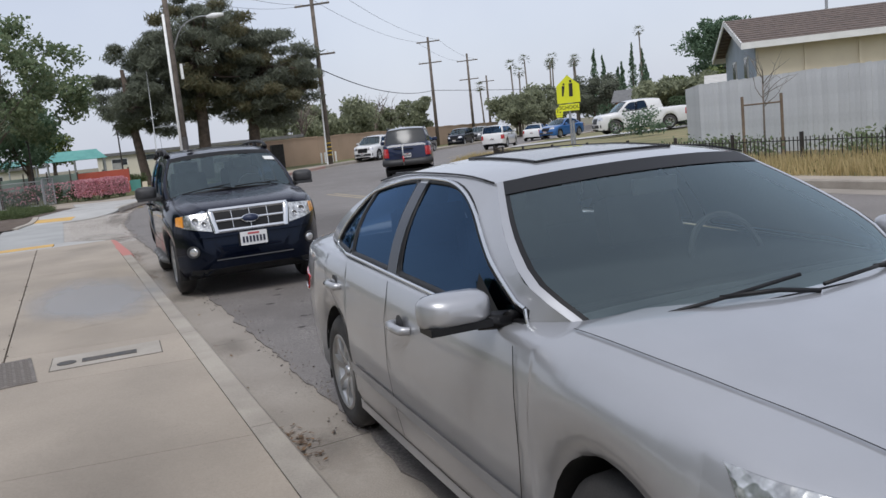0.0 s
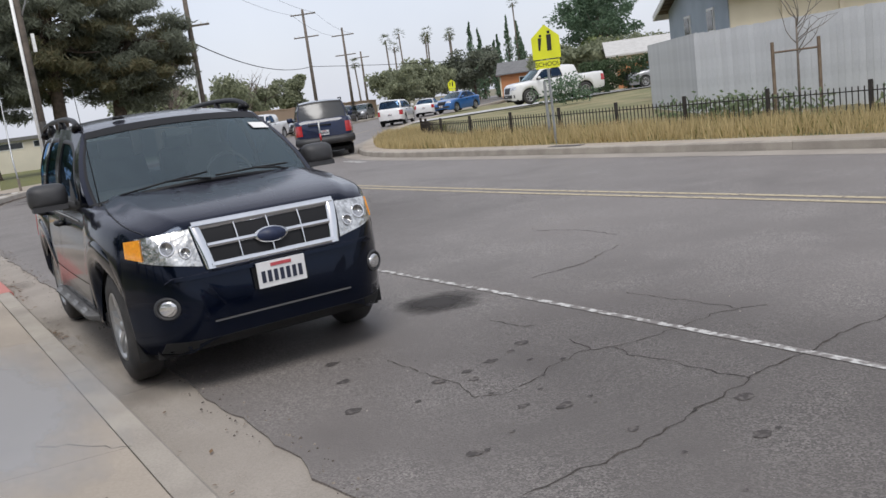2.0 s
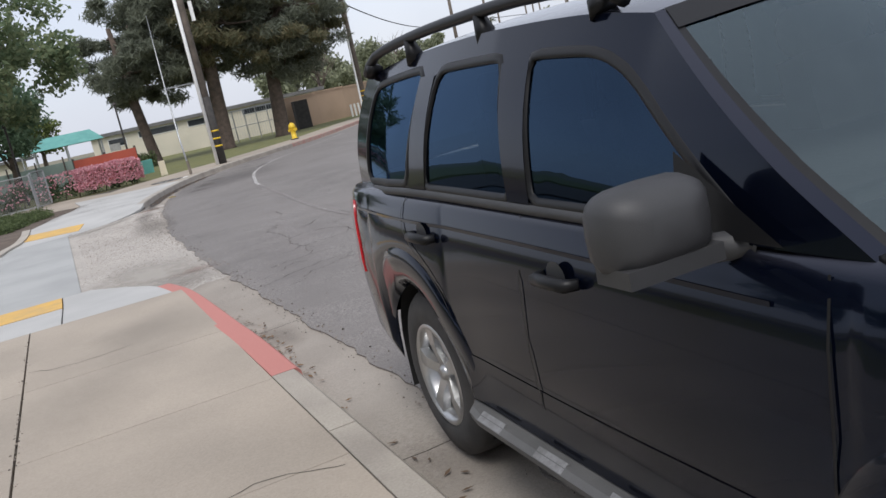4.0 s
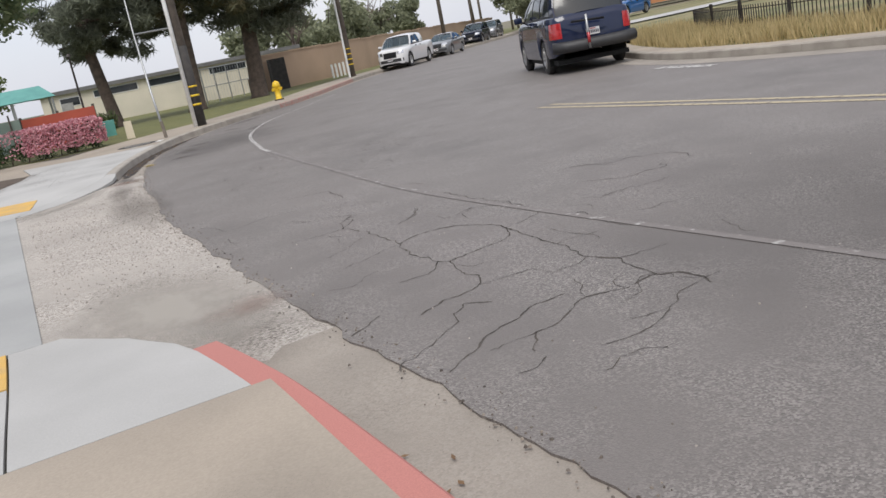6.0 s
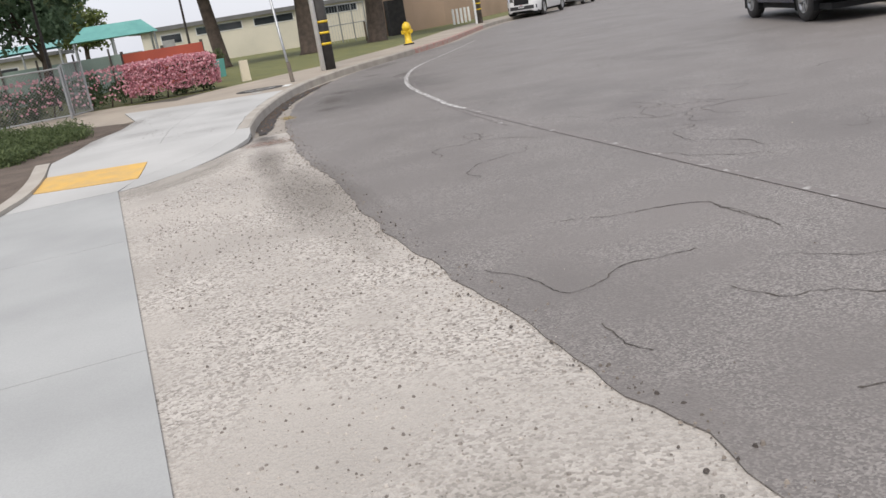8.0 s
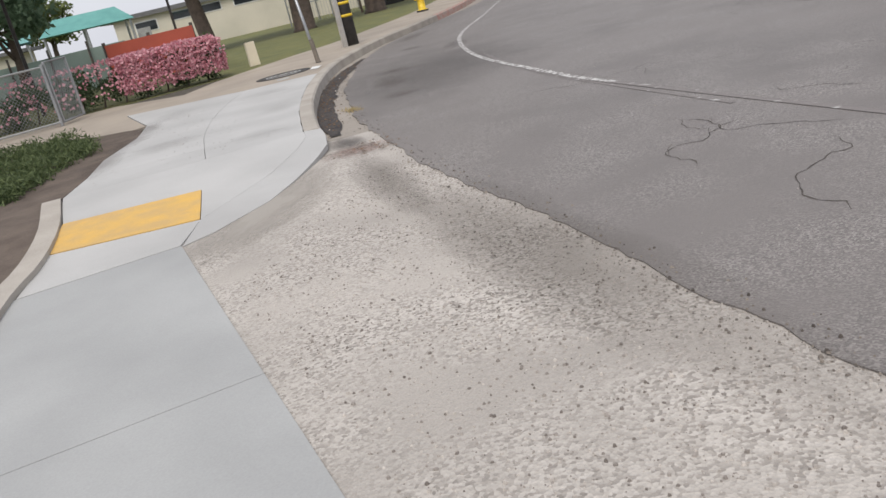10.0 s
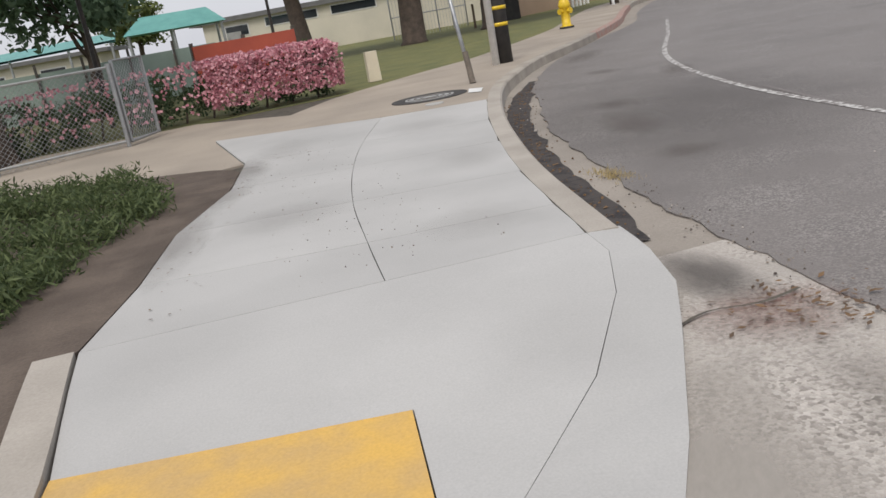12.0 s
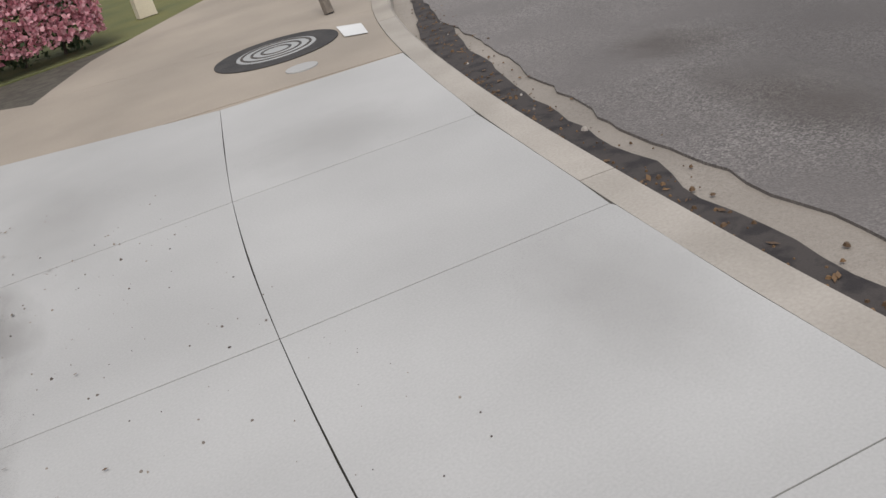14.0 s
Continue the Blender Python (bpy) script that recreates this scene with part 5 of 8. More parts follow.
def suv_near():
    c = Car("parked_suv", "black-blue compact SUV parked at the kerb, chrome grille, dusty bonnet", "car", pose(1.185, 2.38, 0, 0, 0, -1.6), SUV, M["navy"])
    F = (0, 1, 0)
    # grille: mesh, chrome bars, badge
    gr = c.drape([(-0.39, 0, 0.745), (0.39, 0, 0.745), (0.42, 0.1, 0.985), (-0.42, 0.1, 0.985)], F, 14, 6, 0.006, "grille", M["trim_black"], "black grille mesh in a chrome frame")

    def bar(x0, z0, x1, z1, r, nm="grille_bar"):
        pts = []
        for k in range(9):
            x, z = x0 + (x1 - x0) * k / 8, z0 + (z1 - z0) * k / 8
            hit = c.bvh.ray_cast(Vector((x, -2, z)), Vector(F))[0]
            pts.append(hit + Vector((0, -0.012, 0)))
        bb = Build()
        rows = [[p + Vector((dx, -dy, dz)) for dx, dy, dz in (((0, 0, -r), (0, 0.012, -r * 0.7), (0, 0.012, r * 0.7), (0, 0, r)) if abs(x1 - x0) > abs(z1 - z0) else ((-r, 0, 0), (-r * 0.7, 0.012, 0), (r * 0.7, 0.012, 0), (r, 0, 0)))] for p in pts]
        bb.grid(rows)
        c.add(nm, bb, M["chrome"], "chrome bar", True, gr)

    bar(-0.45, 0.983, 0.45, 0.983, 0.028)
    bar(-0.39, 0.745, 0.39, 0.745, 0.024)
    bar(-0.39, 0.865, 0.39, 0.865, 0.016)
    for s in (-1, 1):
        bar(s * 0.395, 0.735, s * 0.435, 0.99, 0.03)
        bar(s * 0.2, 0.75, s * 0.205, 0.975, 0.005)
    bar(0.0, 0.75, 0.0, 0.975, 0.005)
    hit = c.bvh.ray_cast(Vector((0, -2, 0.862)), Vector(F))[0]
    for nm, k, mt, off in (("badge_ring", 1.0, "chrome", 0.03), ("badge", 0.86, "logo_blue", 0.036)):
        bb = Build()
        el = [(0.105 * k * math.cos(a), 0.047 * k * math.sin(a)) for a in np.linspace(0, 2 * math.pi, 28, endpoint=False)]
        lean = 0.45
        bb.rings([[(x, hit.y - o + z * lean, hit.z + z) for x, z in el] for o in (0.0, off)])
        c.add(nm, bb, M[mt], "plain oval badge", True, gr)
    for s in (-1, 1):
        d = (-s, 0, 0)
        X = s * 0.9
        hl = c.drape([(s * 0.45, 0, 0.755), (s * 0.735, 0.3, 0.825), (s * 0.735, 0.3, 0.96), (s * 0.47, 0.1, 0.975)], (-s * 0.25, 1, 0), 12, 8, 0.008, "headlamp", M["lamp_base"], "large clear headlamp with amber corner", 0.02)
        c.drape([(s * 0.73, 0.2, 0.83), (s * 0.79, 0.34, 0.85), (s * 0.79, 0.34, 0.945), (s * 0.735, 0.2, 0.955)], (-s * 0.6, 1, 0), 6, 6, 0.014, "indicator", M["amber"], "amber corner lens", 0.01, hl)
        for cx, cz, rr_, nm in ((0.615, 0.89, 0.046, "reflector_bowl"), (0.52, 0.85, 0.036, "bulb_bowl")):
            h = c.bvh.ray_cast(Vector((s * cx, -2, cz)), Vector(F))[0]
            bb = Build()
            ring = [(math.cos(a), math.sin(a)) for a in np.linspace(0, 2 * math.pi, 22, endpoint=False)]
            bb.rings([[(h.x + q * rr_ * k, h.y - dy + q2 * rr_ * k * 0.35 + abs(0) , h.z + q2 * rr_ * k) for q, q2 in ring] for k, dy in ((1, 0.016), (0.9, 0.018), (0.7, 0.014), (0.25, 0.012))])
            c.add(nm, bb, M["lamp_refl"], "", True, hl)
        # fog lamp
        h = c.bvh.ray_cast(Vector((s * 0.672, -2, 0.545)), Vector(F))[0]
        bb = Build()
        ring = [(math.cos(a), math.sin(a)) for a in np.linspace(0, 2 * math.pi, 22, endpoint=False)]
        bb.rings([[(h.x + q * k * 0.055, h.y + q * s * 0.03 * k - dy, h.z + q2 * k * 0.055) for q, q2 in ring] for k, dy in ((1.25, 0.0), (1.2, 0.02), (1.0, 0.022), (0.95, 0.012))])
        fog = c.add("fog_lamp", bb, M["plastic"], "round fog lamp")
        bb = Build()
        bb.rings([[(h.x + q * k * 0.055, h.y + q * s * 0.03 * k - dy, h.z + q2 * k * 0.055) for q, q2 in ring] for k, dy in ((0.97, 0.018), (0.7, 0.026), (0.3, 0.03), (0.02, 0.031))])
        c.add("fog_lens", bb, M["lamp_refl"], "", True, fog)
        # doors
        for pts in ([(X, 1.27, 1.1), (X, 1.26, 0.8), (X, 1.3, 0.42)], [(X, 2.41, 1.13), (X, 2.41, 0.7), (X, 2.4, 0.42)], [(X, 3.36, 1.14), (X, 3.33, 1.02), (X, 3.12, 0.88), (X, 2.98, 0.72), (X, 2.94, 0.42)], [(X, 1.36, 0.4), (X, 2.98, 0.4)]):
            c.seam(pts, d, 0.007)
        c.seam([(X, 1.4, 1.03), (X, 2.4, 1.05), (X, 4.0, 1.065)], d, 0.012, "shoulder_line", M["navy"], 0.006)
        for y, z in ((2.17, 0.975), (3.14, 1.01)):
            c.handle(s, y, z, M["trim_black"])
        c.mirror(s, (s * 1.01, 1.52, 1.215), (0.26, 0.14, 0.18), M["plastic"], M["plastic"])
        bb = Build()
        bb.add([(s * 0.852, 1.36, 1.14), (s * 0.856, 1.66, 1.15), (s * 0.832, 1.66, 1.32)], [(0, 1, 2)])
        c.add("mirror_foot", bb, M["trim_black"], "", False)
        # running board with grey tread pads, sill cladding above it
        bb = Build()
        sec = ((0.8, 0.335), (0.915, 0.33), (0.945, 0.35), (0.95, 0.375), (0.93, 0.39), (0.8, 0.4))
        bb.rings([[(s * (0.8 + (x - 0.8) * k), y, z) for x, z in sec] for y, k in ((1.24, 0.35), (1.34, 0.9), (1.42, 1.0), (2.84, 1.0), (2.93, 0.9), (3.02, 0.35))])
        st = c.add("running_board", bb, M["plastic_grey"], "dull grey running board", False)
        for y in (1.55, 1.95, 2.35, 2.75):
            bb = Build()
            bb.box((s * 0.93, y, 0.385), (0.04, 0.17, 0.008), pose(0, 0, 0, 0, s * 35, 0))
            c.add("tread_pad", bb, M["tread"], "worn grey tread pad", False, st)
        c.seam([(X, 1.3, 0.5), (X, 2.1, 0.49), (X, 2.95, 0.5)], d, 0.18, "door_cladding", M["navy"], 0.009)
        # raised wheel arch flares
        for a in SUV["axles"]:
            bb = Build()
            R, zc = SUV["arch"], SUV["rad"] + 0.01
            t0, t1 = (-6, 158) if a < 2 else (28, 186)
            rows = []
            for k in range(31):
                t = radians(t0 + (t1 - t0) * k / 30)
                f = min(1.0, (t - radians(t0)) / 0.9, (radians(t1) - t) / 0.9)
                row = []
                for rr_, dx in ((R - 0.025, -0.05), (R - 0.004, 0.0), (R + 0.008, 0.016), (R + 0.05, 0.026), (R + 0.1, 0.028), (R + 0.14, 0.02), (R + 0.165, -0.01)):
                    y, z = a + rr_ * math.cos(t), max(0.31, zc + rr_ * math.sin(t))
                    row.append((s * (c.w(min(max(y, 0.02), 4.38)) + dx * f - 0.012 * (1 - f)), y, z))
                rows.append(row)
            bb.grid(rows)
            c.add("wheel_arch_flare", bb, M["navy"], "raised wheel arch flare")
        # roof rail
        bb = Build()
        rl = [(s * 0.655, y, z) for y, z in ((1.98, 1.66), (2.12, 1.71), (2.5, 1.745), (3.3, 1.75), (3.85, 1.72), (4.02, 1.65))]
        bb.tube([tuple(q) for q in curve(rl, 0.1)], 0.021, 8)
        rr0 = c.add("roof_rail", bb, M["trim_black"], "raised black roof rail")
        for y in (2.08, 2.75, 3.4, 3.92):
            bb = Build()
            bb.tube([(s * 0.65, y, 1.65), (s * 0.655, y + 0.03, 1.74 if 2.3 < y < 3.8 else 1.69)], [0.045, 0.022], 8)
            c.add("rail_foot", bb, M["trim_black"], "", True, rr0)
        c.drape([(s * 0.88, 4.05, 0.75), (s * 0.76, 4.38, 0.75), (s * 0.76, 4.38, 1.07), (s * 0.88, 4.12, 1.09)], (-s, -0.5, 0), 6, 6, 0.008, "tail_lamp", M["red_lens"], "red tail lamp", 0.012)
        c.seam([(s * 0.7, 0.2, 1.3), (s * 0.765, 0.4, 1.3), (s * 0.765, 0.8, 1.3), (s * 0.715, 1.32, 1.3)], (0, 0, -1), 0.008)
        bb = Build()
        bb.box((s * 0.3, 0.9, 1.142), (0.025, 0.03, 0.012))
        c.add("washer_jet", bb, M["trim_black"], "", False)
    # bumper parts, plate, aerial
    c.drape([(-0.44, 0, 0.425), (0.44, 0, 0.425), (0.44, 0, 0.436), (-0.44, 0, 0.436)], F, 14, 1, 0.012, "intake_lip", M["plastic_grey"], "scuffed pale lip")
    c.drape([(-0.66, 0, 0.69), (0.66, 0, 0.69), (0.62, 0, 0.715), (-0.62, 0, 0.715)], F, 18, 2, 0.03, "bumper_ledge", M["navy"], "bumper ledge below the grille", 0.035)
    c.drape([(-0.72, 0.1, 0.265), (0.72, 0.1, 0.265), (0.7, 0.05, 0.335), (-0.7, 0.05, 0.335)], F, 18, 3, 0.008, "chin", M["well"], "dull black lower bumper", 0.02)
    c.drape([(-0.17, 0, 0.56), (0.17, 0, 0.56), (0.17, 0, 0.72), (-0.17, 0, 0.72)], F, 4, 4, 0.02, "plate_holder", M["trim_black"], "", 0.04)
    c.plate(-0.03, 0.637)
    bb = Build()
    bb.tube([(-0.76, 1.08, 1.09), (-0.76, 1.08, 1.14)], 0.014, 8)
    an = c.add("aerial", bb, M["trim_black"], "thin black aerial")
    bb = Build()
    bb.tube([(-0.76, 1.08, 1.14), (-0.765, 1.2, 1.9)], [0.004, 0.002], 6)
    c.add("aerial_mast", bb, M["trim_black"], "", True, an)
    bb = Build()
    bb.tube([(-0.35, 2.05, 1.69), (-0.35, 2.05, 1.715)], [0.05, 0.035], 10)
    c.add("roof_cap", bb, M["trim_black"])
    bb = Build()
    bb.tube([tuple(Vector(q) + Vector((0, -0.012, 0.002))) for q in c.screen[0]], 0.016, 6)
    c.add("cowl", bb, M["trim_black"])
    bb = Build()
    r9 = c.screen[8]
    bb.add([tuple(Vector(r9[k]) + Vector((0, -0.012, 0.004))) for k in (11, 12)] + [tuple(Vector(c.screen[7][k]) + Vector((0, -0.012, 0.004))) for k in (12, 11)], [(0, 1, 2, 3)])
    c.add("windscreen_sticker", bb, M["white_trim"], "", False)
    return c


sedan_near()
suv_near()


def stretched(P, L, W, H, rad=None, **kw):
    """The proportions of P at another length, half width and height."""
    fy, fw, fz = L / P["L"], W, H
    Q = dict(P)
    for key in ("w", "zs", "zt", "zb", "belt", "rail", "xb", "xr"):
        k = fw if key in ("w", "xb", "xr") else fz
        Q[key] = [(a * fy, b * k) for a, b in P[key]]
    Q["L"], Q["axles"], Q["deck"] = L, tuple(a * fy for a in P["axles"]), tuple(a * fy for a in P["deck"])
    Q["cols"] = [(a * fy, b * fy, c) for a, b, c in P["cols"]]
    Q["wins"] = [(k, [(y * fy, v) for y, v in cs], rad) for k, cs, rad in P["wins"]]
    Q["seats"] = tuple(a * fy for a in P["seats"])
    if rad:
        Q["arch"] = P["arch"] * rad / P["rad"]
        Q["rim"] = P["rim"] * rad / P["rad"]
        Q["rad"] = rad
    Q.update(kw)
    return Q


def plain_lamps(c, front=True, rear=True):
    """Head and tail lamps, grille and plates of a car seen from further off."""
    P = c.P
    L, W = P["L"], P["w"][5][1]
    zs = P["zs"][4][1]
    for s in (-1, 1):
        if front:
            c.drape([(s * 0.45 * W, 0, zs * 0.78), (s * 0.85 * W, 0.2, zs * 0.8), (s * 0.85 * W, 0.2, zs * 0.95), (s * 0.48 * W, 0.1, zs * 0.95)], (-s * 0.2, 1, 0), 5, 4, 0.01, "headlamp", M["lamp_refl"])
        if rear:
            c.drape([(s * W, L - 0.22, zs * 0.74), (s * W * 0.72, L, zs * 0.74), (s * W * 0.72, L, zs * 1.05), (s * W, L - 0.16, zs * 1.05)], (-s * 0.6, -1, 0), 5, 4, 0.012, "tail_lamp", M["red_lens"])
        c.mirror(s, (s * (W + 0.12), P["cols"][1][0] + 0.12, P["belt"][1][1] + 0.1), (0.22, 0.12, 0.16), c.paint, M["trim_black"])
        for y in (P["cols"][2][0] - 0.2, P["cols"][4][0] - 0.1):
            c.handle(s, y, P["belt"][1][1] - 0.1, M["trim_black"])
    if front:
        c.drape([(-0.4 * W, 0, zs * 0.62), (0.4 * W, 0, zs * 0.62), (0.42 * W, 0.1, zs * 0.92), (-0.42 * W, 0.1, zs * 0.92)], (0, 1, 0), 6, 4, 0.012, "grille", M["trim_black"])
        c.drape([(-0.8 * W, 0, zs * 0.4), (0.8 * W, 0, zs * 0.4), (0.8 * W, 0, zs * 0.56), (-0.8 * W, 0, zs * 0.56)], (0, 1, 0), 8, 3, 0.02, "bumper", M["plastic"])
        c.plate(-0.05, zs * 0.55)
    if rear:
        c.plate(L + 0.02, zs * 0.78, 0, 0, 1)


def big_suv():
    P = stretched(SUV, 5.25, 1.11, 1.13, 0.4, axles=(1.0, 4.02), rim_mat="alloy", spokes=6, flare=0.01, side_glass="glass_dark")
    m = Matrix.Translation((12.05, 24.45, 0)) @ pose(0, 0, 0, 0, 0, -24) @ pose(0, 0, 0, 0, 0, 180) @ pose(0, -4.02, 0)
    c = Car("parked_large_suv", "dark blue full-size SUV parked across the street", "car", m, P, M["dark_blue"])
    plain_lamps(c, True, True)
    for s in (-1, 1):
        bb = Build()
        bb.tube([(s * 0.72, 2.5, 1.88), (s * 0.72, 2.7, 1.95), (s * 0.72, 4.6, 1.94), (s * 0.72, 4.75, 1.87)], 0.02, 6)
        c.add("roof_rail", bb, M["trim_black"])
    bb = Build()
    bb.tube([(-0.95, 5.2, 0.62), (-0.6, 5.3, 0.6), (0.6, 5.3, 0.6), (0.95, 5.2, 0.62)], 0.13, 8)
    c.add("rear_bumper", bb, M["plastic"], "dark rear bumper")
    # folded rack at the back: post with a red and white band, cross arm
    bb = Build()
    bb.tube([(0.15, 5.42, 0.5), (0.15, 5.42, 1.25)], 0.03, 8)
    rk = c.add("hitch_rack", bb, M["steel"], "folded metal rack on the tow hitch")
    bb = Build()
    bb.tube([(0.15, 5.43, 0.62), (0.15, 5.43, 0.85)], 0.036, 8)
    c.add("red_band", bb, M["red_lens"], "", True, rk)
    bb = Build()
    bb.tube([(-0.25, 5.42, 1.1), (0.5, 5.42, 1.14)], 0.025, 8)
    c.add("cross_arm", bb, M["trim_black"], "", True, rk)
    bb = Build()
    bb.tube([(0.15, 5.2, 0.5), (0.15, 5.42, 0.5)], 0.03, 8)
    c.add("hitch_bar", bb, M["trim_black"], "", True, rk)


def pickup(name, label, m, paint, L=5.6):
    """A crew-cab pickup: cab at the front, open bed behind."""
    P = stretched(SUV, L, 1.08, 1.09, 0.4, axles=(0.98, L - 1.2), rim_mat="alloy", spokes=6, arch=0.46)
    s = 0.72
    P["belt"] = [(a * s + 0.1, b) for a, b in P["belt"]]
    P["rail"] = [(a * s + 0.1, b) for a, b in P["rail"]]
    P["xb"] = [(a * s + 0.1, b) for a, b in P["xb"]]
    P["xr"] = [(a * s + 0.1, b) for a, b in P["xr"]]
    P["cols"] = [(a * s + 0.1, b * s + 0.1, k if k != "quarter" else "paint") for a, b, k in P["cols"]]
    P["wins"] = [(k, [(y * s + 0.1, v) for y, v in cs], rad) for k, cs, rad in P["wins"][:2]]
    P["deck"] = (P["deck"][0], L - 0.12)
    P["seats"] = tuple(a * s + 0.1 for a in P["seats"])
    c = Car(name, label, "pickup truck", m, P, paint, "", False)
    plain_lamps(c)
    return c


def facing(x, y, deg, L, away=False):
    """Place a car with its middle at x, y. deg: the way its front looks, clockwise from +y."""
    return Matrix.Translation((x, y, 0)) @ pose(0, 0, 0, 0, 0, -deg + 180) @ pose(0, -L / 2, 0)


big_suv()
pickup("parked_pickup", "white crew-cab pickup parked by the beige wall", facing(21.6, 54.3, 225, 5.6), M["white_car"])
c = Car("parked_car", "grey sedan parked behind the white pickup", "car", facing(27.6, 60.5, 224, 4.7), stretched(SEDAN, 4.7, 1, 1), M["grey_car"], "cars far down the street", False)
plain_lamps(c)
c = Car("parked_car", "dark SUV parked far down the street", "car", facing(38, 74.0, 222, 4.8), stretched(SUV, 4.8, 1.05, 1.05), M["navy"], "cars far down the street", False)
plain_lamps(c)
c = Car("parked_car", "dark SUV parked far down the street", "car", facing(43.5, 80.5, 222, 4.8), stretched(SUV, 4.8, 1.05, 1.05), M["grey_car"], "cars far down the street", False)
plain_lamps(c)
c = Car("parked_car", "white SUV parked on the far side of the street", "car", facing(28.8, 48.0, 42, 4.6), stretched(SUV, 4.6, 1.0, 0.98), M["white_car"], "cars far down the street", False)
plain_lamps(c)
c = Car("parked_car", "pale sedan parked on the far side of the street", "car", facing(39.0, 60.0, 42, 4.7), stretched(SEDAN, 4.7, 1, 1), M["white_car"], "cars far down the street", False)
plain_lamps(c)
mt = Matrix.Translation((0, 0, 0.46))
c = Car("parked_car", "bright blue hatchback parked on a driveway", "car", Matrix.Translation((0, 0, 0.2)) @ facing(37.0, 52.6, 250, 4.3), stretched(SEDAN, 4.3, 0.97, 1.02), M["blue_car"], "cars in the yards", False)
plain_lamps(c)
pickup("parked_pickup", "white pickup parked in the yard behind the iron fence", mt @ facing(30.4, 33.6, 288, 5.4), M["white_car"], 5.4)
c = Car("parked_car", "silver sedan parked beside an orange wall", "car", mt @ facing(38.5, 33.0, 300, 4.7), stretched(SEDAN, 4.7, 1, 1), M["silver"], "cars in the yards", False)
plain_lamps(c)


# ---- plants ----
def leaves(b, r, centre, radii, n, size, thin=0.5, shell=0.55, up=0.0):
    """n small leaves in a lumpy ball; more of them near its skin."""
    cx, cy, cz = centre
    for _ in range(n):
        while True:
            d = Vector((r.uniform(-1, 1), r.uniform(-1, 1), r.uniform(-1, 1)))
            if 0.05 < d.length < 1:
                break
        d = d.normalized() * (shell + (1 - shell) * r.random()) * (0.85 + 0.3 * r.random())
        p = Vector((cx + d.x * radii[0], cy + d.y * radii[1], cz + d.z * radii[2]))
        u = Vector((r.uniform(-1, 1), r.uniform(-1, 1), r.uniform(-1, 1) + up)).normalized()
        v = u.orthogonal().normalized()
        v.rotate(Matrix.Rotation(r.uniform(0, 6.28), 3, u))
        s = size * r.uniform(0.6, 1.3)
        b.add([p - u * s / 2, p + v * s * thin / 2, p + u * s / 2, p - v * s * thin / 2], [(0, 1, 2, 3)])


def limb(b, r, p0, d, length, rad, n=5, bend=0.25):
    """A crooked tapering limb; returns its points."""
    pts, p, d = [Vector(p0)], Vector(p0), Vector(d).normalized()
    for k in range(n):
        d = (d + Vector((r.uniform(-bend, bend), r.uniform(-bend, bend), r.uniform(-bend, bend)))).normalized()
        p = p + d * length / n
        pts.append(p)
    b.tube(pts, [rad * (1 - 0.8 * k / n) for k in range(n + 1)], 7)
    return pts


def tree(name, label, x, y, z0, trunk, crown_c, crown_r, lumps, per, size, bark, leaf, seed, lean=(0, 0), lump_r=0.35, thin=0.5, limbs=6, leaf2=None, category="tree", flat=1.0, group=""):
    """A trunk with limbs and a crown of many clumps of leaves."""
    r = random.Random(seed)
    t = thing(name, label, category, pose(x, y, z0), group)
    h, rad = trunk
    b = Build()
    top = Vector((lean[0], lean[1], h))
    mid = top * 0.5 + Vector((r.uniform(-0.1, 0.1) * h * 0.2, 0, 0))
    b.tube([(0, 0, -0.05), (0.01, 0, 0.12), tuple(mid * 0.5), tuple(mid), tuple(top * 0.8), tuple(top)], [rad * 1.35, rad * 1.08, rad * 0.95, rad * 0.85, rad * 0.65, rad * 0.4], 10)
    cc = Vector(crown_c)
    spots = []
    for _ in range(lumps):
        while True:
            d = Vector((r.uniform(-1, 1), r.uniform(-1, 1), r.uniform(-0.9, 1)))
            if 0.25 < d.length < 1:
                break
        spots.append(cc + Vector((d.x * crown_r[0], d.y * crown_r[1], d.z * crown_r[2])))
    for k in range(limbs):
        target = spots[k % len(spots)]
        start = mid.lerp(top, r.uniform(-0.2, 1.0))
        v = target - start
        pts = limb(b, r, start, v, v.length * 0.9, rad * r.uniform(0.28, 0.45), 6, 0.18)
        v2 = spots[(k * 7 + 3) % len(spots)] - pts[3]
        limb(b, r, pts[3], v2, min(v2.length, crown_r[0]) * 0.7, rad * 0.16, 4, 0.25)
    part("trunk", b, bark, t, "", True)
    lb, lb2 = Build(), Build()
    for k, s in enumerate(spots):
        rr = lump_r * (crown_r[0] + crown_r[2]) / 2 * r.uniform(0.65, 1.25)
        leaves(lb2 if (leaf2 and k % 4 == 0) else lb, r, s, (rr * 1.15, rr * 1.15, rr * 0.8 * flat), int(per * r.uniform(0.7, 1.3)), size, thin, 0.35)
    part("crown", lb, leaf, t, "", False, False)
    if leaf2:
        part("crown", lb2, leaf2, t, "", False, False)
    return t


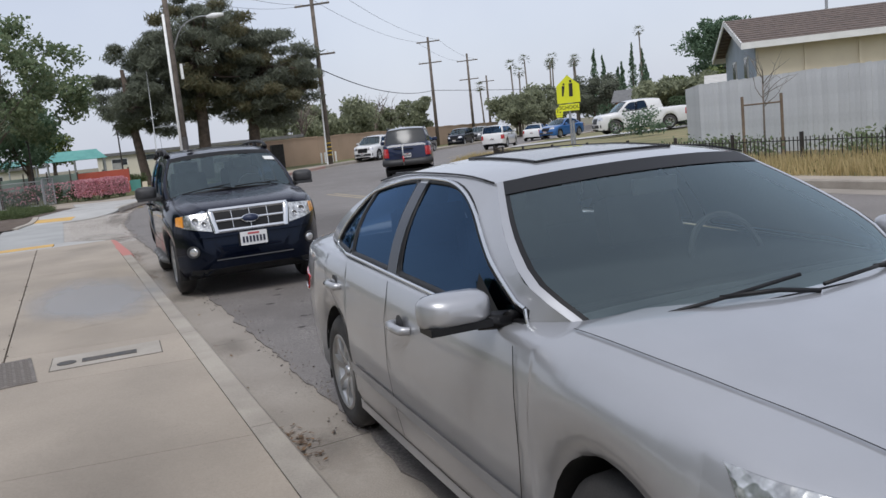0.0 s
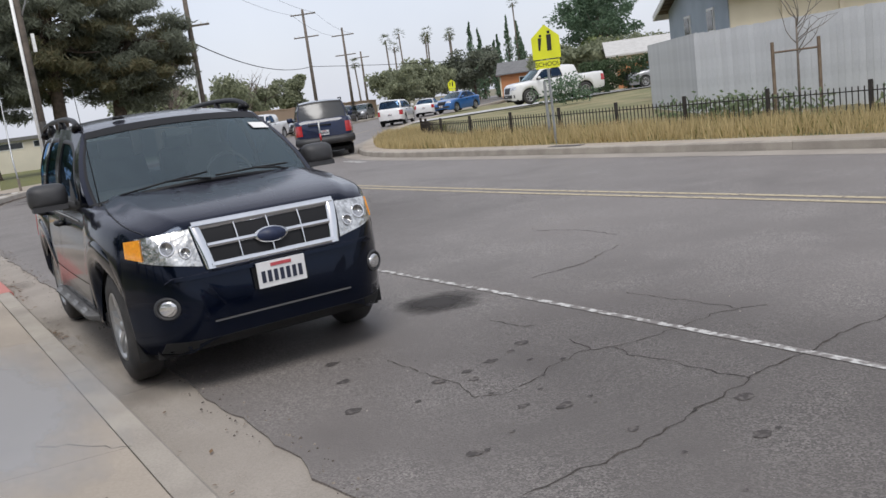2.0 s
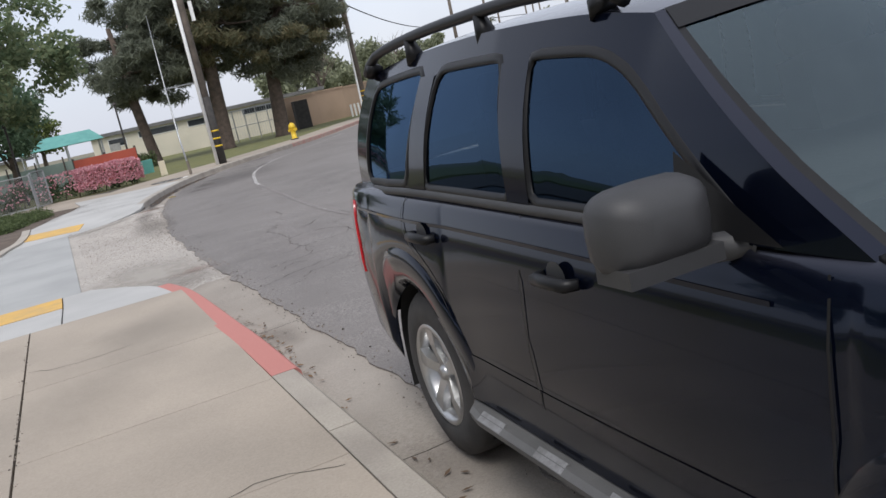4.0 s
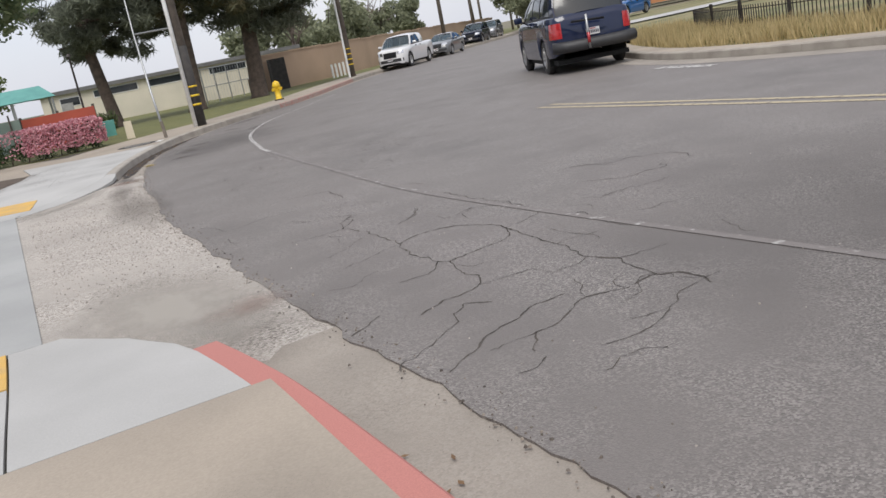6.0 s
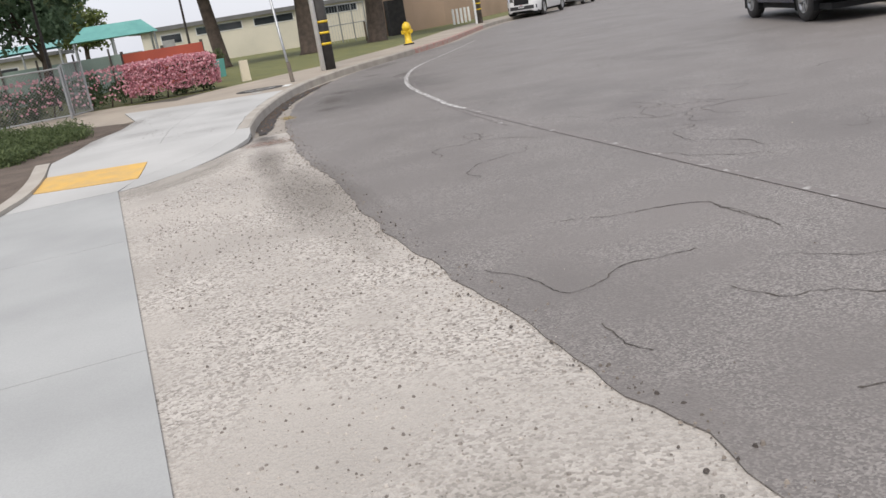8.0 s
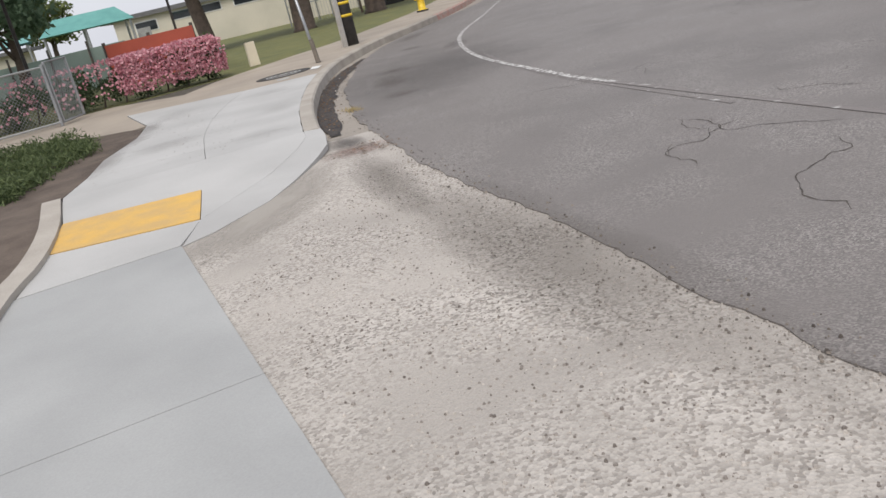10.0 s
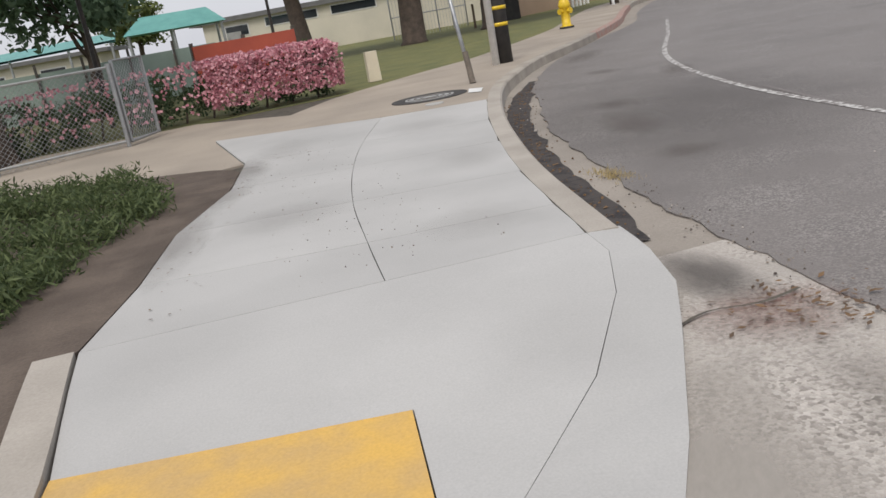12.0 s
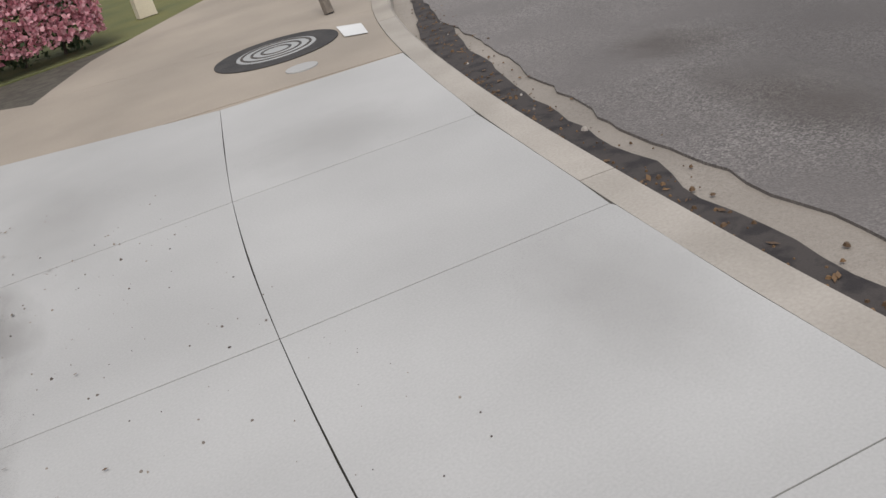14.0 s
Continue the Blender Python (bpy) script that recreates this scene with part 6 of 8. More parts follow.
def cypress(x, y, z0, h, rad, seed, group):
    r = random.Random(seed)
    t = thing("cypress", "tall narrow dark green cypress far off", "tree", pose(x, y, z0), group)
    b = Build()
    b.tube([(0, 0, -0.05), (0, 0, h * 0.5), (0, 0, h * 0.95)], [0.25, 0.15, 0.03], 6)
    part("trunk", b, M["bark"], t)
    b = Build()
    for k in range(16):
        q = k / 15
        rr = rad * (1 - q ** 1.7) * (0.75 + 0.5 * math.sin(min(q * 4, 1.57))) * 0.8 + 0.1
        leaves(b, r, (r.uniform(-0.1, 0.1), r.uniform(-0.1, 0.1), 0.6 + q * (h - 0.6)), (rr, rr, h / 18), 60, 0.5, 0.45, 0.4, 1.5)
    part("crown", b, M["leaf_dark"], t, "", False, False)


def fan_palm(x, y, z0, h, seed, group, scale=1.0, label="slender tall palm far off"):
    r = random.Random(seed)
    t = thing("palm_tree", label, "palm tree", pose(x, y, z0), group)
    b = Build()
    lx, ly = r.uniform(-0.3, 0.3), r.uniform(-0.3, 0.3)
    b.tube([(0, 0, -0.05), (lx * 0.4, ly * 0.4, h * 0.5), (lx, ly, h)], [0.24 * scale, 0.17 * scale, 0.15 * scale], 7)
    part("trunk", b, M["bark_grey"], t, "", True)
    b = Build()
    for k in range(34):
        a, e = r.uniform(0, 6.28), r.uniform(-0.9, 1.2)
        d = Vector((math.cos(a) * math.cos(e), math.sin(a) * math.cos(e), math.sin(e)))
        p = Vector((lx, ly, h)) + d * 0.7 * scale
        side_v = d.cross(Vector((0, 0, 1))).normalized()
        for q in range(7):
            f = (q - 3) / 3
            tip = p + (d + side_v * f * 0.9 + Vector((0, 0, -0.25 - 0.25 * abs(f)))).normalized() * 0.9 * scale
            b.add([p, p + side_v * 0.06 * scale + d * 0.1, tip, p - side_v * 0.06 * scale + d * 0.1], [(0, 1, 2, 3)])
    part("fronds", b, M["palm"], t, "", False, False)


def near_palm(x, y, z0):
    """A stout palm with a shaggy trunk and long feather fronds."""
    r = random.Random(41)
    t = thing("palm_tree", "stout palm with a shaggy brown trunk behind the planting bed", "palm tree", pose(x, y, z0))
    b = Build()
    b.tube([(0, 0, -0.05), (0, 0, 0.4), (0.05, 0, 2.2), (0.1, 0, 4.2)], [0.6, 0.48, 0.42, 0.4], 12)
    part("trunk", b, M["bark"], t, "", True)
    for k in range(170):
        a, z = k * 2.4, 0.25 + 4.0 * k / 170
        b = Build()
        d = Vector((math.cos(a), math.sin(a), 0))
        p = Vector((0.05 * z / 2, 0, z)) + d * 0.4
        s = d.cross(Vector((0, 0, 1)))
        b.add([p - s * 0.09, p + s * 0.09, p + d * 0.16 + Vector((0, 0, 0.22)) + s * 0.03, p + d * 0.16 + Vector((0, 0, 0.22)) - s * 0.03], [(0, 1, 2, 3)])
        if k == 0:
            me = None
        part("boot", b, M["bark_grey"], t, "", False, False)
    b = Build()
    for k in range(44):
        a, e = r.uniform(0, 6.28), r.uniform(-0.5, 1.35)
        d = Vector((math.cos(a) * math.cos(e), math.sin(a) * math.cos(e), math.sin(e)))
        p, pts = Vector((0.1, 0, 4.3)), []
        for q in range(9):
            pts.append(p.copy())
            p = p + d * 0.3
            d = (d + Vector((0, 0, -0.11))).normalized()
        b.tube(pts, [0.03 * (1 - q / 10) for q in range(9)], 4)
        for q in range(2, 9):
            side_v = (pts[q] - pts[q - 1]).cross(Vector((0, 0, 1))).normalized()
            for s in (-1, 1):
                for f in (0, 0.5):
                    o = pts[q - 1].lerp(pts[q], f)
                    tip = o + side_v * s * 0.42 + (pts[q] - pts[q - 1]) * 0.7 + Vector((0, 0, -0.14))
                    b.add([o, o + (pts[q] - pts[q - 1]) * 0.12, tip], [(0, 1, 2)])
    part("fronds", b, M["palm"], t, "", False, False)


PINES = "pines on the verge"
tree("pine_tree", "large dark pine with a bare lower trunk on the grass verge", 8.2, 51, 0.12, (9.5, 0.42), (0.6, 0, 7.9), (3.9, 3.5, 4.1), 120, 330, 0.5, M["bark"], M["pine"], 11, (0.4, 0), 0.19, 0.14, 26, M["pine_dry"], flat=0.75, group=PINES)
tree("pine_tree", "large spreading pine with browning needles on the grass verge", 11.6, 51.6, 0.12, (8.0, 0.42), (1.0, 0, 6.4), (4.3, 3.6, 3.5), 120, 330, 0.5, M["bark"], M["pine"], 12, (0.5, 0), 0.19, 0.14, 26, M["pine_dry"], flat=0.75, group=PINES)
tree("pine_tree", "leaning pine with a slim bent trunk on the grass verge", 4.4, 51.5, 0.12, (7.5, 0.3), (0.6, 0, 6.1), (3.0, 3.0, 3.3), 75, 300, 0.5, M["bark"], M["pine"], 13, (-0.6, 0), 0.2, 0.14, 16, flat=0.75, group=PINES)
tree("broadleaf_tree", "tree with sparse olive leaves and thin limbs over the planting bed", -4.2, 37.2, 0.12, (4.2, 0.22), (1.2, -0.4, 5.6), (4.0, 3.2, 2.7), 80, 150, 0.26, M["bark_grey"], M["leaf"], 14, (0.6, 0), 0.22, 0.5, 14)
tree("broadleaf_tree", "small dark round-headed tree by the school fence", -2.3, 43, 0.12, (2.6, 0.16), (-0.3, 0, 3.6), (2.2, 2.2, 1.6), 40, 300, 0.24, M["bark"], M["leaf_dark"], 15, (0.1, 0), 0.36, 0.5, 8)
near_palm(-3.75, 34.95, 0.13)
tree("broadleaf_tree", "light green tree beyond the school roofs", -1.2, 92, 0.1, (2.5, 0.25), (0, 0, 4.6), (2.8, 2.8, 2.2), 26, 110, 0.45, M["bark"], M["leaf_light"], 16, (0, 0), 0.4)
# trees behind the wall and down the street
for k, (x, y, w_, h_, lf, lab) in enumerate([
        (21, 78, 4.2, 5.2, "leaf_far", "brownish green trees behind the wall"), (27, 82, 4.5, 6.2, "leaf_far", "brownish green trees behind the wall"), (34, 92, 4.5, 5.6, "leaf_far", "brownish green trees behind the wall"),
        (52, 86, 3.6, 5.4, "leaf_far", "green street tree far down the street"), (57, 89, 3.8, 5.8, "leaf_far", "green street tree far down the street"), (64, 100, 5, 6.8, "leaf_far", "green street tree far down the street"),
        (44, 100, 3, 6.5, "leaf_far", "green street tree far down the street"), (70, 96, 4, 7.5, "pine", "feathery grey-green tree among the houses"), (88, 120, 6, 6.5, "leaf_far", "green tree among the houses"), (50, 52, 3.8, 3.6, "leaf_far", "round clipped green tree in a front yard"),
        (46, 49, 3.4, 3.4, "leaf_far", "round clipped green tree in a front yard"), (76, 80, 5, 6.0, "leaf_light", "light green tree among the houses"), (95, 90, 6, 6.5, "leaf_far", "dark green tree among the houses")]):
    tree("street_tree", lab, x, y, 0.42 if (y < 62 and x > 40) else -0.1, (h_ * 0.5, 0.2), (0, 0, h_ * 0.66), (w_, w_, h_ * 0.36), 34, 190, 0.5, M["bark"], M[lf], 30 + k, (0, 0), 0.34, 0.5, 5, group="trees far down the street")
tree("eucalyptus_tree", "very tall dark eucalyptus behind the houses", 108, 110, -0.1, (11, 0.6), (0, 0, 11.4), (8, 7, 5), 56, 260, 0.6, M["bark_grey"], M["leaf_dark"], 60, (0.5, 0), 0.28, 0.5, 10)
for k, (x, y, h_, rad) in enumerate(((80.2, 110, 11.2, 1.3), (82.3, 110.5, 10.2, 1.1), (84, 109, 8.2, 1.0), (85.6, 110, 9, 0.9), (87.7, 110, 11.7, 1.2), (89.8, 110, 10.9, 1.3), (91.2, 111, 8.5, 1.6))):
    cypress(x, y, -0.12, h_ + 0.6, rad, 80 + k, "row of cypresses far off")
for k, (x, h_) in enumerate(((65, 10.2), (67.2, 9.2), (69.9, 11.3), (71.6, 9.9), (73, 10.4), (74.6, 11.2), (76.3, 10.0), (78, 10.6), (61.5, 7.5), (89.6, 14.3))):
    fan_palm(x, 110 + (k % 3) * 2, -0.12, h_ + 0.6, 100 + k, "row of tall palms far off", 0.75)
# trees across the lawn beside the pavement, seen only in the cars' glass and paint
for k in range(8):
    tree("lawn_tree", "dark green broad tree beyond the lawn", -13.5 + (k % 3) * 1.2, -17 + k * 4.3, 0.1, (3.0, 0.25), (0, 0, 3.9 + (k % 2) * 0.8), (2.9, 2.7, 2.4), 24, 170, 0.42, M["bark"], M["leaf_dark"], 200 + k, (0, 0), 0.42, 0.5, 5, group="trees beyond the lawn")
# bare trees behind the wall
for k, (x, y, h_) in enumerate(((19.5, 68, 6.2), (33, 86, 6.5), (37, 92, 6.0))):
    r = random.Random(140 + k)
    b = Build()
    for q in range(16):
        a = r.uniform(0, 6.28)
        pts = limb(b, r, (0, 0, h_ * r.uniform(0.3, 0.6)), (math.cos(a) * 0.6, math.sin(a) * 0.6, 1), h_ * 0.5, 0.06, 5, 0.3)
        for j in range(3):
            limb(b, r, pts[2 + j], (r.uniform(-1, 1), r.uniform(-1, 1), 0.8), h_ * 0.25, 0.025, 4, 0.3)
    b.tube([(0, 0, -0.1), (0, 0, h_ * 0.65)], [0.2, 0.1], 7)
    t = thing("bare_tree", "leafless brown tree behind the wall", "tree", pose(x, y, 0.1), "bare trees behind the wall")
    part("crown", b, M["bare"], t, "", True, False)

# young staked tree
t = thing("young_tree", "bare young tree tied between two wooden stakes", "tree", pose(14.3, 7.75, 0.2))
r = random.Random(5)
b = Build()
b.tube([(0, 0, -0.1), (0.02, 0, 1.0), (0.03, 0, 1.9)], [0.03, 0.025, 0.016], 6)
for q in range(12):
    a = r.uniform(0, 6.28)
    pts = limb(b, r, (0.03, 0, r.uniform(1.2, 1.9)), (math.cos(a), math.sin(a), 1.1), r.uniform(0.5, 0.95), 0.011, 5, 0.3)
    limb(b, r, pts[3], (r.uniform(-1, 1), r.uniform(-1, 1), 0.7), 0.3, 0.005, 3, 0.3)
part("trunk", b, M["bark_grey"], t, "", True, False)
for dx, dy in ((-0.33, 0.3), (0.3, -0.27)):
    b = Build()
    b.tube([(dx, dy, -0.1), (dx, dy, 1.5)], 0.035, 7)
    part("stake", b, M["stake"], t, "brown wooden stake")
b = Build()
b.tube([(-0.33, 0.3, 1.3), (0.3, -0.27, 1.3)], 0.02, 5)
part("tie", b, M["stake"], t)

# flowering hedge
r = random.Random(21)
t = thing("flowering_hedge", "clipped green hedge covered with pink blossom", "hedge", pose(0, 0, 0))
b, p, s = Build(), Build(), Build()
for k in range(230):
    x = r.uniform(-8, 1.95)
    y = 35.9 + r.uniform(-0.5, 0.45)
    z = r.uniform(0.2, 0.92)
    leaves(b, r, (x, y, z), (0.24, 0.24, 0.16), 70, 0.075, 0.55, 0.3)
for k in range(6200):
    x = r.uniform(-8, 2.12) if k % 2 else r.uniform(-0.3, 2.15)
    if x < -0.2 and r.random() < 0.62:
        continue
    top = r.random() < 0.45
    y = r.uniform(35.3, 36.3) if top else 35.3 + r.uniform(-0.08, 0.05)
    z = 1.04 + r.uniform(-0.04, 0.06) + 0.05 * noise.noise((x * 2, y * 2, 0)) if top else 0.3 + 0.75 * r.random() ** 0.8
    if x > 1.95:
        y, z = r.uniform(35.4, 36.3), r.uniform(0.3, 1.0)
    leaves(p, r, (x, y, z), (0.03, 0.03, 0.03), 3, 0.062, 0.8, 0.2)
for k in range(22):
    x = -8 + k * 0.46
    s = Build()
    s.tube([(x, 35.85, 0.08), (x + 0.1, 35.9, 0.6)], 0.02, 5)
    part("stem", s, M["bark"], t)
part("foliage", b, M["hedge"], t, "", False, False)
part("blossom", p, M["pink"], t, "pink blossom clusters", False, False)
# low juniper in the bed
b = Build()
for k in range(230):
    u = r.random()
    x, y = -1.25 - 4.2 * r.random() ** 1.3, 25.2 + 4.3 * u
    lim = np.interp(y, [25, 26.5, 28, 29.5, 30.2], [-2.3, -1.75, -1.05, -0.7, -1.3])
    x = min(x, lim - 0.1 * r.random())
    d = min(1.0, (lim - x) * 1.6 + 0.25)
    leaves(b, r, (x, y, 0.16 + 0.22 * d * r.random()), (0.24, 0.24, 0.12), 150, 0.075, 0.22, 0.3, 0.3)
tagged(part("low_shrubs", b, M["juniper"], None, "", False, False), "low spreading green juniper on bare soil", "shrub", kind="stuff")
# shrub by the near driveway corner and bush under the pines
b = Build()
for k in range(50):
    leaves(b, r, (3.6 + r.uniform(-0.5, 0.5), 50 + r.uniform(-0.4, 0.4), 0.3 + r.uniform(0, 0.5)), (0.3, 0.3, 0.25), 30, 0.2, 0.3, 0.3, 1)
solid("low_shrub", b, M["juniper"], "spiky green shrub at the foot of a pine", "shrub")


def blades(name, label, n, place, h, w_, material, seed):
    """Loose grass: n blades at place(r)."""
    r = random.Random(seed)
    b = Build()
    for _ in range(n):
        x, y, z, k = place(r)
        a = r.uniform(0, 6.28)
        hh = h * k * r.uniform(0.5, 1.2)
        d, ln = Vector((math.cos(a), math.sin(a), 0)), Vector((r.uniform(-0.4, 0.4), r.uniform(-0.4, 0.4), 1)) * hh
        p = Vector((x, y, z))
        b.add([p - d * w_, p + d * w_, p + ln], [(0, 1, 2)])
    tagged(part(name, b, material, None, "", False, False), label, "grass", kind="stuff")


def strip_place(o0, o1, y0, y1):
    sel = [i for i in range(len(far)) if y0 < far[i][1] < y1]

    def f(r):
        i = r.choice(sel)
        o = o0 + (o1 - o0) * r.random()
        a, c = far[i], far[min(i + 1, len(far) - 1)]
        d = (c - a) / np.linalg.norm(c - a)
        q = a + (c - a) * r.random() + np.array([d[1], -d[0]]) * o
        return q[0], q[1], yard_z(o) - 0.02, 0.5 + 0.7 * (noise.noise((q[0] * 0.7, q[1] * 0.7, 3)) * 0.5 + 0.5)
    return f


blades("dry_grass", "tall dry straw-coloured grass along the iron fence", 24000, strip_place(0.62, 2.6, -4, 30), 0.42, 0.012, M["straw"], 71)
blades("green_grass", "patchy green weeds among the dry grass", 3500, strip_place(0.8, 3.2, -4, 30), 0.34, 0.014, M["grass"], 72)
b = Build()
r = random.Random(73)
for k in range(60):
    x, y, z, kk = strip_place(2.6, 3.6, -4, 11)(r)
    leaves(b, r, (x, y, z + 0.35), (0.45, 0.45, 0.35), 60, 0.12, 0.5, 0.3)
tagged(part("fence_bushes", b, M["leaf"], None, "", False, False), "low green bushes at the foot of the board fence", "shrub", kind="stuff")
# fallen leaves in the gutters
r = random.Random(74)
b = Build()
for k in range(680):
    if k < 380:
        x, y, z = 0.2 + abs(r.gauss(0, 0.07)), r.choice([r.gauss(8.4, 0.6), r.gauss(8.8, 0.4), r.gauss(5.3, 0.2), r.gauss(-2.9, 0.15), r.uniform(-4, 10)]), -0.008
    elif k < 490:
        i = r.randrange(len(dl))
        x, y, z = dl[i][0] + r.gauss(0, 0.07), dl[i][1], 0.0
    elif k < 590:
        x, y, z = r.gauss(1.05, 0.16), r.gauss(23.1, 0.13), 0.014
    else:
        y = r.uniform(24.6, 30)
        x = np.interp(y, [24, 26.5, 28, 29.5, 31], [-1.62, -1.1, -0.62, -0.36, 0]) + abs(r.gauss(0, 0.25))
        z = 0.153
    a = r.uniform(0, 6.28)
    d, e = Vector((math.cos(a), math.sin(a), r.uniform(-0.2, 0.2))), Vector((-math.sin(a), math.cos(a), r.uniform(0, 0.3)))
    s = r.uniform(0.006, 0.019) * (1.0 if k < 590 else 0.55)
    p0 = Vector((x, y, z + 0.006))
    b.add([p0 - d * s * 1.6, p0 + e * s * 0.6, p0 + d * s * 1.6, p0 - e * s * 0.6], [(0, 1, 2, 3)])
tagged(part("fallen_leaves", b, M["dead_leaf"], None, "", False, False), "scattered brown fallen leaves and twigs", "leaves", kind="stuff")

blades("dry_grass", "small dry tuft growing where gutter and asphalt meet", 420, lambda r: (1.78 + r.gauss(0, 0.05), 25.75 + r.gauss(0, 0.13), -0.005, 1), 0.035, 0.003, M["straw"], 77)


# ---- road markings, cracks, covers ----
def line(name, pts, width, material, label, z=0.0085):
    b = Build()
    c = curve(pts, 0.25)
    b.ribbon(c, width, z)
    return solid(name, b, material, label, "road marking", kind="structure")


line("edge_line", [(3.09, -8), (3.06, 0), (3.03, 3), (2.99, 4.9)], 0.055, M["line_white"], "worn white edge line on the asphalt")
line("edge_line", [(2.99, 4.9), (2.8, 10), (2.67, 14.3), (2.8, 16.5), (2.98, 18.3), (3.08, 19.4), (3.22, 20.8), (3.42, 22.6)], 0.07, M["line_faint"], "nearly worn away white edge line")
line("edge_line", [(3.42, 22.6), (3.64, 24), (4.5, 27.8), (6.08, 31.6), (8.65, 35.5), (11.2, 39.4)], 0.08, M["line_white"], "worn white edge line on the asphalt")
line("edge_line", [(3.05, 20.6), (3.53, 23.8), (4.07, 26.0), (4.6, 27.7)], 0.04, M["line_faint"], "faint older white edge line", 0.0075)
for o in (-0.12, 0.12):
    line("centre_line", [(7.3 + o, -20), (7.2 + o, 0), (7.0 + o, 8), (6.95 + o, 14), (7.05 + o, 19)], 0.1, M["line_yellow"], "worn double yellow centre line")
line("centre_line", [(20.5, 39.5), (23.6, 43.6), (27.8, 48.3)], 0.1, M["line_yellow"], "short worn lane dash further up")
line("stop_bar", [(10.4, 18.6), (10.7, 20.4)], 0.25, M["line_white"], "short worn white bar near the far kerb")


def crack(b, r, p, ang, length, w_, branch, depth=0):
    """A jagged crack that wanders and splits."""
    pts, n, ang0 = [np.array(p, float)], max(3, int(length / 0.06)), ang
    for k in range(n):
        ang += r.gauss(0, 0.5) - 0.25 * (ang - ang0)
        pts.append(pts[-1] + np.array([math.cos(ang), math.sin(ang)]) * length / n)
        if depth < 2 and r.random() < branch:
            crack(b, r, pts[-1], ang + r.choice((-1, 1)) * r.uniform(0.6, 1.4), length * r.uniform(0.25, 0.6), w_ * 0.75, branch * 0.7, depth + 1)
    ok = [q for q in pts if np.interp(q[1], edge[:, 1], edge[:, 0]) + 0.1 < q[0] < 10]
    if len(ok) > 2:
        b.ribbon(ok, [w_ * (0.3 + 0.9 * r.random()) * (1 if 1 < i < len(ok) - 2 else 0.4) for i in range(len(ok))], 0.0065 + 0.0004 * depth)


r = random.Random(90)
b = Build()
def crack_line(pts, w_):
    """A crack through the given turning points, ragged between them."""
    c = curve(pts, 0.03)
    c = np.array([q + 0.035 * np.array([noise.noise((q[0] * 9, q[1] * 9, 3)), noise.noise((q[0] * 9, q[1] * 9, 8))]) + 0.012 * np.array([noise.noise((q[0] * 40, q[1] * 40, 3)), noise.noise((q[0] * 40, q[1] * 40, 8))]) for q in c])
    wd = [w_ * (0.25 + 0.85 * r.random() ** 1.5) * (0.6 + 0.7 * abs(noise.noise((q[0] * 3, q[1] * 3, 5)))) for q in c]
    b.ribbon(c, wd, 0.0066)


# cracks before and beside the parked cars, then the net of cracks at the crossing
crack_line([(1.11, 0.03), (1.32, 0.03), (1.66, 0.01), (1.98, 0.06), (2.31, 0.09), (2.58, 0.14), (2.91, 0.15), (3.17, 0.14), (3.6, 0.18), (3.97, 0.13), (4.6, 0.1)], 0.018)
crack_line([(2.58, 0.14), (2.57, 0.36), (2.57, 0.64), (2.53, 0.85), (2.57, 1.05), (2.46, 1.12), (2.54, 1.37)], 0.018)
crack_line([(2.57, 1.05), (2.78, 1.0), (3.04, 0.98), (3.36, 0.99), (3.55, 0.94), (3.7, 0.83)], 0.014)
crack_line([(3.55, 0.94), (3.54, 1.23), (3.52, 1.53), (3.5, 1.85)], 0.013)
crack_line([(1.63, 2.0), (1.64, 1.58), (1.66, 1.34), (1.62, 1.06), (1.83, 0.98), (2.29, 1.12), (2.46, 1.12)], 0.012)
crack_line([(2.51, 2.18), (2.55, 1.87), (2.61, 1.78)], 0.016)
crack_line([(3.48, 2.89), (4.0, 2.87), (4.38, 3.01), (4.69, 3.11)], 0.02)
crack_line([(4.9, 4.6), (5.1, 4.1), (5.05, 3.5)], 0.02)
crack_line([(1.43, 16.80), (1.78, 16.62), (2.24, 16.41), (2.22, 15.83)], 0.010)
crack_line([(2.76, 14.50), (2.74, 14.06), (2.75, 13.62), (2.76, 13.27), (2.69, 12.80), (2.69, 12.54), (2.80, 12.40)], 0.018)
crack_line([(2.69, 12.80), (2.50, 12.69), (2.27, 12.63)], 0.013)
crack_line([(1.13, 14.27), (1.37, 14.21), (1.61, 14.19), (1.65, 13.60), (1.61, 13.11), (1.54, 12.69), (1.56, 12.36), (1.60, 12.28), (1.82, 12.31), (2.13, 12.40), (2.27, 12.63)], 0.018)
crack_line([(1.61, 14.19), (1.68, 14.50), (1.90, 14.66)], 0.010)
crack_line([(1.61, 13.11), (1.87, 13.23), (2.12, 13.14), (2.25, 12.88), (2.27, 12.63), (2.21, 12.19), (2.18, 11.89), (2.18, 11.76), (2.10, 11.46), (2.18, 11.23), (2.12, 11.09), (2.09, 10.83), (2.18, 10.67), (2.13, 10.47)], 0.020)
crack_line([(2.07, 13.92), (2.21, 14.04), (2.29, 14.23)], 0.012)
crack_line([(2.22, 13.65), (2.25, 13.47), (2.52, 13.59)], 0.009)
crack_line([(1.56, 12.36), (1.44, 12.19), (1.17, 12.15)], 0.013)
crack_line([(1.60, 12.28), (1.51, 11.94), (1.52, 11.79), (1.44, 11.63), (1.27, 11.57), (1.14, 11.54), (0.97, 11.46)], 0.016)
crack_line([(1.44, 11.63), (1.62, 11.60), (1.78, 11.58), (1.83, 11.41), (1.99, 11.39), (2.10, 11.46)], 0.011)
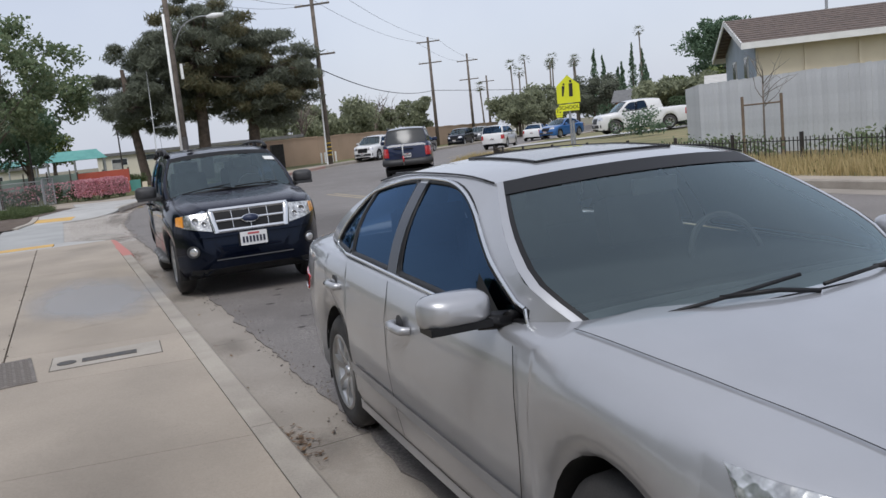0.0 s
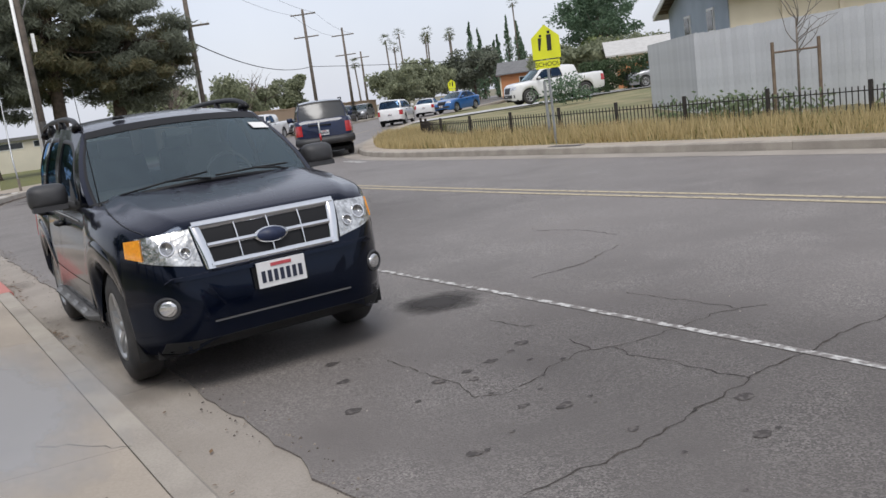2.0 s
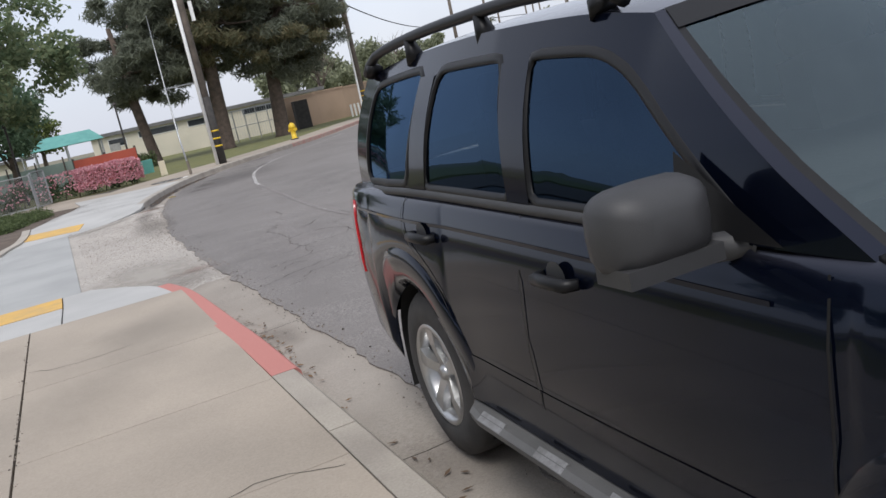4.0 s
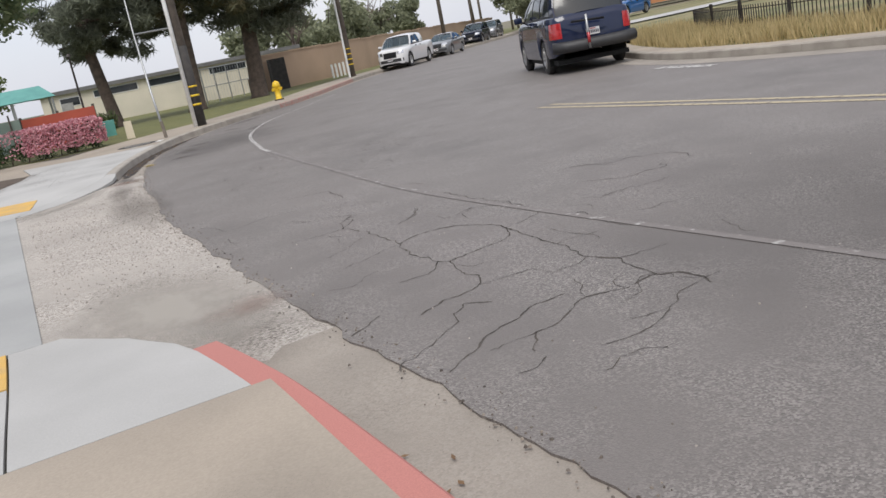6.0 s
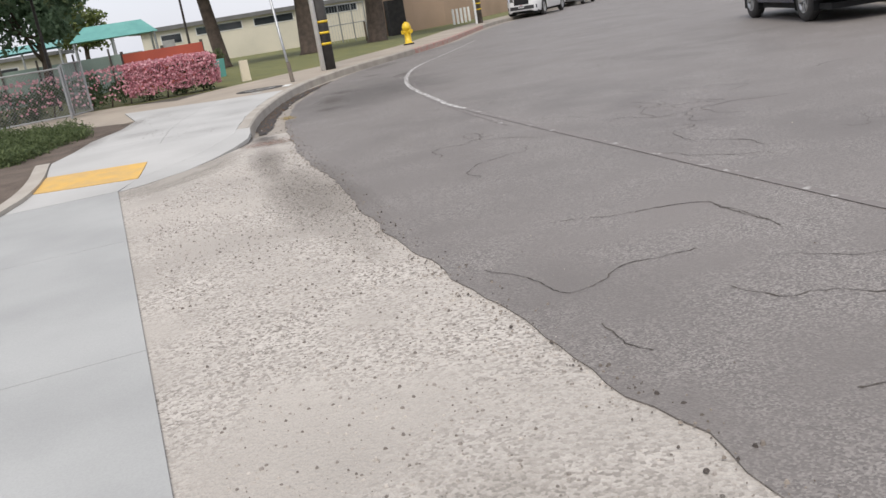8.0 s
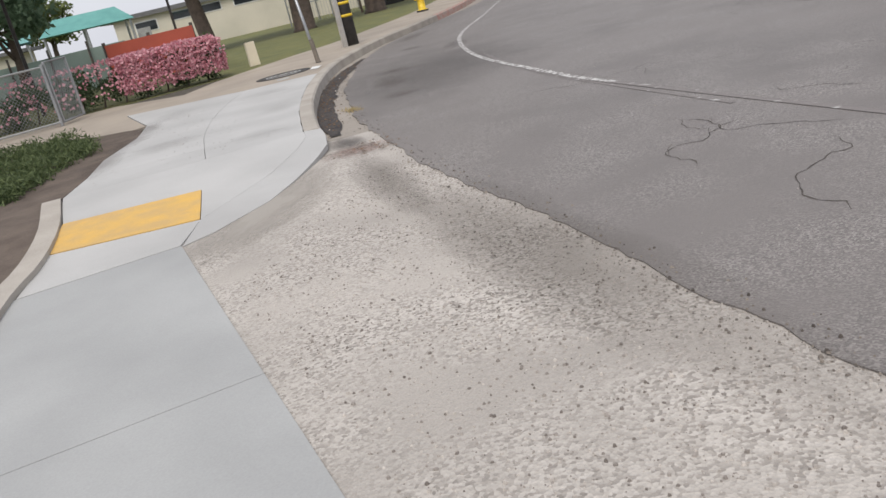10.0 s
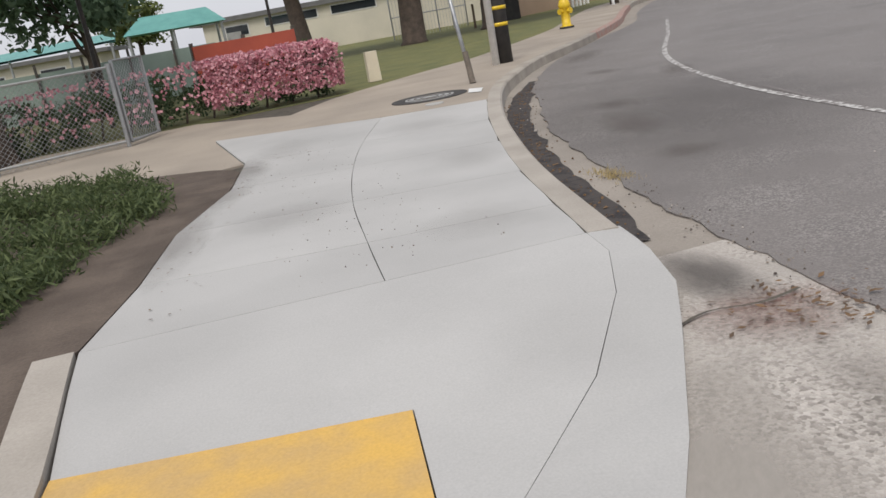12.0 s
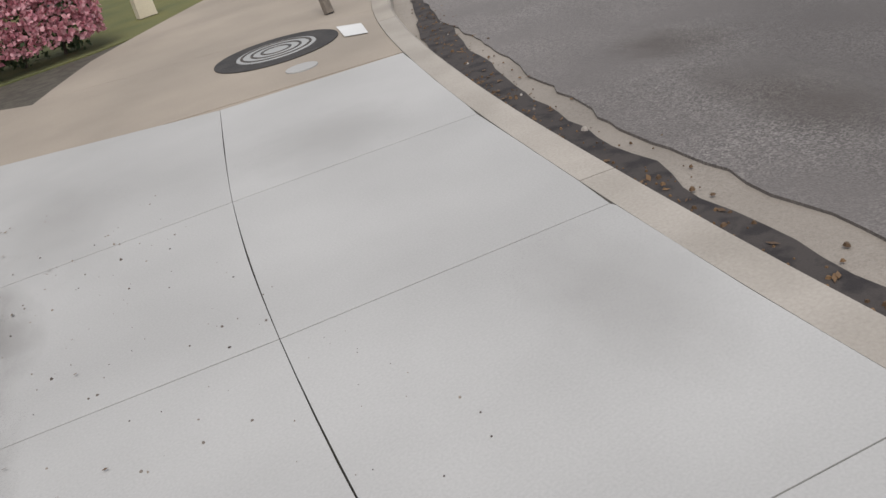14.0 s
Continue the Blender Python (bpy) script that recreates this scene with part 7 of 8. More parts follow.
crack_line([(2.18, 11.89), (2.35, 11.88), (2.51, 11.83)], 0.012)
crack_line([(2.80, 12.40), (2.71, 12.09), (2.68, 11.81), (2.78, 11.71)], 0.009)
crack_line([(2.18, 11.23), (2.31, 11.21), (2.52, 11.19)], 0.012)
crack_line([(1.61, 13.11), (1.35, 13.02), (1.10, 12.90)], 0.009)
crack_line([(1.19, 12.59), (0.96, 12.42), (0.81, 12.51)], 0.009)
crack_line([(1.34, 11.27), (1.22, 11.38), (1.11, 11.30), (0.99, 11.12), (0.77, 10.98), (0.63, 10.90), (0.51, 10.83)], 0.014)
crack_line([(2.09, 10.83), (1.88, 10.80), (1.71, 10.85), (1.65, 10.86), (1.50, 10.78), (1.30, 10.68), (1.20, 10.69), (1.12, 10.57), (1.09, 10.48)], 0.015)
crack_line([(1.65, 10.86), (1.72, 11.03), (1.81, 11.17)], 0.011)
crack_line([(1.63, 11.00), (1.46, 11.03), (1.32, 10.95), (1.15, 10.89), (1.04, 10.85), (0.92, 10.75), (0.80, 10.69), (0.70, 10.62)], 0.016)
crack_line([(1.20, 10.69), (1.03, 10.67), (0.93, 10.67)], 0.009)
crack_line([(2.26, 10.55), (2.01, 10.52), (1.80, 10.40), (1.62, 10.41), (1.58, 10.44)], 0.010)
crack_line([(1.46, 10.05), (1.37, 10.11), (1.26, 10.12), (1.16, 10.07)], 0.015)
crack_line([(1.80, 10.40), (1.61, 10.29), (1.39, 10.26), (1.30, 10.30)], 0.010)
crack_line([(1.07, 10.38), (0.97, 10.34), (0.89, 10.35)], 0.012)
crack_line([(0.83, 11.68), (0.71, 11.59), (0.56, 11.50)], 0.012)
crack_line([(0.79, 16.29), (0.89, 15.98), (0.92, 15.69), (1.06, 15.68), (1.30, 15.81), (1.48, 15.79), (1.70, 15.75)], 0.012)
crack_line([(1.88, 16.56), (2.09, 16.52), (2.25, 16.40), (2.23, 16.06), (2.20, 15.75)], 0.012)
crack_line([(1.45, 15.24), (1.52, 14.99), (1.66, 14.96), (1.86, 14.74), (1.78, 14.58), (1.79, 14.47), (1.60, 14.21)], 0.016)
crack_line([(0.85, 15.27), (0.81, 15.04), (0.85, 14.90)], 0.012)
crack_line([(2.30, 14.15), (2.13, 13.93), (1.93, 13.78)], 0.012)
crack_line([(1.11, 13.36), (1.25, 13.44), (1.55, 13.66)], 0.011)
for k in range(16):
    crack(b, r, (r.uniform(3.2, 8), r.uniform(7, 26)), r.uniform(0, 6.28), r.uniform(0.8, 2.2), 0.01, 0.03)
for k in range(14):
    crack(b, r, (r.uniform(1.0, 4.2), r.uniform(6.5, 16)), r.uniform(0, 6.28), r.uniform(0.3, 0.9), 0.006, 0.06)
for k in range(9):
    crack(b, r, (r.uniform(1.6, 4.5), r.uniform(17, 23)), r.uniform(0, 6.28), r.uniform(0.5, 1.6), 0.009, 0.08)
tagged(part("asphalt_cracks", b, M["crack"], None, "", False), "dark branching cracks in the asphalt", "cracks", kind="stuff")
# oil and tar spots
b = Build()
r = random.Random(91)
for k in range(45):
    x, y, s = r.uniform(0.9, 2.4), r.uniform(-1.6, 2.3), 0.008 + 0.03 * r.random() ** 2
    n = 11
    b.add([(x + s * math.cos(a) * (0.6 + 0.9 * r.random()) * 1.3, y + s * math.sin(a) * (0.6 + 0.9 * r.random()), 0.0073) for a in np.linspace(0, 6.283, n, endpoint=False)], [tuple(range(n))])
tagged(part("oil_spots", b, M["oil"], None, "", False), "dark oil and tar spots on the asphalt", "stain", kind="stuff")


def stain(x, y, z, sx, sy, rot, material, label):
    """A flat soft patch, such as a stain, lying on a surface."""
    b = Build()
    b.add([(-1, -1, 0), (1, -1, 0), (1, 1, 0), (-1, 1, 0)], [(0, 1, 2, 3)])
    o = part("stain", b, material, None, "", False)
    o.matrix_world = pose(x, y, z, 0, 0, rot) @ Matrix.Diagonal((sx, sy, 1, 1))
    tagged(o, label, "stain", kind="structure")


# four wide patches that darken the parking lane, old slabs and bend
stain(2.6, 0.2, 0.0071, 2.6, 4.4, 0, M["dark_film"], "wide soft dark film over the asphalt of the parking lane")
stain(-0.9, -4.4, 0.1521, 1.4, 2.4, 0, M["dark_film"], "wide soft dark film over the old slabs")
stain(3.7, 27.6, 0.0071, 2.0, 3.6, -20, M["dark_film"], "wide soft dark film over the asphalt of the bend")
stain(4.2, 9.4, 0.0071, 3.0, 4.6, 0, M["dark_film"], "wide soft dark film over the asphalt of the parking lane")
stain(2.6, 2.95, 0.0076, 0.42, 0.42, 10, M["stain_dark"], "dark brown oil stain on the asphalt")
stain(0.6, 19.2, 0.017, 0.5, 2.6, -4, M["stain_edge"], "dark dirt along the asphalt's edge")
stain(-0.2, 21.9, 0.0215, 0.5, 1.5, -36, M["fines"], "smooth cement skin on the apron beside the ramp")
stain(-0.05, 13.3, 0.0215, 0.8, 1.5, 0, M["fines"], "smooth cement skin at the apron's end")
stain(1.0, 23.6, 0.021, 0.22, 0.55, -5, M["wet"], "damp smear where the gutter drains out")
stain(0.68, 21.7, 0.0185, 0.26, 1.5, -9, M["stain_edge"], "dark dirt along the asphalt's edge")
stain(0.15, 12.1, 0.021, 0.75, 0.8, 0, M["stain_dirt"], "dirt where the gutter ends")
stain(0.3, 12.7, 0.02, 0.4, 0.3, 10, M["stain_rust"], "red-brown leaf stain where the gutter ends")
stain(0.92, 23.1, 0.0185, 0.4, 0.35, 0, M["stain_rust"], "red-brown leaf stain at the kerb's end")
for x, y, sx, sy, rot in ((-1.15, 26.2, 0.3, 1.2, -12), (-0.75, 27.5, 0.3, 1.0, -20), (-0.4, 28.7, 0.3, 0.8, -8)):
    stain(x, y, 0.1524, sx, sy, rot, M["stain_dirt"], "brown soil washed over the edge of the slabs")
for x, y, sx, sy in ((0.5, 24.9, 0.5, 0.4), (1.15, 26.8, 0.35, 0.6), (-0.4, 26.2, 0.5, 0.6), (1.5, 29.2, 0.6, 0.6), (0.1, 29.6, 0.5, 0.9)):
    stain(x, y, 0.1525, sx, sy, -15, M["stain_grey"], "faint grey stain on the pale slabs")
for x, y, sx, sy in ((-0.7, 0.6, 0.5, 0.9), (-0.4, 5.2, 0.4, 0.7), (-1.0, 7.9, 0.5, 0.9), (-0.5, 9.6, 0.5, 0.6), (-1.9, 4.0, 0.7, 1.4)):
    stain(x, y, 0.1525, sx, sy, 0, M["stain_grey"], "faint grey stain on the old slabs")
for x, y, sx, sy, rot in ((6.15, 34.4, 0.4, 1.3, -38), (3.46, 28.6, 0.35, 0.45, 10), (2.5, 25.9, 0.3, 0.32, 0), (5.3, 30.2, 0.3, 0.8, -25), (2.9, 27.4, 0.35, 0.9, -18), (5.0, 31.6, 0.3, 0.4, 0)):
    stain(x, y, 0.0078, sx, sy, rot, M["stain_dirt"], "faint dark patch on the asphalt")
for y in (-3.1, -0.2, 2.9, 5.8, 8.7):
    stain(0.38, y, -0.006, 0.22, 0.5, 0, M["stain_dirt"], "dirt at a joint of the gutter")
# stones worn free in the apron and grit along the asphalt's edge
def stones(name, n, place, lo, hi, material, label, seed):
    q = random.Random(seed)
    b = Build()
    for _ in range(n):
        x, y, z = place(q)
        w_ = lo + (hi - lo) * q.random() ** 2.5
        a0, h = q.uniform(0, 6.28), w_ * q.uniform(0.15, 0.5)
        ring = [(x + w_ * 0.5 * math.cos(a0 + k * 1.2566) * q.uniform(0.7, 1.3), y + w_ * 0.5 * math.sin(a0 + k * 1.2566) * q.uniform(0.7, 1.3), z - 0.002) for k in range(5)]
        top = [(x + (p[0] - x) * 0.55, y + (p[1] - y) * 0.55, z + h * q.uniform(0.8, 1.2)) for p in ring]
        b.add(ring + top, [(k, (k + 1) % 5, (k + 1) % 5 + 5, k + 5) for k in range(5)] + [(5, 6, 7, 8, 9)])
    tagged(part(name, b, material, None, "", False), label, "gravel", kind="stuff")


def on_apron(q):
    y = 13.0 + 9.2 * q.betavariate(2.2, 1.6)
    e0, i0 = np.interp(y, edge[:, 1], edge[:, 0]), inner(y)
    u = 1 - q.random() ** 1.6 if y > 15 else q.random()
    if y > 20.2:
        u = 1 - (1 - u) * max(0.25, (22.9 - y) / 2.7)
    x = i0 + 0.1 + (e0 - i0 - 0.05) * u
    mid = i0 * 0.5 + 0.3
    z = np.interp(x, [i0 - 0.3, mid, e0 + 0.12], [0.018, 0.012, -0.006])
    return x, y, z + 0.001


def in_gutter(q):
    y = q.uniform(24.6, 32)
    return np.interp(y, dl[:, 1], dl[:, 0]) + q.gauss(0, 0.11), y, 0.0


def on_edge(q):
    y = q.uniform(-3, 26)
    return np.interp(y, edge[:, 1], edge[:, 0]) + q.gauss(0.02, 0.07), y, 0.006


stones("apron_stones", 9000, on_apron, 0.005, 0.018, M["pebble"], "pale and dark stones showing in the worn apron", 5)
stones("edge_grit", 1500, on_edge, 0.006, 0.02, M["pebble_dark"], "loose grit along the broken edge of the asphalt", 6)
stones("gutter_litter", 520, in_gutter, 0.008, 0.028, M["dead_leaf"], "brown leaf litter lying in the damp gutter", 11)
stones("gutter_litter", 14, in_gutter, 0.015, 0.04, M["pebble"], "a few pale scraps in the damp gutter", 12)
stones("road_grit", 900, lambda q: (q.uniform(0.8, 5), q.uniform(-2, 25), 0.005), 0.004, 0.013, M["pebble"], "light specks of grit on the asphalt", 8)
stones("pavement_grit", 260, lambda q: (q.uniform(-0.6, 0.6), q.uniform(24.5, 29.5), 0.1505), 0.004, 0.014, M["pebble_dark"], "specks of dirt on the pale slabs", 9)
stones("joint_litter", 420, lambda q: (q.gauss(-1.355, 0.014), q.uniform(-6, 10.5), 0.149), 0.006, 0.022, M["pebble_dark"], "dirt and litter caught in the long pavement joint", 13)
# cracks in the old slabs
r = random.Random(92)
b = Build()
for pts in ([(-1.35, 2.5), (-0.9, 2.2), (-0.4, 2.0), (0.0, 1.55)], [(-1.35, 6.1), (-0.8, 5.9), (-0.4, 5.95), (-0.05, 5.8)], [(-1.34, 9.3), (-1.0, 9.15), (-0.6, 9.2)], [(-1.0, 1.0), (-0.6, 1.15), (-0.2, 1.05)]):
    c = curve(pts, 0.06)
    c += np.array([[r.gauss(0, 0.008), r.gauss(0, 0.012)] for _ in c])
    b.ribbon(c, [r.uniform(0.002, 0.008) for _ in c], 0.1515)
c = curve([(0.56, 23.2), (0.75, 23.26), (0.95, 23.2), (1.15, 23.22)], 0.05)
b.ribbon(c, [r.uniform(0.006, 0.02) for _ in c], 0.0225)
tagged(part("slab_cracks", b, M["joint"], None, "", False), "fine dirty cracks across the old slabs", "cracks", kind="stuff")
stain(-0.62, 3.1, 0.1522, 0.9, 2.2, 2, M["blue_film"], "faded pale blue painted patch on the pavement")

# meter box with its lid, utility grate
t = thing("meter_box", "concrete water meter box flush in the pavement, iron lid", "meter box", pose(-0.6, -0.36, 0.15, 0, 0, -3))
b = Build()
b.box((0, 0, 0.0), (0.8, 0.46, 0.012))
part("cover", b, M["kerb_pale"], t, "pale concrete cover")
b = Build()
b.box((0, 0, -0.004), (0.815, 0.475, 0.012))
part("rim", b, M["joint"], t)
b = Build()
b.box((0.02, -0.05, 0.006), (0.4, 0.13, 0.008))
part("lid_plate", b, M["iron"], t, "rusty iron lid")
b = Build()
b.tube([(-0.29, -0.05, 0.002), (-0.29, -0.05, 0.011)], 0.07, 18)
part("round_cap", b, M["iron"], t)
t = thing("utility_cover", "square dark textured utility cover in the pavement", "utility cover", pose(-1.38, -0.4, 0.152, 0, 0, 4))
b = Build()
b.box((0, 0, 0), (0.52, 0.9, 0.012))
part("frame", b, M["worn_iron"], t)
for i in range(8):
    for j in range(14):
        if i == j == 0:
            b = Build()
            b.box((0, 0, 0), (0.04, 0.04, 0.006))
            stud = b.mesh("stud")
            stud.materials.append(M["worn_iron"])
        o = new("stud", stud)
        o.parent = t
        o.location = (-0.21 + i * 0.06, -0.39 + j * 0.06, 0.008)


def cover(x, y, r1, r2, label):
    t = thing("manhole_cover", label, "manhole cover", pose(x, y, 0.146))
    b = Build()
    ring = lambda q, z: [(q * math.cos(a), q * math.sin(a), z) for a in np.linspace(0, 2 * math.pi, 40, endpoint=False)]
    b.rings([ring(r1, 0.0), ring(r1, 0.006), ring(r2, 0.007), ring(r2, 0.0)], False)
    part("asphalt_collar", b, M["pole_tar"], t, "dark ring round the cover")
    b = Build()
    b.rings([ring(r2 * 0.99, 0.0), ring(r2 * 0.98, 0.009), ring(0.02, 0.01)], True)
    part("lid", b, M["slab_grey"], t, "grey worn iron lid")
    for k in range(3):
        b = Build()
        q = r2 * (0.35 + 0.25 * k)
        b.rings([ring(q - 0.012, 0.009), ring(q - 0.01, 0.014), ring(q + 0.01, 0.014), ring(q + 0.012, 0.009)], False)
        part("raised_ring", b, M["iron"], t)


cover(2.42, 31.72, 0.52, 0.34, "round manhole cover with a dark collar in the pavement")
b = Build()
b.tube([(2.2, 30.85, 0.14), (2.2, 30.85, 0.153)], 0.12, 20)
solid("valve_cover", b, M["slab_new"], "small pale round valve cover", "valve cover")
b = Build()
b.add([(3.0, 31.72, 0.1525), (3.12, 31.5, 0.1525), (2.93, 31.08, 0.1525), (2.81, 31.25, 0.1525)], [(0, 1, 2, 3)])
solid("paint_mark", b, M["white_trim"], "small square white paint mark", "paint mark", kind="structure")
b = Build()
b.box((11.35, 11.3, 0.1), (0.25, 0.9, 0.12))
solid("drain_inlet", b, M["iron"], "rusty drain inlet in the far kerb", "drain")

# ---- poles, wires, signs ----


def utility_pole(x, y, h, arms, label, rad=0.16, tar=0.0, bands=0, conduit=False, tint=None):
    t = thing("utility_pole", label, "utility pole", pose(x, y, 0.12), "utility poles along the street")
    b = Build()
    b.tube([(0, 0, -0.1), (0, 0, h * 0.5), (0, 0, h)], [rad, rad * 0.85, rad * 0.62], 12)
    part("shaft", b, M["pole_wood"], t, "", True)
    if tar:
        b = Build()
        b.tube([(0, 0, 0.0), (0, 0, tar)], [rad * 1.03, rad * 1.0], 14)
        part("tarred_foot", b, M["pole_tar"], t, "black tarred foot", True)
    for k in range(bands):
        b = Build()
        z = 0.66 + k * 0.28
        b.tube([(0, 0, z), (0, 0, z + 0.06)], rad * 1.06, 14)
        part("reflective_band", b, M["hyd"], t, "yellow reflective band", True)
    if conduit:
        b = Build()
        b.tube([(-0.2, -0.13, 0.0), (-0.18, -0.13, 8.2)], 0.065, 10)
        part("conduit", b, M["white_pipe"], t, "white conduit up the pole", True)
    for z, w_, ang in arms:
        b = Build()
        m = pose(0, 0, 0, 0, 0, ang)
        b.box((0, 0, z), (w_, 0.1, 0.12), m)
        arm = part("cross_arm", b, M["pole_wood"], t)
        for q in (-0.46, -0.3, 0.3, 0.46):
            b = Build()
            c = m @ Vector((w_ * q, 0, 0))
            b.tube([(c.x, c.y, z + 0.05), (c.x, c.y, z + 0.2)], [0.04, 0.025], 6)
            part("insulator", b, M["white_pipe"], arm)
    return t


t = utility_pole(4.86, 34.85, 12.5, [(9.6, 2.2, -30)], "tall wooden utility pole with a white conduit and black foot", 0.165, 2.5, 3, True)
b = Build()
b.tube([tuple(q) for q in curve([(0.1, -0.1, 6.6), (0.5, -0.6, 7.5), (1.1, -1.4, 7.8), (1.6, -2.0, 7.75)], 0.2)], 0.035, 8)
arm = part("lamp_arm", b, M["steel"], t, "curved street lamp arm", True)
b = Build()
b.tube([(1.5, -1.9, 7.74), (1.75, -2.2, 7.73), (2.1, -2.6, 7.72)], [0.06, 0.13, 0.07], 10)
part("lamp_head", b, M["white_pipe"], arm, "pale street lamp head", True)
b = Build()
b.box((0.32, -0.1, 5.55), (0.12, 0.12, 0.7))
part("meter_case", b, M["white_pipe"], t)
# guy anchor post braced to the pole
t = thing("guy_post", "thin grey guy pipe braced to the utility pole", "pole", pose(3.32, 32.4, 0.15))
b = Build()
b.tube([(0, 0, -0.05), (-0.02, 0.35, 1.2), (0.18, 1.9, 3.0), (0.25, 2.15, 5.6)], [0.035, 0.03, 0.025, 0.008], 8)
part("pipe", b, M["steel"], t, "", True)
b = Build()
b.tube([(0.18, 1.9, 3.0), (1.5, 2.45, 3.05)], 0.025, 6)
part("brace", b, M["steel"], t)
b = Build()
b.tube([(0, 0, 0.0), (0, 0.12, 0.45)], [0.05, 0.045], 8)
part("sleeve", b, M["bark_grey"], t)
# tan marker post in the grass
b = Build()
b.box((2.95, 36.7, 0.42), (0.24, 0.16, 0.56), None, 0.92)
solid("marker_post", b, M["cream"], "short tan utility marker in the grass", "post")

utility_pole(17.0, 51.9, 13.0, [(7.75, 2.6, -38), (11.2, 2.6, -38), (12.4, 2.6, -38)], "wooden utility pole with three cross arms by the wall", 0.19, 0, 4, False)
b = Build()
b.tube([(16.6, 51.3, 0.1), (16.75, 51.6, 5.6)], 0.06, 8)
solid("conduit_pipe", b, M["white_pipe"], "white pipe standing beside the utility pole", "pipe")
utility_pole(37.6, 79.0, 11.8, [(9.05, 2.6, -40), (11.3, 2.6, -40)], "weathered utility pole with two cross arms far down the street", 0.2)
utility_pole(49.4, 93.7, 11.2, [(7.9, 2.6, -40), (10.3, 2.8, -40)], "weathered utility pole with two cross arms far down the street", 0.2)
utility_pole(62, 113, 9.5, [(8.6, 2.4, -40)], "weathered utility pole with two cross arms far down the street", 0.2)


def wire(a, b_, sag, rad=0.018):
    a, b_ = Vector(a), Vector(b_)
    pts = []
    for k in range(21):
        t = k / 20
        p = a.lerp(b_, t)
        p.z -= sag * 4 * t * (1 - t)
        pts.append(p)
    b = Build()
    b.tube(pts, rad, 4)
    solid("overhead_wire", b, M["black"], "thin dark overhead wire between poles", "wire", "overhead wires")


wire((17, 51.9, 6.9), (37.6, 79, 6.2), 0.9, 0.035)
wire((37.6, 79, 6.2), (140, 105, 9.5), 2.2, 0.035)
wire((17, 51.9, 7.2), (5, 75, 6.2), 0.6, 0.02)
for o in (-1.0, 1.0):
    wire((17 + o, 51.9 - o * 0.6, 12.6), (37.6 + o, 79 - o * 0.6, 11.5), 0.7, 0.012)
    wire((37.6 + o, 79 - o * 0.6, 11.5), (49.4 + o, 93.7 - o * 0.6, 10.5), 0.4, 0.012)
    wire((4.86 + o, 34.8 - o * 0.4, 9.75), (17 + o, 51.9 - o * 0.6, 11.3), 0.5, 0.012)


def school_sign(x, y, z0, ang, h, label, text=True):
    t = thing("school_sign", label, "traffic sign", pose(x, y, z0, 0, 0, ang), "school crossing signs")
    b = Build()
    b.tube([(0, 0.03, -0.1), (0, 0.03, h)], 0.03, 8)
    part("post", b, M["steel"], t, "grey steel post")

    def plate(pts, y0, y1, name, material, parent=t, label=""):
        b = Build()
        n = len(pts)
        b.add([(px, y0, pz) for px, pz in pts] + [(px, y1, pz) for px, pz in pts], [tuple(range(n)), tuple(range(2 * n - 1, n - 1, -1))] + [(i, n + i, n + (i + 1) % n, (i + 1) % n) for i in range(n)])
        return part(name, b, material, parent, label)

    top = h
    pent = lambda k: [(-0.31 * k, top - 0.74 + 0.37 - 0.37 * k), (0.31 * k, top - 0.74 + 0.37 - 0.37 * k), (0.31 * k, top - 0.37 + 0.1 * k), (0, top - 0.37 + 0.37 * k), (-0.31 * k, top - 0.37 + 0.1 * k)]
    pb = plate(pent(1.0), -0.004, 0.004, "panel", M["sign_yellow"], t, "yellow five-sided panel")
    plate([(-0.17, top - 0.55), (-0.13, top - 0.55), (-0.08, top - 0.28), (-0.16, top - 0.28)], -0.008, -0.005, "symbol", M["black"], pb, "plain black shape")
    plate([(-0.13, top - 0.26), (-0.08, top - 0.26), (-0.08, top - 0.21), (-0.13, top - 0.21)], -0.008, -0.005, "symbol", M["black"], pb, "plain black shape")
    plate([(0.02, top - 0.57), (0.12, top - 0.57), (0.13, top - 0.22), (0.03, top - 0.22)], -0.008, -0.005, "symbol", M["black"], pb, "plain black shape")
    plate([(0.05, top - 0.2), (0.11, top - 0.2), (0.11, top - 0.14), (0.05, top - 0.14)], -0.008, -0.005, "symbol", M["black"], pb, "plain black shape")
    lp = plate([(-0.27, top - 0.95), (0.27, top - 0.95), (0.27, top - 0.77), (-0.27, top - 0.77)], -0.004, 0.004, "word_plate", M["sign_yellow"], t, "yellow plate with black lettering")
    if text:
        cu = bpy.data.curves.new("word", "FONT")
        cu.body, cu.size, cu.align_x, cu.align_y, cu.extrude = "SCHOOL", 0.135, "CENTER", "CENTER", 0.001
        cu.materials.append(M["black"])
        o = new("word", cu)
        o.parent = lp
        o.location, o.rotation_euler = (0, -0.007, top - 0.86), (radians(90), 0, 0)


school_sign(12.0, 12.35, 0.15, -38, 2.62, "yellow school crossing sign on a grey post by the kerb")
school_sign(40.0, 57.5, 0.15, -38, 2.6, "yellow school crossing sign further up the street", False)
b = Build()
b.tube([(12.9, 13.6, 0.0), (12.9, 13.6, 1.55)], 0.035, 8)
solid("grey_post", b, M["steel"], "plain grey steel post in the grass", "post")

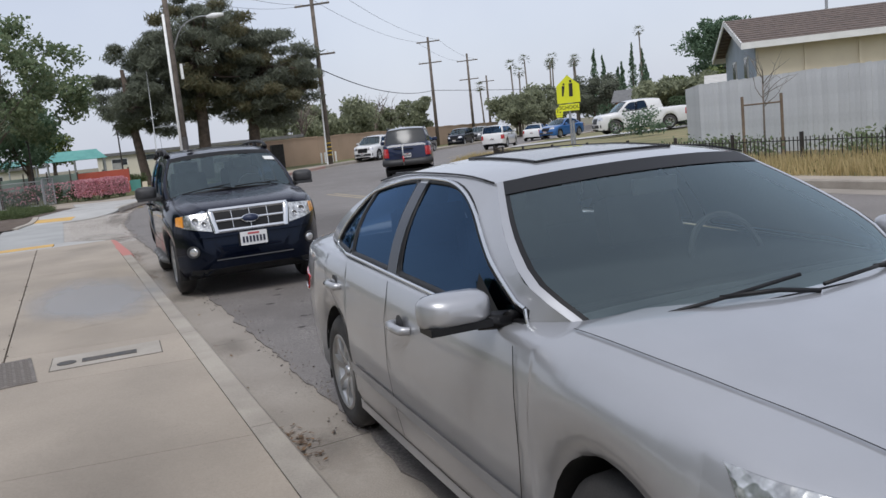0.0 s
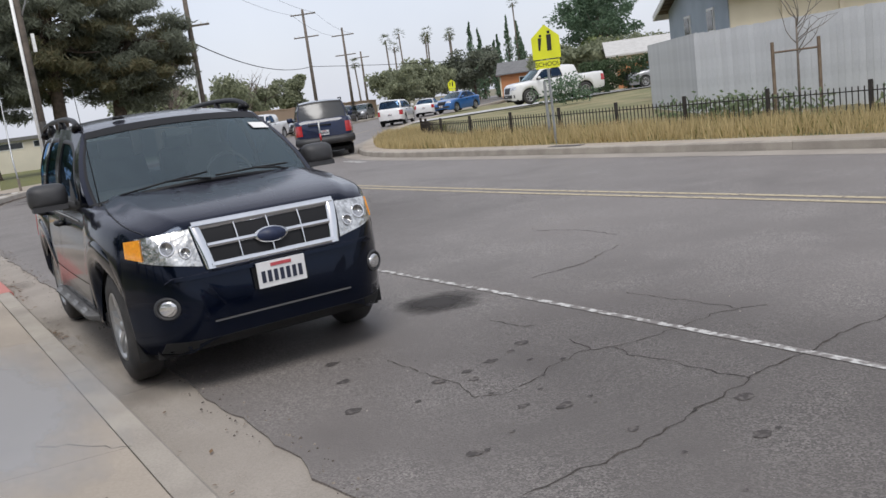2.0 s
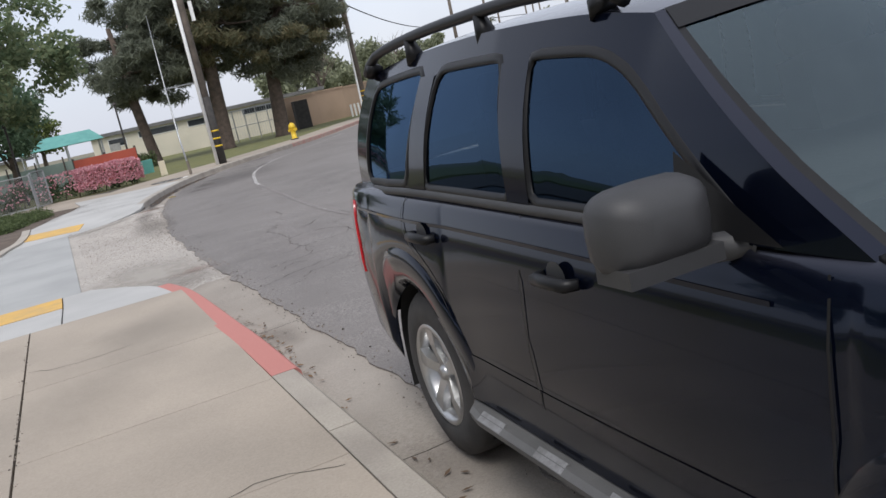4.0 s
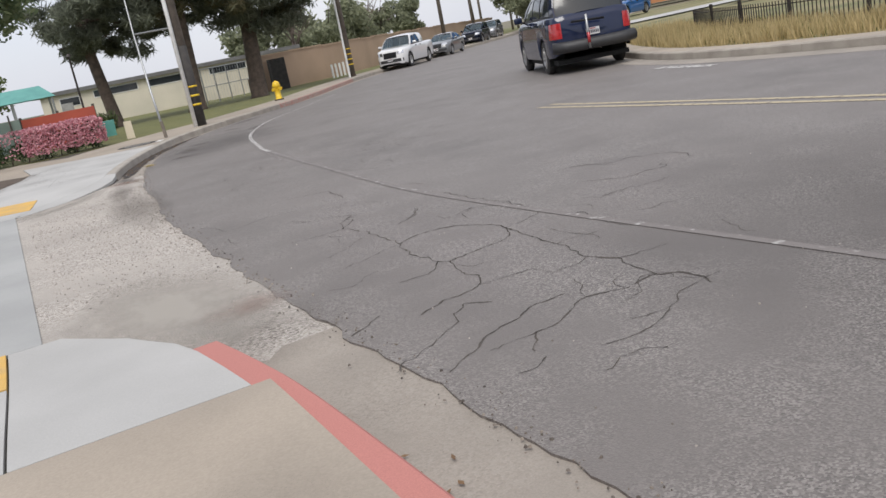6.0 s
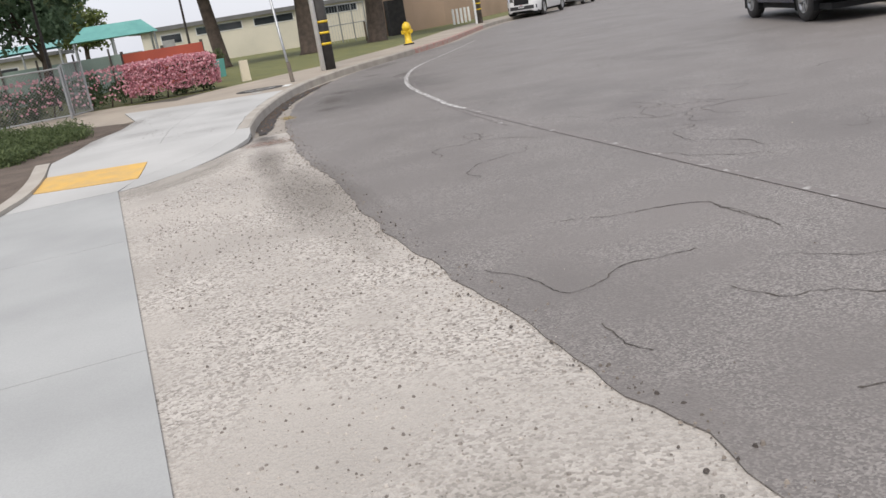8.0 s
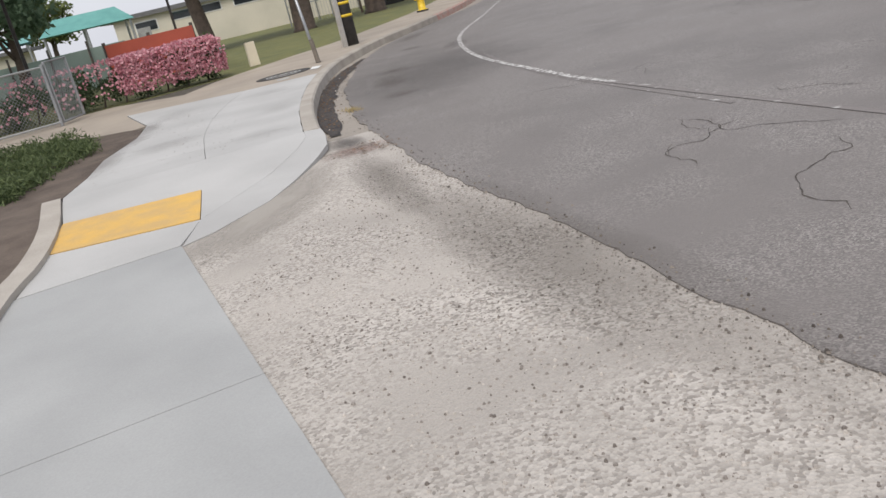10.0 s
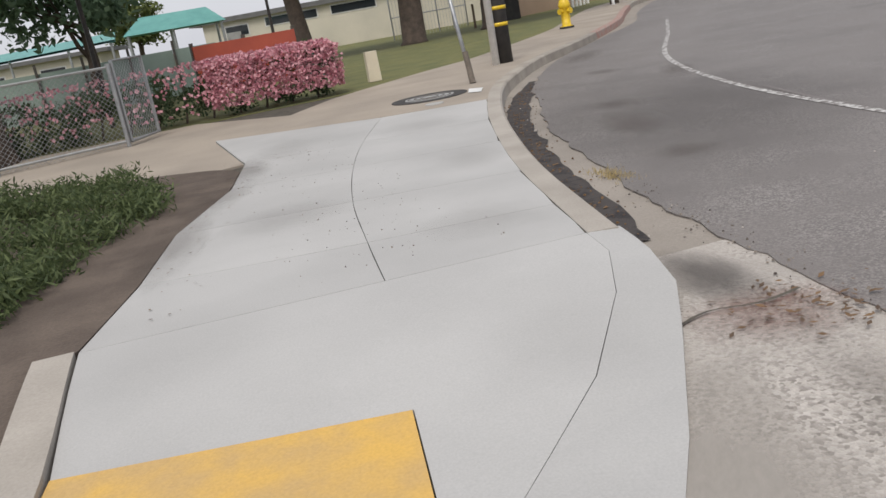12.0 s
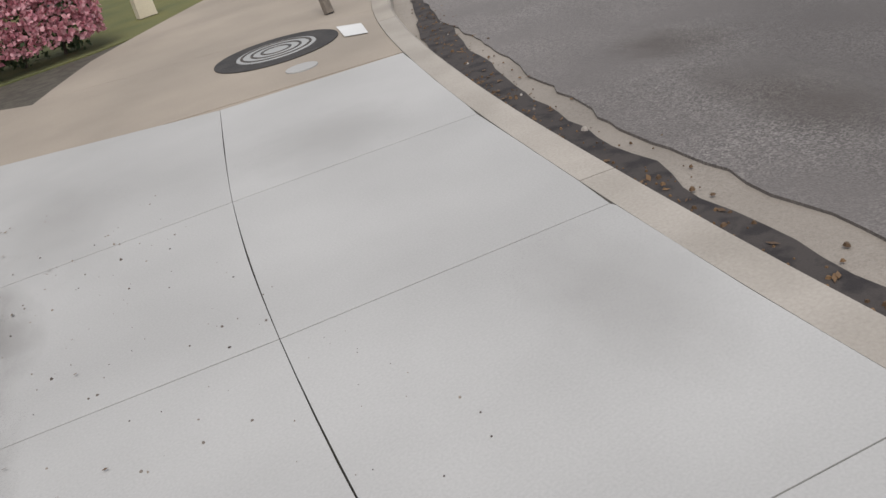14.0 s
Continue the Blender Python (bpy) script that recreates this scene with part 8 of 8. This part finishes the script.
# hydrant
t = thing("fire_hydrant", "bright yellow fire hydrant on the pavement", "fire hydrant", pose(9.5, 41.45, 0.15))
b = Build()
b.tube([(0, 0, 0), (0, 0, 0.06), (0, 0, 0.061), (0, 0, 0.5), (0, 0, 0.54), (0, 0, 0.6), (0, 0, 0.72), (0, 0, 0.78)], [0.17, 0.17, 0.12, 0.12, 0.16, 0.16, 0.12, 0.03], 18)
part("barrel", b, M["hyd"], t, "", True)
for a in (200, 290, 20):
    b = Build()
    d = Vector((math.cos(radians(a)), math.sin(radians(a)), 0))
    b.tube([d * 0.1 + Vector((0, 0, 0.44)), d * 0.2 + Vector((0, 0, 0.44)), d * 0.21 + Vector((0, 0, 0.44))], [0.06, 0.06, 0.075], 10)
    part("outlet", b, M["hyd"], t)
b = Build()
b.tube([(0, 0, 0), (0, 0, 0.05)], 0.19, 16)
part("flange", b, M["pole_tar"], t)

# ---- fences ----
t = thing("iron_fence", "low black iron picket fence behind the far kerb", "fence")
fl = shifted(far, 2.35)
sel = [i for i in range(len(far)) if -5 < far[i][1] < 27]
fline = even(np.array([fl[i] for i in sel]), 270)
b = Build()
b.box((0, 0, 0.3), (0.016, 0.016, 0.66))
pk = b.mesh("picket")
pk.materials.append(M["black_iron"])
for p in fline:
    o = new("picket", pk)
    o.parent, o.location = t, (p[0], p[1], 0.13)
for z in (0.2, 0.68):
    b = Build()
    b.tube([(p[0], p[1], z) for p in fline], 0.014, 4)
    part("rail", b, M["black_iron"], t)
b = Build()
b.box((0, 0, 0.36), (0.06, 0.06, 0.8))
ps = b.mesh("post")
ps.materials.append(M["black_iron"])
for p in fline[::18]:
    o = new("post", ps)
    o.parent, o.location = t, (p[0], p[1], 0.1)

t = thing("board_fence", "tall whitewashed vertical board fence beside the house", "fence")
b = Build()
b.box((0, 0, 0.93), (0.022, 0.142, 1.86))
bd = b.mesh("board")
bd.materials.append(M["fence_wood"])
r = random.Random(3)
for k in range(175):
    o = new("board", bd)
    o.parent = t
    o.location = (15.35 + r.uniform(-0.006, 0.006), 11.0 - k * 0.146, 0.3 + r.uniform(-0.012, 0.012))
for z in (0.7, 1.9):
    b = Build()
    b.box((15.4, -1.8, z), (0.05, 25.6, 0.09))
    part("rail", b, M["fence_wood"], t)
for k in range(11):
    b = Build()
    b.box((15.42, 10.9 - k * 2.5, 1.1), (0.1, 0.1, 2.0))
    part("post", b, M["fence_wood"], t)
t2 = thing("board_fence", "short return of the whitewashed board fence", "fence")
for k in range(40):
    o = new("board", bd)
    o.parent, o.rotation_euler = t2, (0, 0, radians(-36))
    o.location = (15.4 + 0.086 * k + 0.05, 11.1 + 0.118 * k, 0.32)

# chain-link fence by the bed
t = thing("chain_link_fence", "galvanised chain-link fence panel by the hedge", "fence")
A, B_ = Vector((-7.2, 32.3, 0.16)), Vector((-1.55, 33.7, 0.16))
H_ = 1.12
for p in (A, A.lerp(B_, 0.36), A.lerp(B_, 0.7), B_):
    b = Build()
    b.tube([p - Vector((0, 0, 0.1)), p + Vector((0, 0, H_ + 0.05))], 0.03, 8)
    part("post", b, M["steel"], t)
for z in (0.06, H_):
    b = Build()
    b.tube([A + Vector((0, 0, z)), B_ + Vector((0, 0, z))], 0.02, 6)
    part("rail", b, M["steel"], t)
b = Build()
L_ = (B_ - A).length
n = int(L_ / 0.075)
u = (B_ - A).normalized()
for k in range(-16, n + 1):
    for s in (1, -1):
        q0, q1 = k * 0.075, k * 0.075 + H_
        a0, a1 = max(q0, 0), min(q1, L_)
        if a1 > a0:
            z0, z1 = (a0 - q0), (a1 - q0)
            if s < 0:
                z0, z1 = H_ - z0, H_ - z1
            b.tube([A + u * a0 + Vector((0, 0, z0)), A + u * a1 + Vector((0, 0, z1))], 0.0028, 3, False)
tagged(part("wire_mesh", b, M["steel"], t, "", False, False), kind="stuff")
t = thing("metal_gate", "open grey metal gate leaf beside the hedge", "gate", pose(-1.5, 33.75, 0.16, 0, 0, 62))
b = Build()
b.tube([(0, 0, 0.05), (0.85, 0, 0.05), (0.85, 0, 1.2), (0, 0, 1.2), (0, 0, 0.05)], 0.028, 6)
part("gate_frame", b, M["steel"], t)
b = Build()
for k in range(-14, 13):
    for s in (1, -1):
        a0, a1 = max(k * 0.075, 0), min(k * 0.075 + 1.15, 0.85)
        if a1 > a0:
            z0, z1 = a0 - k * 0.075, a1 - k * 0.075
            if s < 0:
                z0, z1 = 1.15 - z0, 1.15 - z1
            b.tube([(a0, 0, 0.05 + z0), (a1, 0, 0.05 + z1)], 0.003, 3, False)
tagged(part("wire_mesh", b, M["steel"], t, "", False, False), kind="stuff")
b = Build()
b.box((-5.4, 34.3, 0.45), (2.4, 0.5, 0.45), None, 0.9)
solid("blue_cover", b, M["blue_sheet"], "low blue sheet lying behind the chain-link fence", "sheet")

# ---- school side: red wall, panels, shelter, buildings ----
t = thing("red_screen", "red painted screen wall beyond the hedge", "screen", pose(1.45, 43.6, 0.13, 0, 0, 8))
b = Build()
b.box((0, 0, 0.62), (2.7, 0.08, 1.24))
part("panel", b, M["red_wall"], t)
for x in (-1.35, 0, 1.35):
    b = Build()
    b.box((x, 0.06, 0.66), (0.09, 0.09, 1.34))
    part("post", b, M["iron"], t)
b = Build()
b.box((2.95, 42.7, 0.42), (0.5, 0.5, 0.6), None, 1.1)
solid("green_bin", b, M["teal"], "green bin at the end of the red screen", "bin")
t = thing("panel_fence", "grey-green panelled fence beyond the hedge", "fence")
for k in range(9):
    b = Build()
    b.box((-9.4 + k * 1.22, 46.5, 0.75), (1.16, 0.05, 1.3))
    part("panel", b, M["green_panel"], t)
    b = Build()
    b.box((-10.0 + k * 1.22, 46.45, 0.85), (0.07, 0.07, 1.6))
    part("post", b, M["iron"], t)
for x, y, h_ in ((-1.95, 38.6, 3.0), (2.7, 47, 3.4)):
    t = thing("lamp_post", "thin dark lamp post in the school yard", "lamp post", pose(x, y, 0.12), "lamp posts")
    b = Build()
    b.tube([(0, 0, -0.05), (0, 0, h_)], [0.05, 0.04], 8)
    part("post", b, M["black_iron"], t)
    b = Build()
    b.tube([(0, 0, h_), (0, 0, h_ + 0.12)], [0.12, 0.06], 8)
    part("lamp_head", b, M["black_iron"], t)


def building(name, label, corners, h, wall, roof, eave=0.5, rt=0.25, base=0.1, windows=(), category="building"):
    """A plain low building: outline in plan, walls with windows, flat overhanging roof."""
    t = thing(name, label, category)
    b = Build()
    b.prism(corners, base, base + h)
    part("wall", b, wall, t)
    c = np.mean(corners, axis=0)
    big = [tuple(c + (np.array(p) - c) * (1 + eave / np.linalg.norm(np.array(p) - c))) for p in corners]
    b = Build()
    b.prism(big, base + h, base + h + rt)
    part("roof", b, roof, t)
    for i, q0, q1, z0, z1 in windows:
        p0, p1 = np.array(corners[i]), np.array(corners[(i + 1) % len(corners)])
        d = (p1 - p0) / np.linalg.norm(p1 - p0)
        nrm = np.array([d[1], -d[0]])
        if np.dot(nrm, (p0 + p1) / 2 - c) < 0:
            nrm = -nrm
        a, e = p0 + d * q0, p0 + d * q1
        w = new("window")
        w.parent = t
        for nm, o, g_, m_ in (("frame", 0.02, 0.06, "white_trim"), ("pane", 0.035, 0.0, "glass_dark")):
            b = Build()
            aa, ee = a - d * g_ + nrm * o, e + d * g_ + nrm * o
            a0, e0 = a - d * g_ - nrm * 0.03, e + d * g_ - nrm * 0.03
            b.add([(*aa, base + z0 - g_), (*ee, base + z0 - g_), (*ee, base + z1 + g_), (*aa, base + z1 + g_), (*a0, base + z0 - g_), (*e0, base + z0 - g_), (*e0, base + z1 + g_), (*a0, base + z1 + g_)], [(0, 1, 2, 3), (0, 4, 5, 1), (1, 5, 6, 2), (2, 6, 7, 3), (3, 7, 4, 0)])
            part(nm, b, M[m_], w)
    return t


building("school_building", "long low off-white school building with a grey roof", [(2.2, 69.5), (18, 64.5), (19.5, 70), (3.6, 75)], 2.3, M["white_wall"], M["grey_roof"], 0.7, 0.25, 0.1, [(0, 1.2, 2.4, 1.5, 2.0), (0, 3.4, 6.2, 1.75, 2.15), (0, 7, 9.4, 1.75, 2.15), (0, 11, 13.4, 1.75, 2.15)])
building("school_building", "low white school annexe with a grey roof", [(-14, 70), (-3.2, 68), (-2.4, 74), (-14, 76)], 1.9, M["white_wall"], M["grey_roof"], 0.6, 0.2, 0.1, [(0, 5, 6.2, 0.9, 1.5), (0, 8, 9.2, 0.9, 1.5)])
b = Build()
b.box((3.6, 67.9, 1.55), (0.7, 0.5, 0.5))
solid("window_unit", b, M["ac"], "grey cooling unit on the school wall", "cooling unit")
t = thing("teal_shelter", "open shelter with a teal metal roof in the school yard", "shelter", pose(0.3, 60, 0.12))
b = Build()
b.add([(-2.0, -1.5, 2.15), (2.2, -1.5, 2.15), (2.2, 1.5, 2.15), (-2.0, 1.5, 2.15), (-1.2, 0, 2.85), (1.6, 0, 2.85)], [(0, 1, 5, 4), (1, 2, 5), (2, 3, 4, 5), (3, 0, 4)])
part("roof", b, M["teal"], t)
for x in (-1.8, 0, 2.0):
    for y in (-1.3, 1.3):
        b = Build()
        b.tube([(x, y, -0.05), (x, y, 2.2)], 0.06, 6)
        part("post", b, M["steel"], t)
t = thing("teal_shelter", "second teal-roofed walkway shelter beyond", "shelter", pose(-5.5, 63, 0.12))
b = Build()
b.add([(-4, -1.5, 2.0), (3.4, -1.5, 2.2), (3.4, 1.5, 2.6), (-4, 1.5, 2.4)], [(0, 1, 2, 3)])
b.add([(-4, -1.5, 1.9), (3.4, -1.5, 2.1), (3.4, 1.5, 2.5), (-4, 1.5, 2.3)], [(3, 2, 1, 0)])
part("roof", b, M["teal"], t)
for x in (-3.6, -1, 1.4, 3.2):
    b = Build()
    b.tube([(x, -1.3, -0.05), (x, -1.3, 2.1)], 0.06, 6)
    part("post", b, M["steel"], t)

# chain-link enclosure and beige wall along the street
t = thing("chain_link_fence", "grey chain-link enclosure beside the beige wall", "fence")
for k in range(6):
    b = Build()
    b.tube([(9.6 + k * 0.85, 58.6 + k * 0.35, 0.0), (9.6 + k * 0.85, 58.6 + k * 0.35, 2.2)], 0.035, 6)
    part("post", b, M["steel"], t)
b = Build()
for k in range(24):
    b.tube([(9.6 + k * 0.18, 58.6 + k * 0.074, 0.1), (9.6 + k * 0.18, 58.6 + k * 0.074, 2.15)], 0.01, 3)
for z in (0.1, 1.1, 2.15):
    b.tube([(9.6, 58.6, z), (13.85, 60.35, z)], 0.025, 5)
tagged(part("wire_mesh", b, M["steel"], t), kind="stuff")
t = thing("boundary_wall", "long beige plastered boundary wall along the street", "wall", kind="structure")
wl = even(curve([(13.4, 57.0), (19.5, 60.8), (26, 67.5), (33, 75), (46, 90), (60, 107)], 2.0), 24)
for i in range(23):
    a, e = wl[i], wl[i + 1]
    d = (e - a) / np.linalg.norm(e - a)
    nn = np.array([d[1], -d[0]]) * 0.1
    b = Build()
    b.prism([tuple(a + nn), tuple(e + nn), tuple(e - nn), tuple(a - nn)], 0.0, 2.15 + 0.04 * (i % 2))
    part("wall_bay", b, M["beige_wall"], t)
    b = Build()
    b.prism([tuple(a + nn * 1.4), tuple(e + nn * 1.4), tuple(e - nn * 1.4), tuple(a - nn * 1.4)], 2.15 + 0.04 * (i % 2), 2.25 + 0.04 * (i % 2))
    part("wall_cap", b, M["beige_wall"], t)
b = Build()
b.box((14.3, 56.4, 1.0), (0.9, 0.6, 1.85))
solid("green_cabinet", b, M["pole_tar"], "dark green utility cabinet before the wall", "cabinet")
for k in range(5):
    b = Build()
    b.tube([(17.9 + k * 0.42, 57.2 + k * 0.42, 0.0), (17.9 + k * 0.42, 57.2 + k * 0.42, 0.95)], 0.07, 8)
    solid("bollard", b, M["white_pipe"], "white steel bollard before the beige wall", "bollard", "row of white bollards")
for x, y in ((12.0, 54.6), (12.6, 55.1)):
    b = Build()
    b.tube([(x, y, 0.0), (x, y, 1.1)], 0.05, 6)
    solid("thin_post", b, M["stake"], "thin dark post on the verge", "post", "thin posts on the verge")

# ---- houses on the far side ----
hm = Matrix(((0.81, 0.586, 0, 20.0), (-0.586, 0.81, 0, 13.7), (0, 0, 1, 0.35), (0, 0, 0, 1)))
t = thing("house", "single-storey house, cream long wall, blue-grey gable, brown roof", "house", hm)
b = Build()
b.box((6.5, 3.7, 1.55), (13, 7.4, 3.1))
part("wall", b, M["cream"], t)
b = Build()
b.add([(-0.03, 0, 0), (-0.03, 7.4, 0), (-0.03, 7.4, 3.1), (-0.03, 3.7, 4.05), (-0.03, 0, 3.1), (0.02, 0, 0), (0.02, 7.4, 0), (0.02, 7.4, 3.1), (0.02, 3.7, 4.05), (0.02, 0, 3.1)], [(0, 1, 2, 3, 4), (9, 8, 7, 6, 5), (0, 5, 6, 1), (1, 6, 7, 2), (2, 7, 8, 3), (3, 8, 9, 4), (4, 9, 5, 0)])
part("gable_wall", b, M["blue_stucco"], t, "blue-grey stucco gable")
for s, y0 in ((-1, -0.55), (1, 7.95)):
    slope = new("roof_slope")
    slope.parent = t
    for k in range(12):
        b = Build()
        f0, f1 = k / 12, (k + 1) / 12
        p0, p1 = y0 + (3.7 - y0) * f0, y0 + (3.7 - y0) * f1
        z0, z1 = 3.02 + 1.12 * f0, 3.02 + 1.12 * f1
        b.add([(-0.5, p0, z0 + 0.035), (13.5, p0, z0 + 0.035), (13.5, p1, z1 + 0.01), (-0.5, p1, z1 + 0.01), (-0.5, p0, z0), (13.5, p0, z0)], [(0, 1, 2, 3), (0, 4, 5, 1)])
        part("shingle_course", b, M["shingle"], slope)
    b = Build()
    b.box((6.5, y0, 2.95), (14, 0.05, 0.2))
    part("fascia", b, M["white_trim"], t)
    b = Build()
    b.add([(-0.5, y0, 2.85), (-0.5, 3.7, 3.98), (-0.5, 3.7, 4.16), (-0.5, y0, 3.05), (-0.45, y0, 2.85), (-0.45, 3.7, 3.98), (-0.45, 3.7, 4.16), (-0.45, y0, 3.05)], [(0, 1, 2, 3), (7, 6, 5, 4), (0, 4, 5, 1), (3, 2, 6, 7)])
    part("barge_board", b, M["white_trim"], t)
for y in (1.7, 4.6):
    w = new("window")
    w.parent = t
    b = Build()
    b.box((-0.05, y, 2.15), (0.06, 0.75, 1.1))
    part("frame", b, M["white_trim"], w)
    b = Build()
    b.box((-0.085, y, 2.15), (0.02, 0.6, 0.95))
    part("pane", b, M["glass_dark"], w)
for x in (1.5, 3.1):
    b = Build()
    b.box((x, -0.04, 1.5), (0.1, 0.08, 2.9))
    part("downpipe", b, M["cream"], t)
w = new("window")
w.parent = t
b = Build()
b.box((7.8, -0.03, 2.0), (1.6, 0.06, 1.1))
part("frame", b, M["white_trim"], w)
b = Build()
b.box((7.8, -0.07, 2.0), (1.4, 0.02, 0.9))
part("pane", b, M["glass_dark"], w)
for x, y in ((3.0, 3.7), (5.5, 3.2)):
    b = Build()
    b.tube([(x, y, 3.9), (x, y, 4.5)], 0.05, 6)
    part("vent_pipe", b, M["steel"], t)


def gable_house(x, y, z0, ang, w_, d_, h, rise, wall, roof, label, win=2):
    t = thing("house", label, "house", pose(x, y, z0, 0, 0, ang), "houses along the far side")
    b = Build()
    b.add([(-w_ / 2, -d_ / 2, -0.2), (w_ / 2, -d_ / 2, -0.2), (w_ / 2, d_ / 2, -0.2), (-w_ / 2, d_ / 2, -0.2), (-w_ / 2, -d_ / 2, h), (w_ / 2, -d_ / 2, h), (w_ / 2, d_ / 2, h), (-w_ / 2, d_ / 2, h), (-w_ / 2, 0, h + rise), (w_ / 2, 0, h + rise)], [(0, 1, 5, 4), (1, 2, 6, 9, 5), (2, 3, 7, 6), (3, 0, 4, 8, 7)])
    part("wall", b, wall, t)
    for s in (-1, 1):
        b = Build()
        o = 0.5
        b.add([(-w_ / 2 - o, s * (d_ / 2 + o), h - 0.12), (w_ / 2 + o, s * (d_ / 2 + o), h - 0.12), (w_ / 2 + o, 0, h + rise + 0.06), (-w_ / 2 - o, 0, h + rise + 0.06), (-w_ / 2 - o, s * (d_ / 2 + o), h), (w_ / 2 + o, s * (d_ / 2 + o), h), (w_ / 2 + o, 0, h + rise + 0.2), (-w_ / 2 - o, 0, h + rise + 0.2)], [(0, 1, 2, 3), (4, 5, 6, 7), (0, 1, 5, 4), (1, 2, 6, 5), (3, 0, 4, 7)])
        part("roof_slope", b, roof, t)
    for k in range(win):
        wn = new("window")
        wn.parent = t
        xx = -w_ / 2 + (k + 0.6) * w_ / (win + 0.2)
        b = Build()
        b.box((xx, -d_ / 2 - 0.02, h * 0.58), (1.3, 0.06, 1.1))
        part("frame", b, M["white_trim"], wn)
        b = Build()
        b.box((xx, -d_ / 2 - 0.06, h * 0.58), (1.12, 0.02, 0.92))
        part("pane", b, M["glass_dark"], wn)
    b = Build()
    b.box((w_ * 0.12, -d_ / 2 - 0.03, 1.0), (0.95, 0.06, 2.1))
    part("door", b, M["stake"], t)


gable_house(49, 41.5, 0.2, -42, 9, 7, 2.5, 0.9, M["cream"], M["pale_roof"], "low cream house with a pale roof behind the hedge")
gable_house(62, 58, 0.4, -42, 11, 7, 2.6, 1.1, M["cream"], M["grey_roof"], "low house with a grey roof behind trimmed trees")
gable_house(66, 76, 0.5, -42, 10, 7, 2.5, 1.2, M["orange_wall"], M["grey_roof"], "small terracotta house far down the street")
gable_house(78, 92, 0.5, -42, 10, 7, 2.6, 1.2, M["cream"], M["shingle"], "small cream house far down the street")
gable_house(32, 96, 0.2, -42, 5, 4, 3.6, 0.4, M["white_wall"], M["teal"], "small pale structure above the far wall", 1)
gable_house(90, 78, 0.5, -42, 12, 8, 3, 1.4, M["white_wall"], M["shingle"], "pale house with a brown roof far off")
b = Build()
b.box((43.5, 36.5, 1.2), (0.25, 7.5, 1.6), pose(0, 0, 0, 0, 0, 40))
solid("orange_wall", b, M["orange_wall"], "orange rendered garden wall beside the silver car", "wall")
r = random.Random(33)
for x, y, sx, sy in ((35.4, 34.9, 0.9, 0.9), (37.0, 33.8, 1.2, 1.0)):
    b = Build()
    for k in range(90):
        leaves(b, r, (x + r.uniform(-sx, sx), y + r.uniform(-sy, sy), 0.5 + r.uniform(0.1, 1.7)), (0.3, 0.3, 0.25), 45, 0.17, 0.5, 0.4)
    solid("clipped_hedge", b, M["hedge"], "tall clipped green hedge by the driveway", "hedge", "clipped hedges")
b = Build()
for k in range(60):
    leaves(b, r, (26.3 + r.gauss(0, 0.5), 28.0 + r.gauss(0, 0.5), 0.65 + abs(r.gauss(0.35, 0.35))), (0.3, 0.3, 0.3), 26, 0.14, 0.5, 0.4)
solid("low_shrub", b, M["leaf_dark"], "purplish dark shrub before the white pickup", "shrub")
# concrete driveway up to the yards
b = Build()
ds = [i for i in range(len(far)) if 40.5 < far[i][1] < 44.5]
b.grid([[(ln[i][0], ln[i][1], yard_z(o) + 0.06) for ln, o in zip(lines[:8], offs[:8])] for i in ds])
solid("driveway", b, M["slab_new"], "pale concrete driveway up to the yards", "driveway", kind="structure")
